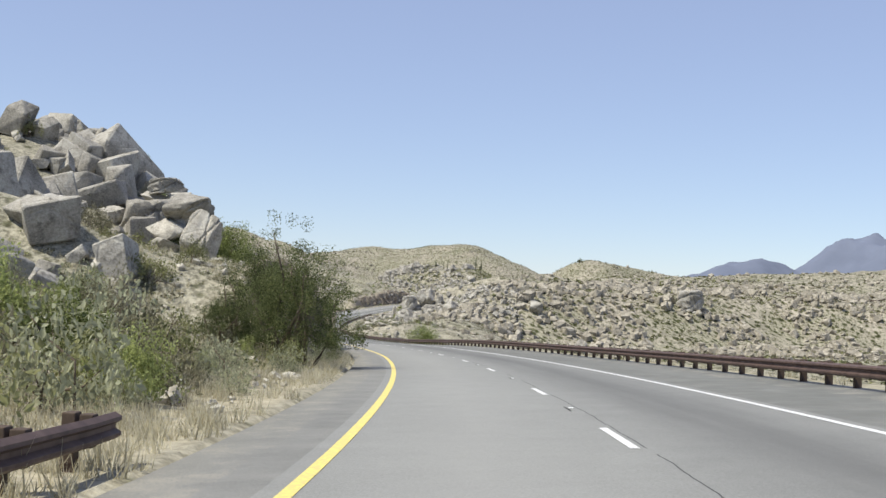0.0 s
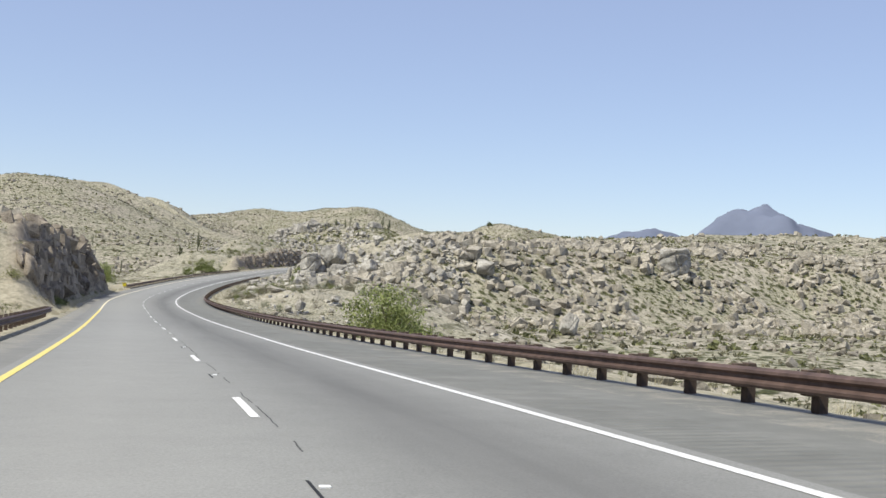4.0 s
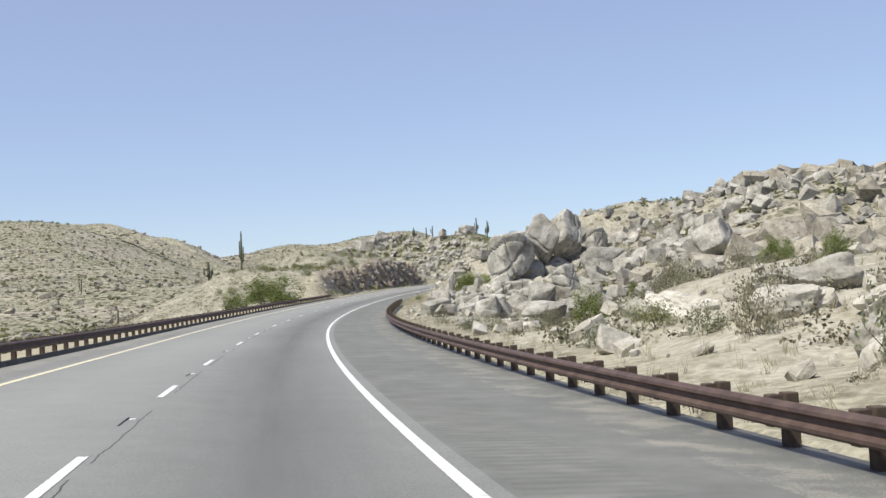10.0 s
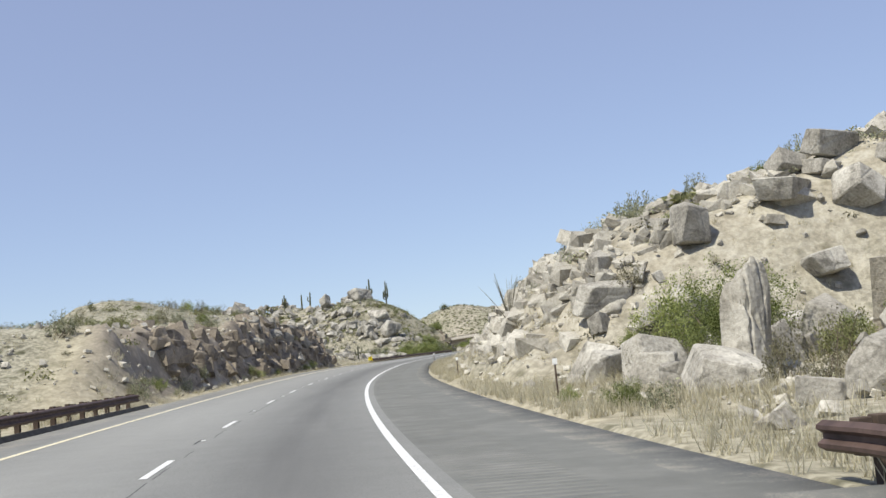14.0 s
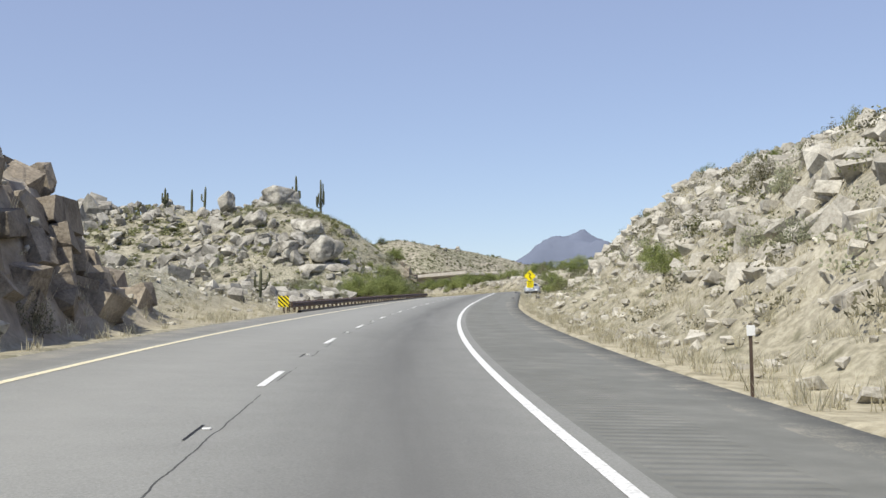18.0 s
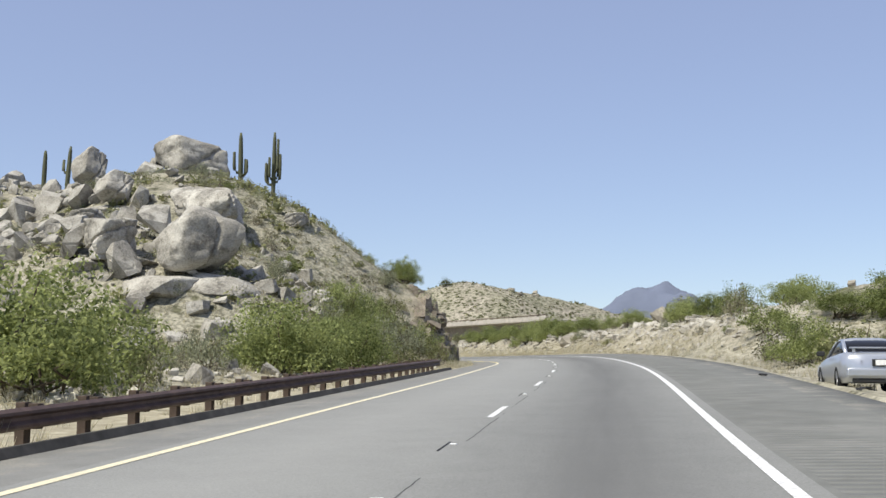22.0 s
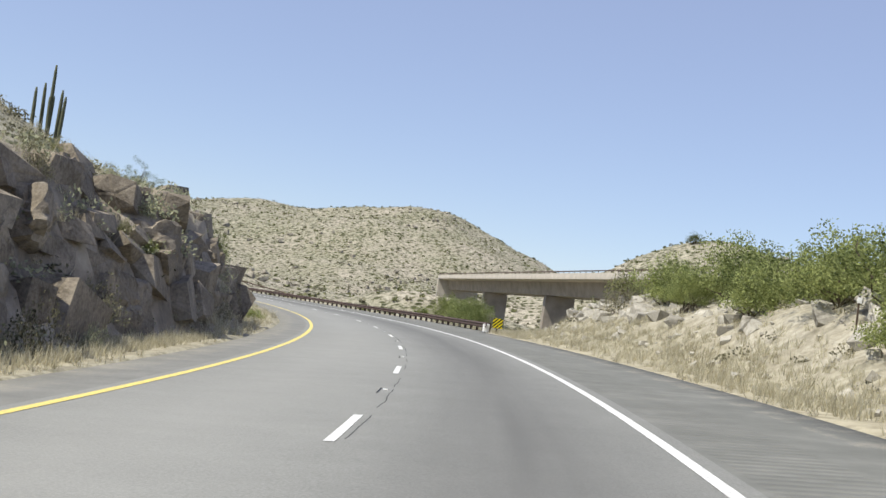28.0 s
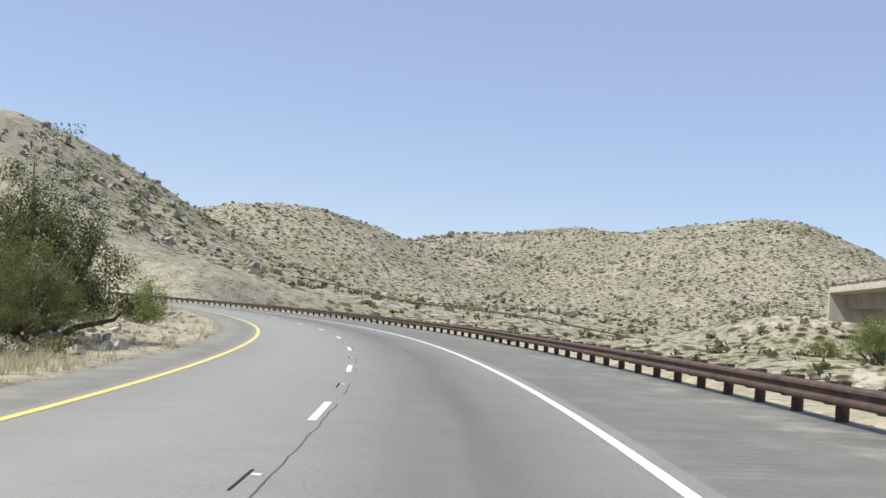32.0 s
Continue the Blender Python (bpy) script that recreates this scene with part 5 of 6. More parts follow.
for s, d, w, h, k in ((683, 12.8, 4.6, 2.8, "green"), (691, 12.4, 4.4, 2.2, "green2"), (693, 17.0, 5.0, 2.2, "mesquite"), (692, 20.0, 5.0, 2.4, "green"), (701, 16.0, 4.6, 2.1, "mesquite"),
                      (708, 14.0, 4.2, 2.6, "green"), (718, 14.2, 4.6, 2.4, "mesquite"), (699, 12.2, 3.4, 2.0, "grey"), (686, 11.6, 3.0, 1.8, "grey"), (676, 13.5, 4.4, 2.6, "olive"),
                      (727, 14.0, 4.6, 2.8, "green2"), (735, 15.5, 4.6, 2.8, "olive"), (676, 20.0, 5.2, 2.2, "mesquite"), (668, 24.0, 5.4, 3.0, "green"), (662, 21.0, 4.0, 2.2, "olive"),
                      (781, 13.4, 4.8, 2.8, "mesquite"), (789, 14.4, 5.4, 3.0, "mesquite"), (799, 15.2, 5.0, 3.2, "green"), (804, 13.4, 4.4, 2.6, "green"), (811, 13.2, 4.4, 2.5, "green2"), (821, 13.2, 3.8, 2.2, "green"),
                      (776, 12.2, 3.6, 2.4, "green2"), (784, 11.8, 3.2, 2.3, "green"), (793, 12.4, 4.0, 2.2, "mesquite"), (796, 11.6, 2.6, 1.8, "green2"), (808, 12.0, 3.4, 2.2, "green"), (816, 11.8, 3.0, 2.0, "mesquite"),
                      (768, 13.6, 4.0, 2.2, "mesquite"), (772, 15.4, 4.4, 2.2, "green")):
    at_road(k, s, d, w, h, "", "roadside bushes")


def scatter_shrubs():
    rng = np.random.RandomState(41)
    # thick brush on the slope before the last road cut, and at the feet of the cuts
    for n, s0, s1, d0, d1, low, high in ((26, 688, 718, -15, -7.3, 1.6, 3.4), (50, 696, 770, -25, -9.5, 0.8, 2.0), (90, 664, 752, -46, -16, 0.9, 2.2), (26, 94, 122, -14, -7.4, 0.9, 2.2), (44, 246, 336, 11, 30, 1.0, 2.4), (44, 716, 836, -12, -8.0, 0.6, 1.4), (30, 372, 450, 11.5, 40, 0.8, 2.0), (16, 20, 48, -9.5, -7.2, 0.8, 1.6), (90, 838, 906, -22, -8.2, 1.0, 2.8), (60, 505, 616, 13.0, 27, 0.7, 2.0), (50, 454, 556, -24, -10.5, 0.9, 2.2), (40, 452, 500, 10.5, 24, 0.7, 1.8), (26, 456, 558, -7.6, -6.6, 0.7, 1.5),
                                         (26, 716, 836, -7.8, -6.7, 0.7, 1.6), (40, 640, 690, -24, -9.5, 1.2, 2.8), (14, 198, 282, -7.4, -6.6, 0.6, 1.3)):
        for _ in range(n):
            w = rng.uniform(low, high)
            at_road(rng.choice(["olive", "green2", "sage", "grey", "twig", "sage"]), rng.uniform(s0, s1), rng.uniform(d0, d1), w, w * rng.uniform(0.6, 0.95), "", "slope brush")
    for _ in range(46):
        w = rng.uniform(1.2, 3.0)
        at_road(rng.choice(["olive", "green2", "olive", "grey"]), rng.uniform(30, 110), rng.uniform(-34, -12), w, w * rng.uniform(0.6, 0.9), "", "hill brush")
    for _ in range(80):
        w = rng.uniform(0.8, 2.0)
        at_road(rng.choice(["twig", "grey", "twig", "sage"]), rng.uniform(248, 366), rng.uniform(10.5, 32), w, w * rng.uniform(0.6, 0.95), "", "dry brush on the pale bank")
    zones = ((60, 4, 48, -17, -7.6), (26, -60, 120, -26, -8.2), (46, 90, 200, -24, -8.6), (20, 200, 290, -24, -10.5), (26, 244, 372, 10.8, 30), (34, 372, 452, 11.5, 34), (18, 452, 565, -22, -10.5),
             (34, 452, 625, 12.0, 26), (30, 565, 690, -34, -10), (44, 690, 850, -28, -8.0), (40, 626, 845, 9.6, 22), (24, 850, 960, -26, -8.6), (20, 850, 980, 11, 40))
    for n, s0, s1, d0, d1 in zones:
        for _ in range(n):
            k = rng.choice(["olive", "grey", "sage", "twig", "grey", "green2"])
            w = rng.uniform(0.7, 2.3)
            at_road(k, rng.uniform(s0, s1), rng.uniform(d0, d1), w, w * rng.uniform(0.5, 0.85), "", "roadside shrubs")


scatter_shrubs()
grow_plants()
for kind in KINDS.values():
    for ob in (*kind.children_recursive, kind):
        bpy.data.objects.remove(ob)


def scrub_field(name, x, y, size, mat, label, seed, count=12, leaf=0.2):
    """Far scrub: many small leafy clumps as one object."""
    rng = np.random.RandomState(seed)
    z = height(x, y)
    n = len(x)
    c = np.repeat(np.stack([x, y, z], 1), count, 0)
    s = np.repeat(size, count)[:, None]
    d = rng.normal(size=(n * count, 3))
    d /= np.linalg.norm(d, axis=1)[:, None]
    d[:, 2] = np.abs(d[:, 2]) * 0.8
    p = c + d * s * rng.uniform(0.15, 0.5, (n * count, 1))
    a = rng.normal(size=(n * count, 3))
    a /= np.linalg.norm(a, axis=1)[:, None]
    b = np.cross(a, rng.normal(size=(n * count, 3)))
    b /= np.linalg.norm(b, axis=1)[:, None]
    a, b = a * s * leaf, b * s * leaf * 0.6
    v = np.stack([p - a, p + b, p + a, p - b], 1).reshape(-1, 3)
    me = mesh(name, v, np.arange(n * count * 4).reshape(-1, 4), mat)
    return tagged(new(name, me), label, "scrub", kind="stuff")


def all_scrub():
    rng = np.random.RandomState(8)
    for k, (mat, n, label) in enumerate(((LEAF_GREY, 15000, "grey-brown desert scrub dotting the hills"), (LEAF_OLIVE, 20000, "olive creosote scrub dotting the hills"))):
        x, y = patch(rng, n, -360, 420, 60, 1640, 0.3, 60, 30 + k)
        off = np.abs(to_road(x, y)[1])
        x, y = x[off > 52], y[off > 52]
        scrub_field("desert_scrub", x, y, sizes(rng, len(x), 0.9, 3.0, 1.8), mat, label, 60 + k, 8, 0.26)
    x, y = patch(rng, 5200, -60, 200, 60, 560, 0.4, 25, 35)
    off = np.abs(to_road(x, y)[1])
    x, y = x[off > 42], y[off > 42]
    scrub_field("desert_scrub", x, y, sizes(rng, len(x), 0.6, 1.9, 1.8), LEAF_GREY, "low dry scrub among the boulders", 64, 16)
    x, y = patch(rng, 1700, -62, 48, 682, 790, 0.4, 8, 37, 15.0)
    scrub_field("desert_scrub", x, y, sizes(rng, len(x), 0.7, 2.4, 1.5), LEAF_OLIVE, "olive brush between the heaped boulders", 66, 40, 0.11)
    x, y = patch(rng, 1300, -4, 150, 350, 470, 0.4, 10, 38)
    scrub_field("desert_scrub", x, y, sizes(rng, len(x), 0.6, 1.9, 1.5), LEAF_OLIVE, "olive brush between the strewn boulders", 67, 26, 0.13)
    for k, (mat, label, zones) in enumerate(((LEAF_SAGE, "pale sage brush on the slopes", ((420, 505, 622, 11, 30), (700, 690, 768, -42, -9), (520, 712, 830, -11.5, -7.2), (300, 824, 904, -18, -7.4), (160, 450, 505, 13, 28), (200, 380, 448, 11, 40))),
                                             (LEAF_OLIVE, "olive brush on the slopes", ((240, 505, 622, 12, 30), (300, 690, 768, -42, -9), (420, 824, 904, -18, -7.6), (420, 330, 470, -58, -10), (320, 92, 200, -42, -8), (200, 20, 60, -20, -8), (160, 460, 560, -24, -9))),
                                             (LEAF_GREY, "grey dead brush on the slopes", ((420, 505, 622, 10, 30), (420, 690, 768, -42, -9), (400, 150, 240, 11, 44), (380, 330, 470, -58, -10), (220, 92, 200, -42, -8), (300, 262, 366, 10.5, 40), (260, 370, 448, 10.5, 40))))):
        xs, ys = zip(*[strip(rng, *z) for z in zones])
        x, y = np.concatenate(xs), np.concatenate(ys)
        scrub_field("desert_scrub", x, y, sizes(rng, len(x), 0.5, 1.9, 1.6), mat, label, 70 + k, 78, 0.045)
    xs, ys = zip(*[strip(rng, n, a, b, c, d) for n, a, b, c, d in ((1300, 690, 860, -45, -8), (900, 560, 700, -70, -9), (1100, 240, 450, 11, 56), (800, 450, 625, 15, 50), (900, 20, 290, -56, -9), (900, 630, 850, 10, 52), (900, 850, 1150, -56, -9), (500, 850, 1100, 11, 56), (600, 0, 240, 12, 52), (500, 290, 460, -56, -9))])
    x, y = np.concatenate(xs), np.concatenate(ys)
    scrub_field("desert_scrub", x, y, sizes(rng, len(x), 0.35, 1.3, 1.6), LEAF_GREY, "small dry brush on the banks", 65, 44, 0.065)


all_scrub()


def grass_field(name, x, y, tall, label, seed, blades=13):
    """Dry grass tufts as one object."""
    rng = np.random.RandomState(seed)
    z = height(x, y)
    n = len(x) * blades
    c = np.repeat(np.stack([x, y, z - 0.03], 1), blades, 0)
    h = np.repeat(tall, blades)[:, None] * rng.uniform(0.55, 1.15, (n, 1))
    c[:, :2] += rng.normal(size=(n, 2)) * 0.07
    lean = rng.normal(size=(n, 2)) * 0.33
    tip = c + np.concatenate([lean * h, h], 1)
    q = rng.uniform(0, 6.28, n)
    w = np.stack([np.cos(q), np.sin(q), 0 * q], 1) * rng.uniform(0.005, 0.013, (n, 1))
    v = np.stack([c - w, c + w, tip], 1).reshape(-1, 3)
    me = mesh(name, v, np.arange(n * 3).reshape(-1, 3), STRAW)
    return tagged(new(name, me), label, "grass", kind="stuff")


def all_grass():
    rng = np.random.RandomState(12)
    xs, ys = zip(*[strip(rng, n, a, b, c, d) for n, a, b, c, d in ((3200, 686, 775, -26, -8), (1500, 775, 850, -20, -9), (3400, 622, 845, 8.4, 22), (2000, 366, 450, 9, 40), (1800, 240, 366, 9, 32), (2400, 4, 60, -20, -8), (1200, 92, 190, -20, -8), (1500, 560, 690, -40, -9), (1600, 452, 560, -26, -10))])
    x, y = np.concatenate(xs), np.concatenate(ys)
    grass_field("dry_tufts", x, y, sizes(rng, len(x), 0.15, 0.5, 1.5), "sparse dry tufts on the stony slopes", 6, 14)
    xs, ys = zip(*[strip(rng, n, a, b, c, d) for n, a, b, c, d in (
        (5200, -10, 70, -10.5, -5.6), (1400, 70, 130, -9.5, -5.6), (1300, 180, 300, -8.2, -5.7), (1500, 440, 590, -8.6, -5.7), (2600, 560, 700, -16, -5.9), (2600, 690, 900, -8.8, -5.6),
        (1600, 860, 1000, -13, -5.6), (900, -40, 420, 8.1, 9.6), (5200, 408, 520, 7.4, 12.5), (7500, 500, 640, 7.4, 18), (2600, 690, 860, 7.4, 11.5), (800, 240, 420, 8.4, 20))])
    x, y = np.concatenate(xs), np.concatenate(ys)
    keep = vnoise(x / 2.6, y / 2.6, 0, 3) + rng.uniform(-0.6, 0.6, len(x)) > -0.15
    x, y = x[keep], y[keep]
    grass_field("dry_grass", x, y, sizes(rng, len(x), 0.14, 0.55, 1.6), "straw-coloured dry grass along the verges", 5)
    xs, ys = zip(*[strip(rng, n, a, b, c, d) for n, a, b, c, d in ((3000, 700, 838, -7.5, -6.2), (2600, 745, 856, 8.2, 10.6))])
    x, y = np.concatenate(xs), np.concatenate(ys)
    grass_field("dry_grass", x, y, sizes(rng, len(x), 0.15, 0.42, 1.5), "pale dry grass below the banks", 7)


all_grass()


# ---- cacti ----
def saguaro(x, y, tall, arms, seed, label, r=0.24):
    """A ribbed column with upturned arms."""
    rng = np.random.RandomState(seed)
    z = float(height(x, y)[0])
    thing = new("saguaro_cactus")
    thing.location = (x, y, z - 0.2)
    thing.rotation_euler = (rng.normal() * 0.03, rng.normal() * 0.03, rng.uniform(0, 6.28))

    def column(points, radius, name):
        bm = bmesh.new()
        pts = [Vector(p) for p in points]
        rings, sides = [], 20
        for k, p in enumerate(pts):
            a = (pts[min(k + 1, len(pts) - 1)] - pts[max(k - 1, 0)]).normalized()
            u = a.orthogonal().normalized()
            v = a.cross(u)
            f = k / (len(pts) - 1)
            rr = radius * (0.82 + 0.25 * math.sin(math.pi * min(1, f * 1.1))) * (1 if f < 0.93 else 0.55)
            rings.append([bm.verts.new(p + (u * math.cos(q) + v * math.sin(q)) * rr * (1.0 if i % 2 else 0.84)) for i, q in enumerate(2 * math.pi * j / sides for j in range(sides))])
        for r0, r1 in zip(rings, rings[1:]):
            for i in range(sides):
                bm.faces.new((r0[i], r0[(i + 1) % sides], r1[(i + 1) % sides], r1[i]))
        bm.faces.new(rings[0][::-1])
        bm.faces.new(rings[-1])
        part(name, bm_mesh("cactus_" + name, bm, CACTUS, True), thing)
    column([(0, 0, tall * k / 10) for k in range(10)] + [(0, 0, tall * 0.985)], r, "stem")
    for k in range(arms):
        q = k * 2.4 + rng.uniform(0, 1)
        z0, out, up = tall * rng.uniform(0.30, 0.52), rng.uniform(0.55, 0.95), tall * rng.uniform(0.22, 0.42)
        c, s = math.cos(q), math.sin(q)
        pts = [(0, 0, z0), (c * out * 0.6, s * out * 0.6, z0 + 0.05), (c * out * 0.95, s * out * 0.95, z0 + 0.35), (c * out, s * out, z0 + 0.9),
               (c * out, s * out, z0 + up * 0.6), (c * out, s * out, z0 + up), (c * out, s * out, z0 + up * 1.04)]
        column(pts, r * 0.68, "arm")
    return tagged(thing, label, "cactus", "saguaros")


saguaro(30.4, 742.0, 7.6, 4, 1, "tall dark saguaro cactus with upturned arms on the boulder hill", 0.26)
saguaro(33.2, 730.5, 8.4, 6, 2, "tall many-armed saguaro cactus on the rocky slope", 0.22)
saguaro(11.8, 741.0, 6.0, 1, 3, "slim saguaro cactus among the boulders")
saguaro(9.4, 741.5, 5.0, 0, 4, "slim armless saguaro cactus among the boulders")
saguaro(4.2, 740.5, 5.0, 5, 5, "short branching saguaro cactus on the hill top")
saguaro(-43.3, 478, 8.2, 3, 6, "very tall saguaro cactus with low arms beyond the guard rail", 0.16)
saguaro(-48.5, 475, 4.6, 3, 7, "forked saguaro cactus beyond the guard rail")
saguaro(-72.0, 545, 5.0, 1, 8, "small saguaro cactus on the low ground")
saguaro(-88.0, 600, 5.5, 0, 9, "armless saguaro cactus on the hillside")
saguaro(-70.0, 660, 6.0, 2, 10, "saguaro cactus on the hillside")
saguaro(-120.0, 700, 6.0, 1, 11, "saguaro cactus on the far slope")
saguaro(5.5, 611.0, 2.9, 4, 13, "small branching saguaro cactus behind the guard rail", 0.13)
saguaro(26.0, 118, 4.2, 0, 12, "slim armless saguaro standing behind the guard rail", 0.2)
for k, (dx, dy, t) in enumerate(((0, 0, 4.6), (0.7, 0.5, 3.4), (-0.8, 0.4, 3.6), (1.3, -0.4, 3.0), (-1.4, -0.3, 3.2), (0.4, -0.9, 2.8), (-0.4, 1.1, 3.1))):
    saguaro(24.0 + dx, 862.0 + dy, t * 1.75, 0, 30 + k, "slim column cactus in a cluster above the road cut", 0.17)


def ocotillo(s, d, tall):
    """A fan of long thorny canes."""
    x, y, _ = on_road(s, d)
    x, y = float(x), float(y)
    rng = np.random.RandomState(5)
    thing = new("ocotillo")
    thing.location = (x, y, float(height(x, y)[0]) - 0.1)
    for k in range(22):
        q, out = rng.uniform(0, 6.28), rng.uniform(0.15, 0.55) * tall
        h = tall * rng.uniform(0.7, 1.05)
        bm = bmesh.new()
        pts = [(math.cos(q) * out * f ** 1.3, math.sin(q) * out * f ** 1.3, h * f) for f in (0, 0.25, 0.5, 0.75, 1.0)]
        tube(bm, pts, [0.03, 0.026, 0.022, 0.018, 0.008], 5)
        part("cane", bm_mesh("cane", bm, CANE, True), thing)
    tagged(thing, "grey ocotillo with a fan of thorny canes on the pale cut", "ocotillo")


CANE = plain("ocotillo_cane", (0.16, 0.15, 0.11), 0.9, 0.0, 0.3, 9.0)
ocotillo(479, 12.8, 3.4)


# ---- signs and markers ----
def sheet(points, thick):
    """A flat plate in the xz plane, facing -y."""
    bm = bmesh.new()
    a = [bm.verts.new((x, 0, z)) for x, z in points]
    b = [bm.verts.new((x, thick, z)) for x, z in points]
    bm.faces.new(a)
    bm.faces.new(b[::-1])
    n = len(points)
    for i in range(n):
        bm.faces.new((a[i], b[i], b[(i + 1) % n], a[(i + 1) % n]))
    bmesh.ops.recalc_face_normals(bm, faces=bm.faces)
    return bm


def rounded(w, h, r, k=4):
    pts = []
    for cx, cz, a0 in ((w / 2 - r, h / 2 - r, 0), (-w / 2 + r, h / 2 - r, 90), (-w / 2 + r, -h / 2 + r, 180), (w / 2 - r, -h / 2 + r, 270)):
        pts += [(cx + r * math.cos(radians(a0 + 90 * i / k)), cz + r * math.sin(radians(a0 + 90 * i / k))) for i in range(k + 1)]
    return pts


def spin(points, deg):
    c, s = math.cos(radians(deg)), math.sin(radians(deg))
    return [(x * c - z * s, x * s + z * c) for x, z in points]


def lettering(text, size, mat, name):
    cu = bpy.data.curves.new(name, 'FONT')
    cu.body, cu.size, cu.align_x, cu.align_y, cu.extrude = text, size, 'CENTER', 'CENTER', 0.002
    tmp = bpy.data.objects.new(name, cu)
    me = bpy.data.meshes.new_from_object(tmp)
    bpy.data.objects.remove(tmp)
    me.materials.clear()
    me.materials.append(mat)
    return me


def curve_sign(s, d):
    x, y, z = (float(v) for v in on_road(s, d))
    z = float(height(x, y)[0])
    sign = new("curve_sign")
    sign.matrix_basis = pose(x, y, z, 0, 0, heading(s) + 2)
    bm = bmesh.new()
    box(bm, (0.06, 0.045, 2.9), (0, 0.05, 1.05), 0, 0.006)
    part("post", bm_mesh("sign_post", bm, STEEL), sign, "dark steel sign post")
    plate = part("warning_plate", bm_mesh("warning_plate", sheet(spin(rounded(0.78, 0.78, 0.05), 45), 0.004), SIGN_YELLOW), sign, "yellow diamond plate", pose(0, 0, 2.02))
    part("border", bm_mesh("plate_border", frame_plate(spin(rounded(0.745, 0.745, 0.045), 45), 0.96), BLACK), plate, "", pose(0, -0.004, 0))
    # the winding arrow
    line = [(0.085, -0.31), (0.085, -0.20), (0.0, -0.12), (-0.07, -0.03), (0.0, 0.06), (0.07, 0.11), (0.017, 0.19), (-0.04, 0.23)]
    bm = bmesh.new()
    for (x0, z0), (x1, z1) in zip(line, line[1:]):
        ln, an = math.hypot(x1 - x0, z1 - z0), math.atan2(z1 - z0, x1 - x0)
        c, s2 = math.cos(an), math.sin(an)
        q = [(-0.02, -0.038), (ln + 0.02, -0.038), (ln + 0.02, 0.038), (-0.02, 0.038)]
        bm.faces.new([bm.verts.new((x0 + u * c - w * s2, 0, z0 + u * s2 + w * c)) for u, w in q])
    bm.faces.new([bm.verts.new((u, 0, w)) for u, w in ((-0.12, 0.34), (-0.135, 0.17), (0.035, 0.255))])
    bm.faces.ensure_lookup_table()
    ext = bmesh.ops.extrude_face_region(bm, geom=bm.faces[:])
    bmesh.ops.translate(bm, vec=(0, -0.003, 0), verts=[v for v in ext["geom"] if isinstance(v, bmesh.types.BMVert)])
    part("arrow", bm_mesh("winding_arrow", bm, BLACK), plate, "black winding arrow", pose(0, -0.003, 0))
    plaque = part("speed_plaque", bm_mesh("speed_plaque", sheet(rounded(0.62, 0.62, 0.04), 0.004), SIGN_YELLOW), sign, "yellow advisory speed plaque", pose(0, 0, 1.30))
    part("border", bm_mesh("plaque_border", frame_plate(rounded(0.58, 0.58, 0.035), 0.95), BLACK), plaque, "", pose(0, -0.004, 0))
    part("number", lettering("50", 0.40, BLACK, "number"), plaque, "black digits", pose(0, -0.005, 0.09, 90, 0, 0))
    part("unit", lettering("MPH", 0.17, BLACK, "unit"), plaque, "black letters", pose(0, -0.005, -0.17, 90, 0, 0))
    tagged(sign, "yellow winding-road sign with a 50 MPH plaque on a post", "road sign")


def frame_plate(points, inner):
    bm = bmesh.new()
    a = [bm.verts.new((x, 0, z)) for x, z in points]
    b = [bm.verts.new((x * inner, 0, z * inner)) for x, z in points]
    n = len(points)
    for i in range(n):
        bm.faces.new((a[i], a[(i + 1) % n], b[(i + 1) % n], b[i]))
    return bm


curve_sign(618, 8.2)


def rail_marker(s, d, lean):
    """A black and yellow striped plate at a rail's end."""
    x, y, _ = (float(v) for v in on_road(s, d))
    z = float(height(x, y)[0])
    marker = new("striped_marker")
    marker.matrix_basis = pose(x, y, z, 0, 0, heading(s))
    part("plate", bm_mesh("marker_plate", sheet(rounded(0.62, 0.62, 0.03), 0.005), SIGN_YELLOW), marker, "", pose(0, 0, 0.62))
    for k in range(-2, 3):
        bm = bmesh.new()
        o = k * 0.23
        band = [(-0.31, o - 0.31 * lean), (0.31, o + 0.31 * lean), (0.31, o + 0.31 * lean + 0.115), (-0.31, o - 0.31 * lean + 0.115)]
        poly = clip_band(band, 0.31)
        if len(poly) < 3:
            bm.free()
            continue
        bm.faces.new([bm.verts.new((u, 0, w)) for u, w in poly])
        part("stripe", bm_mesh("marker_stripe", bm, BLACK), marker, "black diagonal stripe", pose(0, -0.004, 0.62))
    bm = bmesh.new()
    box(bm, (0.10, 0.10, 1.1), (0, 0.07, 0.35), 0, 0.01)
    part("post", bm_mesh("marker_post", bm, POST), marker)
    tagged(marker, "black and yellow striped end marker at the guard rail", "road marker", "rail markers")


def clip_band(poly, h):
    """Clip a polygon to heights between -h and h."""
    for sign in (1, -1):
        out = []
        for i, (x0, z0) in enumerate(poly):
            x1, z1 = poly[(i + 1) % len(poly)]
            in0, in1 = sign * z0 <= h, sign * z1 <= h
            if in0:
                out.append((x0, z0))
            if in0 != in1:
                f = (sign * h - z0) / (z1 - z0)
                out.append((x0 + (x1 - x0) * f, sign * h))
        poly = out
        if not poly:
            break
    return poly


rail_marker(123.5, -6.6, -1)
rail_marker(302.5, -6.5, -1)
rail_marker(581, -6.3, -1)
rail_marker(839.4, 8.0, 1)


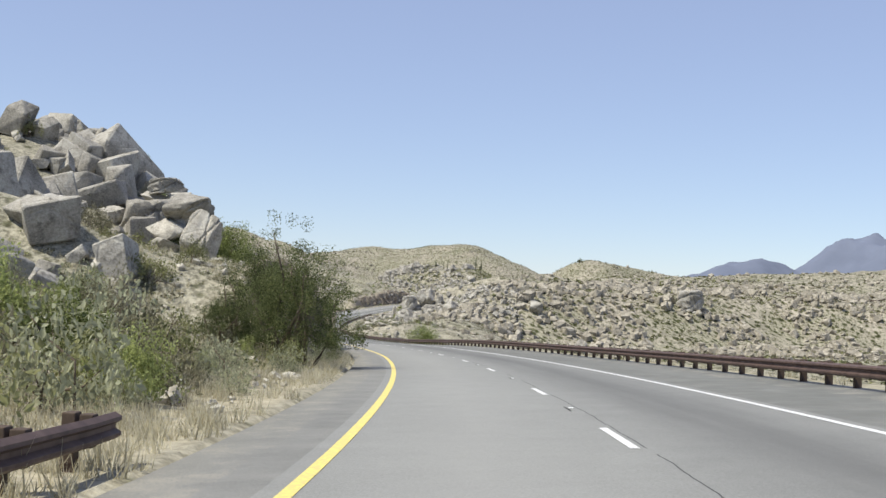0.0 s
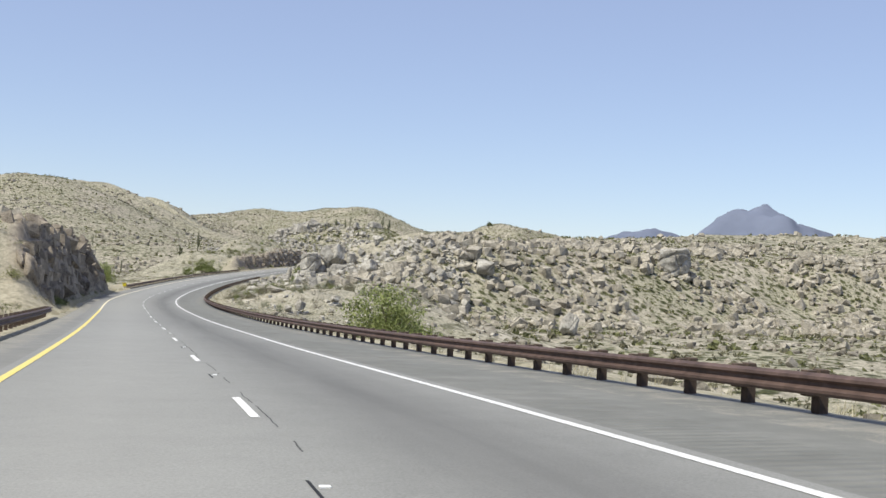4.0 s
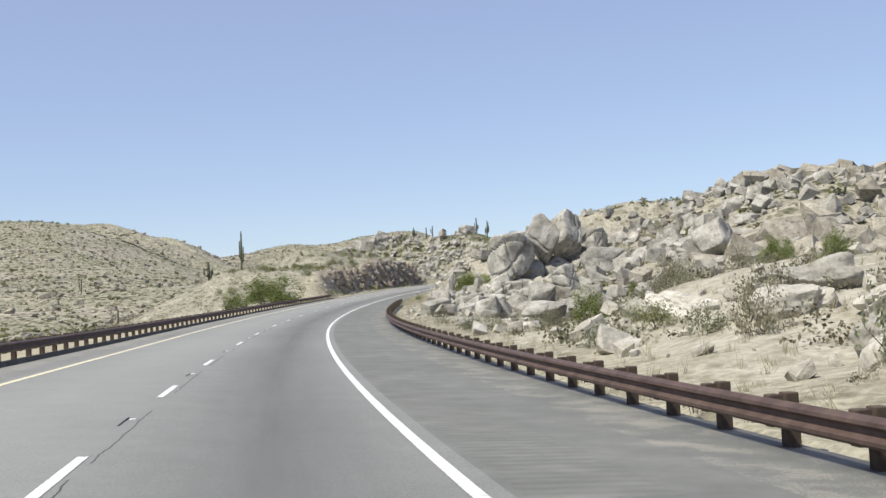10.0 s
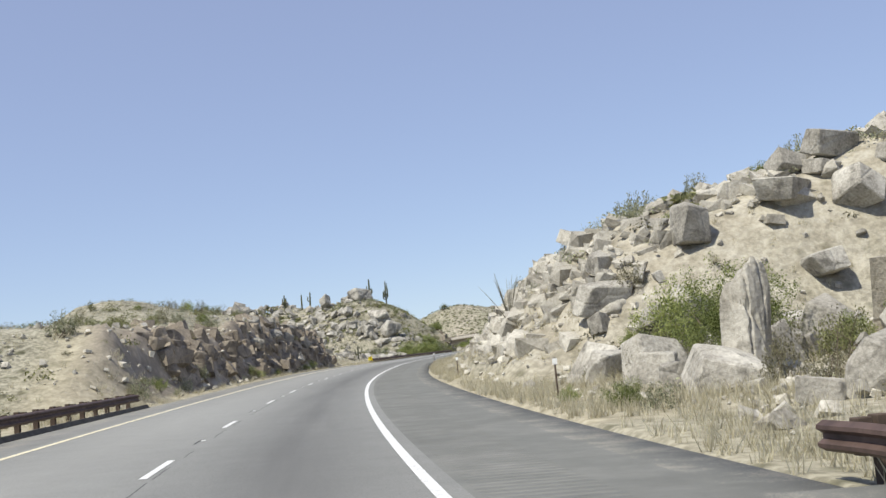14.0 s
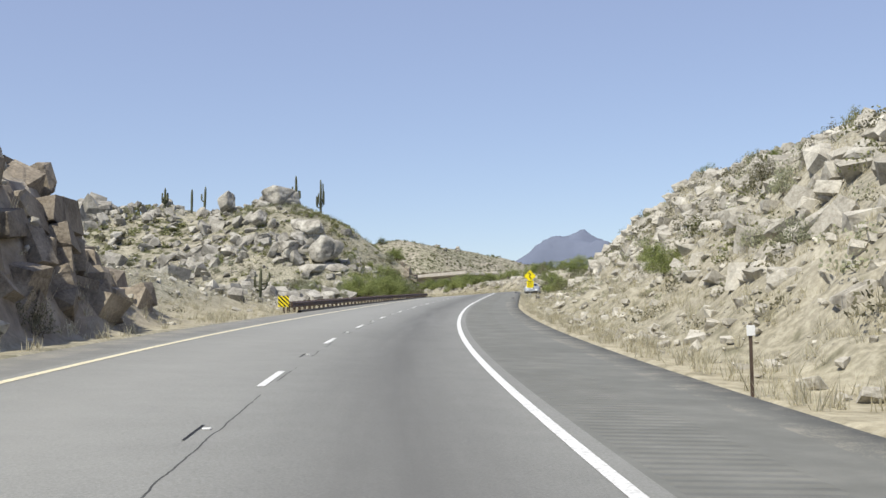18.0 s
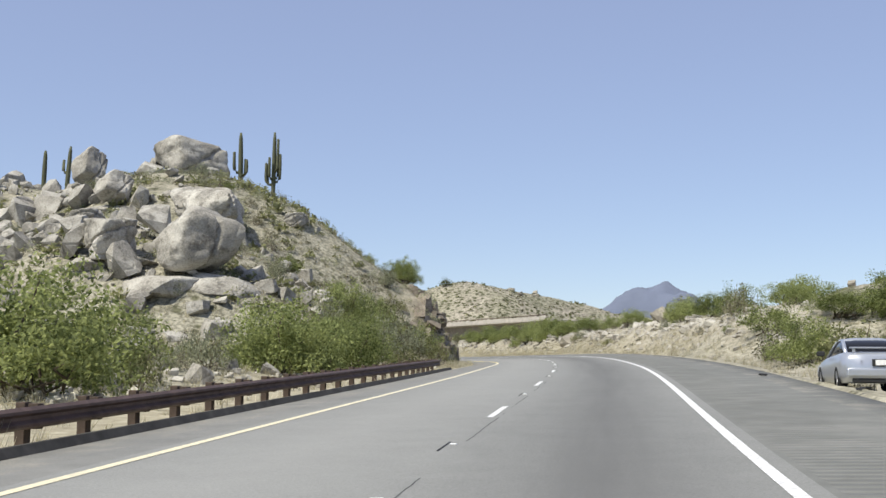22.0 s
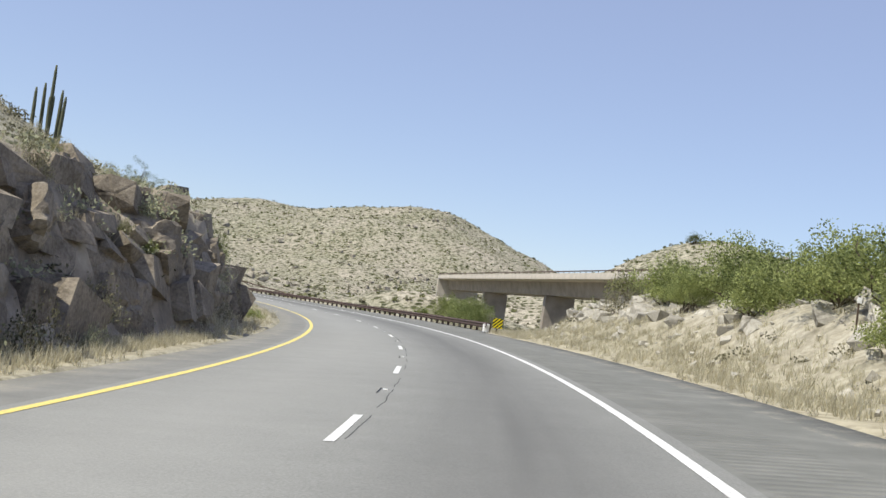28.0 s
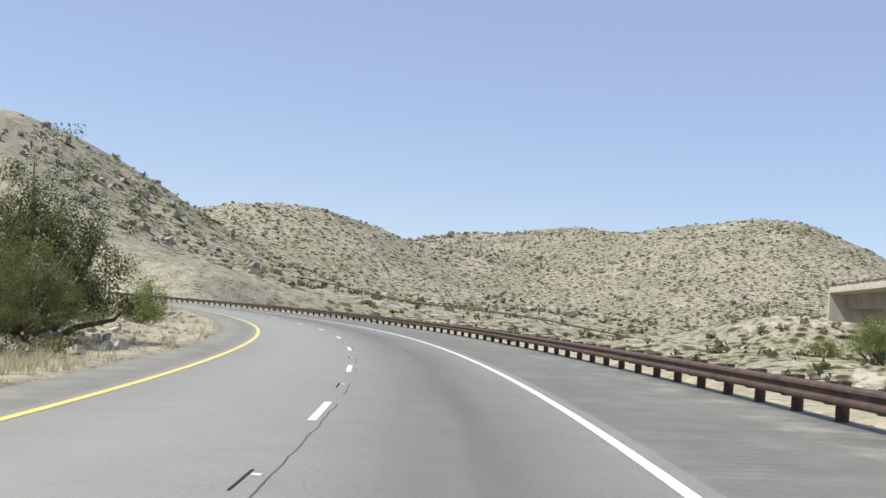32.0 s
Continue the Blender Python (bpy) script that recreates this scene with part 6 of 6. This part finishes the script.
def delineator(s, d):
    x, y, _ = (float(v) for v in on_road(s, d))
    post = new("delineator_post")
    post.matrix_basis = pose(x, y, float(height(x, y)[0]), 0, 0, heading(s))
    bm = bmesh.new()
    box(bm, (0.05, 0.03, 1.30), (0, 0, 0.42), 0, 0.005)
    part("post", bm_mesh("delineator_stake", bm, POST), post)
    bm = bmesh.new()
    box(bm, (0.13, 0.012, 0.16), (0, -0.025, 0.96), 0, 0.005)
    part("reflector", bm_mesh("delineator_reflector", bm, REFLECTOR), post, "white reflector plate")
    tagged(post, "thin roadside delineator post with a white reflector", "delineator", "delineators")


for s, d in ((434, 8.6), (463, 8.3), (534.7, 7.3), (607, 8.6), (800, 12.0), (788, 11.6)):
    delineator(s, d)


def road_studs():
    """Raised pavement markers in worn dark pockets, half way between the dashes."""
    bm = bmesh.new()
    box(bm, (0.09, 0.07, 0.016), (0.03, 0, 0.008), 0, 0.004)
    stud = bm_mesh("road_stud", bm, REFLECTOR)
    for k, at in enumerate(DASHES[:-1]):
        mid = (at + DASHES[k + 1]) / 2
        if mid < 0 or mid > 1000:
            continue
        x, y, z = (float(v) for v in on_road(mid, 0.0))
        ob = new("road_stud", stud)
        ob.matrix_basis = pose(x, y, z, 0, 0, heading(mid))
        tagged(ob, "small white raised pavement marker on the lane line", "road stud", "road studs")
        part("pocket", ribbon("stud_pocket", mid - 0.85, mid + 0.35, -0.075, -0.045, 0.005, TAR, 0.5), road, "dark groove in the asphalt")


TAR = plain("tar", (0.02, 0.02, 0.02), 0.7)
road_studs()


# ---- rails of the other carriageway ----
def far_rail(points, label):
    """A rail seen from afar: beam and posts down to the ground."""
    rail = new("guard_rail")
    rail.location = (*points[0], 0)
    base = Vector(rail.location)
    pts = np.array(points, float)
    run = np.concatenate([[0], np.cumsum(np.linalg.norm(np.diff(pts, axis=0), axis=1))])
    k = np.arange(0, run[-1], 3.8)
    xyz = [np.interp(k, run, pts[:, i]) for i in range(2)]
    ground = height(xyz[0], xyz[1])
    xyz.append(np.convolve(np.pad(ground, 3, mode="edge"), np.ones(7) / 7, mode="valid") + 0.75)
    bm = bmesh.new()
    tube(bm, [Vector(p) - base for p in zip(*xyz)], [0.17] * len(k), 6)
    part("beam", bm_mesh("far_rail_beam", bm, RUST), rail)
    for x, y, z, low in zip(*xyz, ground):
        tall = max(0.6, z - low + 0.3)
        part("post", RAIL_POST, rail, "", Matrix.Translation(Vector((x, y, z - tall / 2 - 0.05)) - base) @ Matrix.Diagonal((1, 1, tall / 1.15, 1)))
    tagged(rail, label, "guard rail", "guard rails")


far_rail([(-60, 1108), (-1, 1096), (28, 1090), (48, 1074)], "distant brown guard rail of the other carriageway")
far_rail([(146, 460), (194, 483), (240, 500)], "distant brown guard rail on the rocky rise")


# ---- white block at a rail's end ----
bm = bmesh.new()
box(bm, (0.34, 0.5, 0.52), (0, 0, 0.36), 0, 0.03)
for h in (0.0, 0.18):
    box(bm, (0.36, 0.06, 0.03), (0, -0.2, 0.28 + h), 0, 0.008)
x, y, z = (float(v) for v in on_road(840.4, 7.5))
end_block = new("rail_end_block", bm_mesh("rail_end_block", bm, REFLECTOR))
end_block.matrix_basis = pose(x, y, z - 0.1, 0, 0, heading(840.4))
tagged(end_block, "white painted end block of the guard rail", "rail end")


# ---- torn rubber on the shoulder ----
def tyre_scrap(s, d, size, turn):
    """A curled strip of tread."""
    x, y, _ = (float(v) for v in on_road(s, d))
    bm = bmesh.new()
    rows = []
    for k in range(9):
        a = k / 8 * 2.2 - 1.1
        c = (math.sin(a) * size, 0.05 * math.sin(k * 2.1), (math.cos(a) - math.cos(1.1)) * size * 0.55 + 0.012)
        rows.append([bm.verts.new((c[0], c[1] + w * (1 + 0.25 * math.sin(k * 1.7)), c[2] + e)) for w, e in ((-0.07, 0), (0.07, 0.01), (0.07, 0.026), (-0.07, 0.018))])
    for r0, r1 in zip(rows, rows[1:]):
        for i in range(4):
            bm.faces.new((r0[i], r0[(i + 1) % 4], r1[(i + 1) % 4], r1[i]))
    bm.faces.new(rows[0][::-1])
    bm.faces.new(rows[-1])
    ob = new("tyre_scrap", bm_mesh("tyre_scrap", bm, TAR))
    ob.matrix_basis = pose(x, y, float(height(x, y)[0] if d > EDGE_R else on_road(s, d)[2]) + 0.005, 0, 0, turn)
    tagged(ob, "curled black scrap of tyre tread on the shoulder", "debris", "tyre scraps")


for s, d, size, turn in ((649.4, 7.5, 0.22, 20), (658.7, 6.6, 0.16, 80), (640.0, 7.4, 0.18, 130), (622.0, 6.6, 0.12, 40)):
    tyre_scrap(s, d, size, turn)


# ---- bridge of the other carriageway ----
def bridge():
    a, b = Vector((98.0, 846.0, 14.6)), Vector((62.0, 1054.0, 16.9))
    run = (b - a)
    flat = Vector((run.x, run.y, 0)).normalized()
    right = Vector((flat.y, -flat.x, 0))
    thing = new("road_bridge")
    thing.location = a

    def prism(name, section, f0, f1, mat, label="", parent=None):
        bm = bmesh.new()
        rings = []
        for f in (f0, f1):
            c = run * f
            rings.append([bm.verts.new(c + right * u + Vector((0, 0, w))) for u, w in section])
        n = len(section)
        for i in range(n):
            bm.faces.new((rings[0][i], rings[0][(i + 1) % n], rings[1][(i + 1) % n], rings[1][i]))
        bm.faces.new(rings[0][::-1])
        bm.faces.new(rings[1])
        bmesh.ops.recalc_face_normals(bm, faces=bm.faces)
        return part(name, bm_mesh("bridge_" + name, bm, mat), thing, label)
    prism("deck", [(0, 0), (11.2, 0), (11.2, -0.32), (9.4, -0.45), (1.8, -0.45), (0, -0.32)], -0.02, 1.0, CONCRETE, "pale concrete deck")
    prism("girder", [(2.5, -0.45), (8.7, -0.45), (8.1, -2.8), (3.1, -2.8)], 0.0, 0.995, SHADE_CONCRETE, "concrete box girder, coloured darker for the shade under the deck")
    for u in (0.0, 10.85):
        prism("parapet", [(u, 0), (u + 0.35, 0), (u + 0.30, 0.62), (u + 0.05, 0.62)], -0.02, 1.0, CONCRETE)
    prism("rail", [(0.06, 0.86), (0.24, 0.86), (0.24, 1.02), (0.06, 1.02)], -0.02, 1.0, RUST, "brown steel rail")
    n = int(run.length / 3.0)
    bm = bmesh.new()
    box(bm, (0.12, 0.12, 0.32), (0, 0, 0))
    post = bm_mesh("bridge_rail_post", bm, POST)
    for k in range(n):
        c = run * (k + 0.5) / n + right * 0.15 + Vector((0, 0, 0.74))
        part("rail_post", post, thing, "", Matrix.Translation(c))
    for f in (0.24, 0.53, 0.78):
        c = a + run * f + right * 5.6
        g = float(height(c.x, c.y)[0]) - 1.0
        top = c.z - 2.85
        bm = bmesh.new()
        box(bm, (5.4, 1.5, top - g), (0, 0, 0), 0, 0.06)
        part("pier", bm_mesh("bridge_pier", bm, SHADE_CONCRETE), thing, "concrete wall pier",
             Matrix.Translation(Vector((c.x, c.y, (top + g) / 2)) - a) @ Matrix.Rotation(math.atan2(right.y, right.x), 4, 'Z'))
    c = a + run * 1.0 + right * 5.6
    g = float(height(c.x, c.y)[0]) - 2.0
    bm = bmesh.new()
    g = c.z - 5.0
    box(bm, (11.0, 1.2, c.z - 0.1 - g), (0, 0.4, 0), 0, 0.05)
    part("abutment", bm_mesh("bridge_abutment", bm, CONCRETE), thing, "concrete end wall", Matrix.Translation(Vector((c.x, c.y, (c.z - 0.1 + g) / 2)) - a) @ Matrix.Rotation(math.atan2(right.y, right.x), 4, 'Z'))
    tagged(thing, "concrete girder road bridge with steel rails over a wash", "bridge")


# darker copy of the concrete: shade under the deck is put into its colour
SHADE_CONCRETE = plain("shaded_concrete", (0.30, 0.265, 0.23), 0.9, 0.0, 0.2, 0.5)
bridge()


# ---- vehicles ----
PAINT_SILVER = plain("silver_car_paint", (0.50, 0.52, 0.56), 0.28, 0.6, 0.03)
PAINT_WHITE = plain("white_car_paint", (0.78, 0.78, 0.78), 0.3, 0.0, 0.03)
PAINT_DARK = plain("dark_car_paint", (0.03, 0.03, 0.035), 0.3, 0.0, 0.1)
GLASS = plain("dark_car_glass", (0.012, 0.013, 0.015), 0.08)
TYRE = plain("tyre_rubber", (0.02, 0.02, 0.02), 0.85)
RIM = plain("alloy_rim", (0.55, 0.55, 0.56), 0.3, 0.8)
LAMP_RED = plain("dark_red_lens", (0.10, 0.008, 0.01), 0.2)
BUMPER = plain("dark_bumper", (0.03, 0.03, 0.03), 0.6)


def loft(rows, mat, name, mirror=True):
    """A skin over cross sections; each row: y, then (half width, z) points from the sill up to the middle."""
    bm = bmesh.new()
    rings = []
    for y, pts in rows:
        full = [(x, z) for x, z in pts] + [(-x, z) for x, z in reversed(pts)]
        rings.append([bm.verts.new((x, y, z)) for x, z in full])
    n = len(rings[0])
    for r0, r1 in zip(rings, rings[1:]):
        for i in range(n - 1):
            bm.faces.new((r0[i], r0[i + 1], r1[i + 1], r1[i]))
        bm.faces.new((r0[n - 1], r0[0], r1[0], r1[n - 1]))
    bm.faces.new(rings[0][::-1])
    bm.faces.new(rings[-1])
    bmesh.ops.remove_doubles(bm, verts=bm.verts, dist=0.001)
    bmesh.ops.recalc_face_normals(bm, faces=bm.faces)
    return bm_mesh(name, bm, mat, True)


def wheel(thing, x, y, r, w):
    bm = bmesh.new()
    k = 28
    prof = [(-w / 2, r * 0.62), (-w / 2, r * 0.92), (-w * 0.36, r), (w * 0.36, r), (w / 2, r * 0.92), (w / 2, r * 0.62)]
    rings = [[bm.verts.new((u, v * math.cos(6.2832 * i / k), v * math.sin(6.2832 * i / k))) for u, v in prof] for i in range(k)]
    for i in range(k):
        a, b = rings[i], rings[(i + 1) % k]
        for j in range(len(prof) - 1):
            bm.faces.new((a[j], a[j + 1], b[j + 1], b[j]))
    tyre = bm_mesh("tyre", bm, TYRE, True)
    wh = part("wheel", tyre, thing, "", pose(x, y, r))
    bm = bmesh.new()
    bmesh.ops.create_cone(bm, cap_ends=True, segments=24, radius1=r * 0.63, radius2=r * 0.60, depth=w * 0.8, matrix=Matrix.Rotation(radians(90), 4, 'Y'))
    hub = bm_mesh("rim", bm, RIM)
    part("rim", hub, wh, "silver alloy rim")
    for q in range(5):
        bm = bmesh.new()
        box(bm, (w * 0.9, r * 0.16, r * 0.5), (0, 0, r * 0.33), 0, 0.01)
        part("spoke", bm_mesh("spoke", bm, RIM), wh, "", pose(0, 0, 0, 72 * q, 0, 0))


def coupe(s, d):
    x, y, z = (float(v) for v in on_road(s, d))
    z = float(height(x, y)[0])
    car = new("parked_car")
    car.matrix_basis = pose(x, y, z - 0.1, 0, 0, heading(s) - 2)
    rows = [(-2.30, [(0.62, 0.36), (0.72, 0.42), (0.76, 0.60), (0.74, 0.78), (0.66, 0.86), (0.40, 0.88)]),
            (-2.18, [(0.80, 0.26), (0.88, 0.40), (0.90, 0.62), (0.87, 0.84), (0.76, 0.94), (0.40, 0.96)]),
            (-1.75, [(0.84, 0.22), (0.91, 0.40), (0.92, 0.64), (0.89, 0.88), (0.76, 0.97), (0.40, 0.99)]),
            (-1.10, [(0.84, 0.22), (0.90, 0.40), (0.91, 0.62), (0.89, 0.86), (0.78, 0.95), (0.40, 0.97)]),
            (0.0, [(0.84, 0.22), (0.89, 0.40), (0.90, 0.60), (0.88, 0.82), (0.78, 0.90), (0.40, 0.92)]),
            (0.95, [(0.84, 0.22), (0.90, 0.40), (0.91, 0.58), (0.88, 0.78), (0.76, 0.88), (0.40, 0.92)]),
            (1.85, [(0.82, 0.24), (0.90, 0.40), (0.90, 0.56), (0.86, 0.68), (0.70, 0.76), (0.38, 0.80)]),
            (2.25, [(0.70, 0.32), (0.80, 0.40), (0.80, 0.52), (0.74, 0.60), (0.60, 0.66), (0.34, 0.68)])]
    part("body", loft(rows, PAINT_SILVER, "coupe_body"), car, "silver painted body")
    roof = [(-1.55, [(0.72, 0.93), (0.70, 0.96), (0.66, 0.98), (0.35, 0.99)]), (-0.95, [(0.74, 0.93), (0.66, 1.18), (0.60, 1.24), (0.33, 1.26)]),
            (-0.45, [(0.75, 0.92), (0.62, 1.28), (0.56, 1.33), (0.30, 1.355)]), (0.15, [(0.75, 0.90), (0.61, 1.27), (0.55, 1.33), (0.30, 1.36)]),
            (0.60, [(0.75, 0.88), (0.66, 1.10), (0.58, 1.15), (0.30, 1.17)]), (1.05, [(0.74, 0.87), (0.70, 0.90), (0.62, 0.92), (0.33, 0.94)])]
    part("cabin_glass", loft(roof, GLASS, "coupe_cabin"), car, "dark tinted windows")
    top = [(-0.72, [(0.63, 1.265), (0.60, 1.285), (0.33, 1.315)]), (-0.40, [(0.64, 1.285), (0.58, 1.34), (0.31, 1.372)]), (0.18, [(0.63, 1.28), (0.57, 1.34), (0.31, 1.372)]), (0.34, [(0.62, 1.245), (0.57, 1.275), (0.31, 1.30)])]
    part("roof", loft(top, PAINT_SILVER, "coupe_roof"), car, "silver roof")
    for sx in (-1, 1):
        bm = bmesh.new()
        tube(bm, [(sx * 0.71, -1.62, 0.95), (sx * 0.655, -0.98, 1.22), (sx * 0.63, -0.62, 1.30)], [0.06, 0.05, 0.04], 6)
        part("roof_pillar", bm_mesh("roof_pillar", bm, PAINT_SILVER, True), car)
        bm = bmesh.new()
        tube(bm, [(sx * 0.75, 1.0, 0.89), (sx * 0.62, 0.28, 1.27)], [0.035, 0.03], 6)
        part("roof_pillar", bm_mesh("front_pillar", bm, PAINT_SILVER, True), car)
        bm = bmesh.new()
        box(bm, (0.20, 0.12, 0.13), (sx * 0.98, 0.62, 0.98), 0, 0.03)
        part("mirror", bm_mesh("door_mirror", bm, BUMPER), car)
        for k in range(3):
            bm = bmesh.new()
            box(bm, (0.085, 0.05, 0.17), (sx * (0.46 + 0.12 * k), -2.275 + 0.02 * k, 0.72), 0, 0.02)
            part("tail_light", bm_mesh("tail_light", bm, LAMP_RED), car, "dark red tail light")
        for yy in (-1.38, 1.32):
            wheel(car, sx * 0.80, yy, 0.325, 0.23)
    bm = bmesh.new()
    box(bm, (1.62, 0.16, 0.22), (0, -2.27, 0.48), 0, 0.05)
    part("bumper", bm_mesh("rear_bumper", bm, PAINT_SILVER), car)
    bm = bmesh.new()
    box(bm, (1.36, 0.10, 0.14), (0, -2.24, 0.30), 0, 0.03)
    part("valance", bm_mesh("rear_valance", bm, BUMPER), car)
    bm = bmesh.new()
    box(bm, (1.40, 0.22, 0.035), (0, -2.08, 1.08), 0, 0.015)
    for sx in (-0.6, 0.6):
        box(bm, (0.05, 0.16, 0.12), (sx, -2.08, 1.02), 0, 0.01)
    part("spoiler", bm_mesh("rear_spoiler", bm, PAINT_SILVER), car)
    bm = bmesh.new()
    box(bm, (0.46, 0.03, 0.17), (0, -2.335, 0.72), 0, 0.01)
    part("plate_holder", bm_mesh("plate_holder", bm, BUMPER), car)
    bm = bmesh.new()
    box(bm, (0.31, 0.012, 0.13), (0, -2.355, 0.72), 0, 0.004)
    part("plate", bm_mesh("plate", bm, REFLECTOR), car)
    tagged(car, "silver two-door coupe parked on the gravel shoulder", "car")


coupe(654.6, 8.6)


def vehicle(name, s, d, paint, long, wide, sill, waist, tall, cab0, cab1, label, bed=False):
    """A car seen from far: body, glasshouse, roof, lights and wheels."""
    x, y, z = (float(v) for v in on_road(s, d))
    car = new(name)
    car.matrix_basis = pose(x, y, z + 0.01, 0, 0, heading(s))
    h, w = long / 2, wide / 2
    rows = [(-h, [(w * 0.86, sill + 0.1), (w * 0.92, sill + 0.25), (w * 0.9, waist - 0.08), (w * 0.6, waist)]),
            (-h + 0.2, [(w * 0.94, sill), (w, sill + 0.2), (w * 0.97, waist - 0.06), (w * 0.6, waist + 0.02)]),
            (h - 0.9, [(w * 0.94, sill), (w, sill + 0.2), (w * 0.96, waist - 0.08), (w * 0.6, waist)]),
            (h - 0.15, [(w * 0.9, sill), (w * 0.96, sill + 0.2), (w * 0.9, waist - 0.22), (w * 0.55, waist - 0.16)]),
            (h, [(w * 0.8, sill + 0.1), (w * 0.86, sill + 0.2), (w * 0.8, waist - 0.3), (w * 0.5, waist - 0.26)])]
    part("body", loft(rows, paint, name + "_body"), car)
    a, b = -h + cab0, -h + cab1
    cab = [(a, [(w * 0.9, waist - 0.04), (w * 0.84, waist + 0.02), (w * 0.5, waist + 0.04)]), (a + 0.35, [(w * 0.9, waist - 0.05), (w * 0.76, tall - 0.06), (w * 0.5, tall - 0.03)]),
           (b - 0.75, [(w * 0.9, waist - 0.05), (w * 0.76, tall - 0.06), (w * 0.5, tall - 0.03)]), (b, [(w * 0.9, waist - 0.06), (w * 0.84, waist), (w * 0.5, waist + 0.02)])]
    part("cabin_glass", loft(cab, GLASS, name + "_cabin"), car, "dark windows")
    roof = [(a + 0.34, [(w * 0.78, tall - 0.07), (w * 0.7, tall - 0.01), (w * 0.4, tall)]), (b - 0.74, [(w * 0.78, tall - 0.07), (w * 0.7, tall - 0.01), (w * 0.4, tall)])]
    part("roof", loft(roof, paint, name + "_roof"), car)
    for sx in (-1, 1):
        bm = bmesh.new()
        box(bm, (0.16, 0.05, 0.3), (sx * w * 0.84, -h + 0.01, waist - 0.28), 0, 0.02)
        part("tail_light", bm_mesh(name + "_light", bm, LAMP_RED), car, "red tail light")
        for yy in (-h + 0.95, h - 0.9):
            wheel(car, sx * (w - 0.12), yy, 0.35 if not bed else 0.39, 0.24)
    bm = bmesh.new()
    box(bm, (wide * 0.92, 0.14, 0.2), (0, -h - 0.02, sill + 0.22), 0, 0.04)
    part("bumper", bm_mesh(name + "_bumper", bm, BUMPER), car)
    tagged(car, label, "car", "traffic ahead")


vehicle("pickup_truck", 1030, -1.8, PAINT_DARK, 5.6, 1.95, 0.45, 1.15, 1.82, 1.9, 4.4, "dark pickup truck on the highway lane", True)
vehicle("sedan_car", 1042, 1.8, PAINT_WHITE, 4.7, 1.8, 0.28, 0.95, 1.45, 0.5, 3.6, "white sedan on the highway lane")
vehicle("suv_car", 1075, 1.8, PAINT_WHITE, 4.9, 1.95, 0.38, 1.1, 1.78, 0.15, 3.6, "white sport utility car driving ahead")
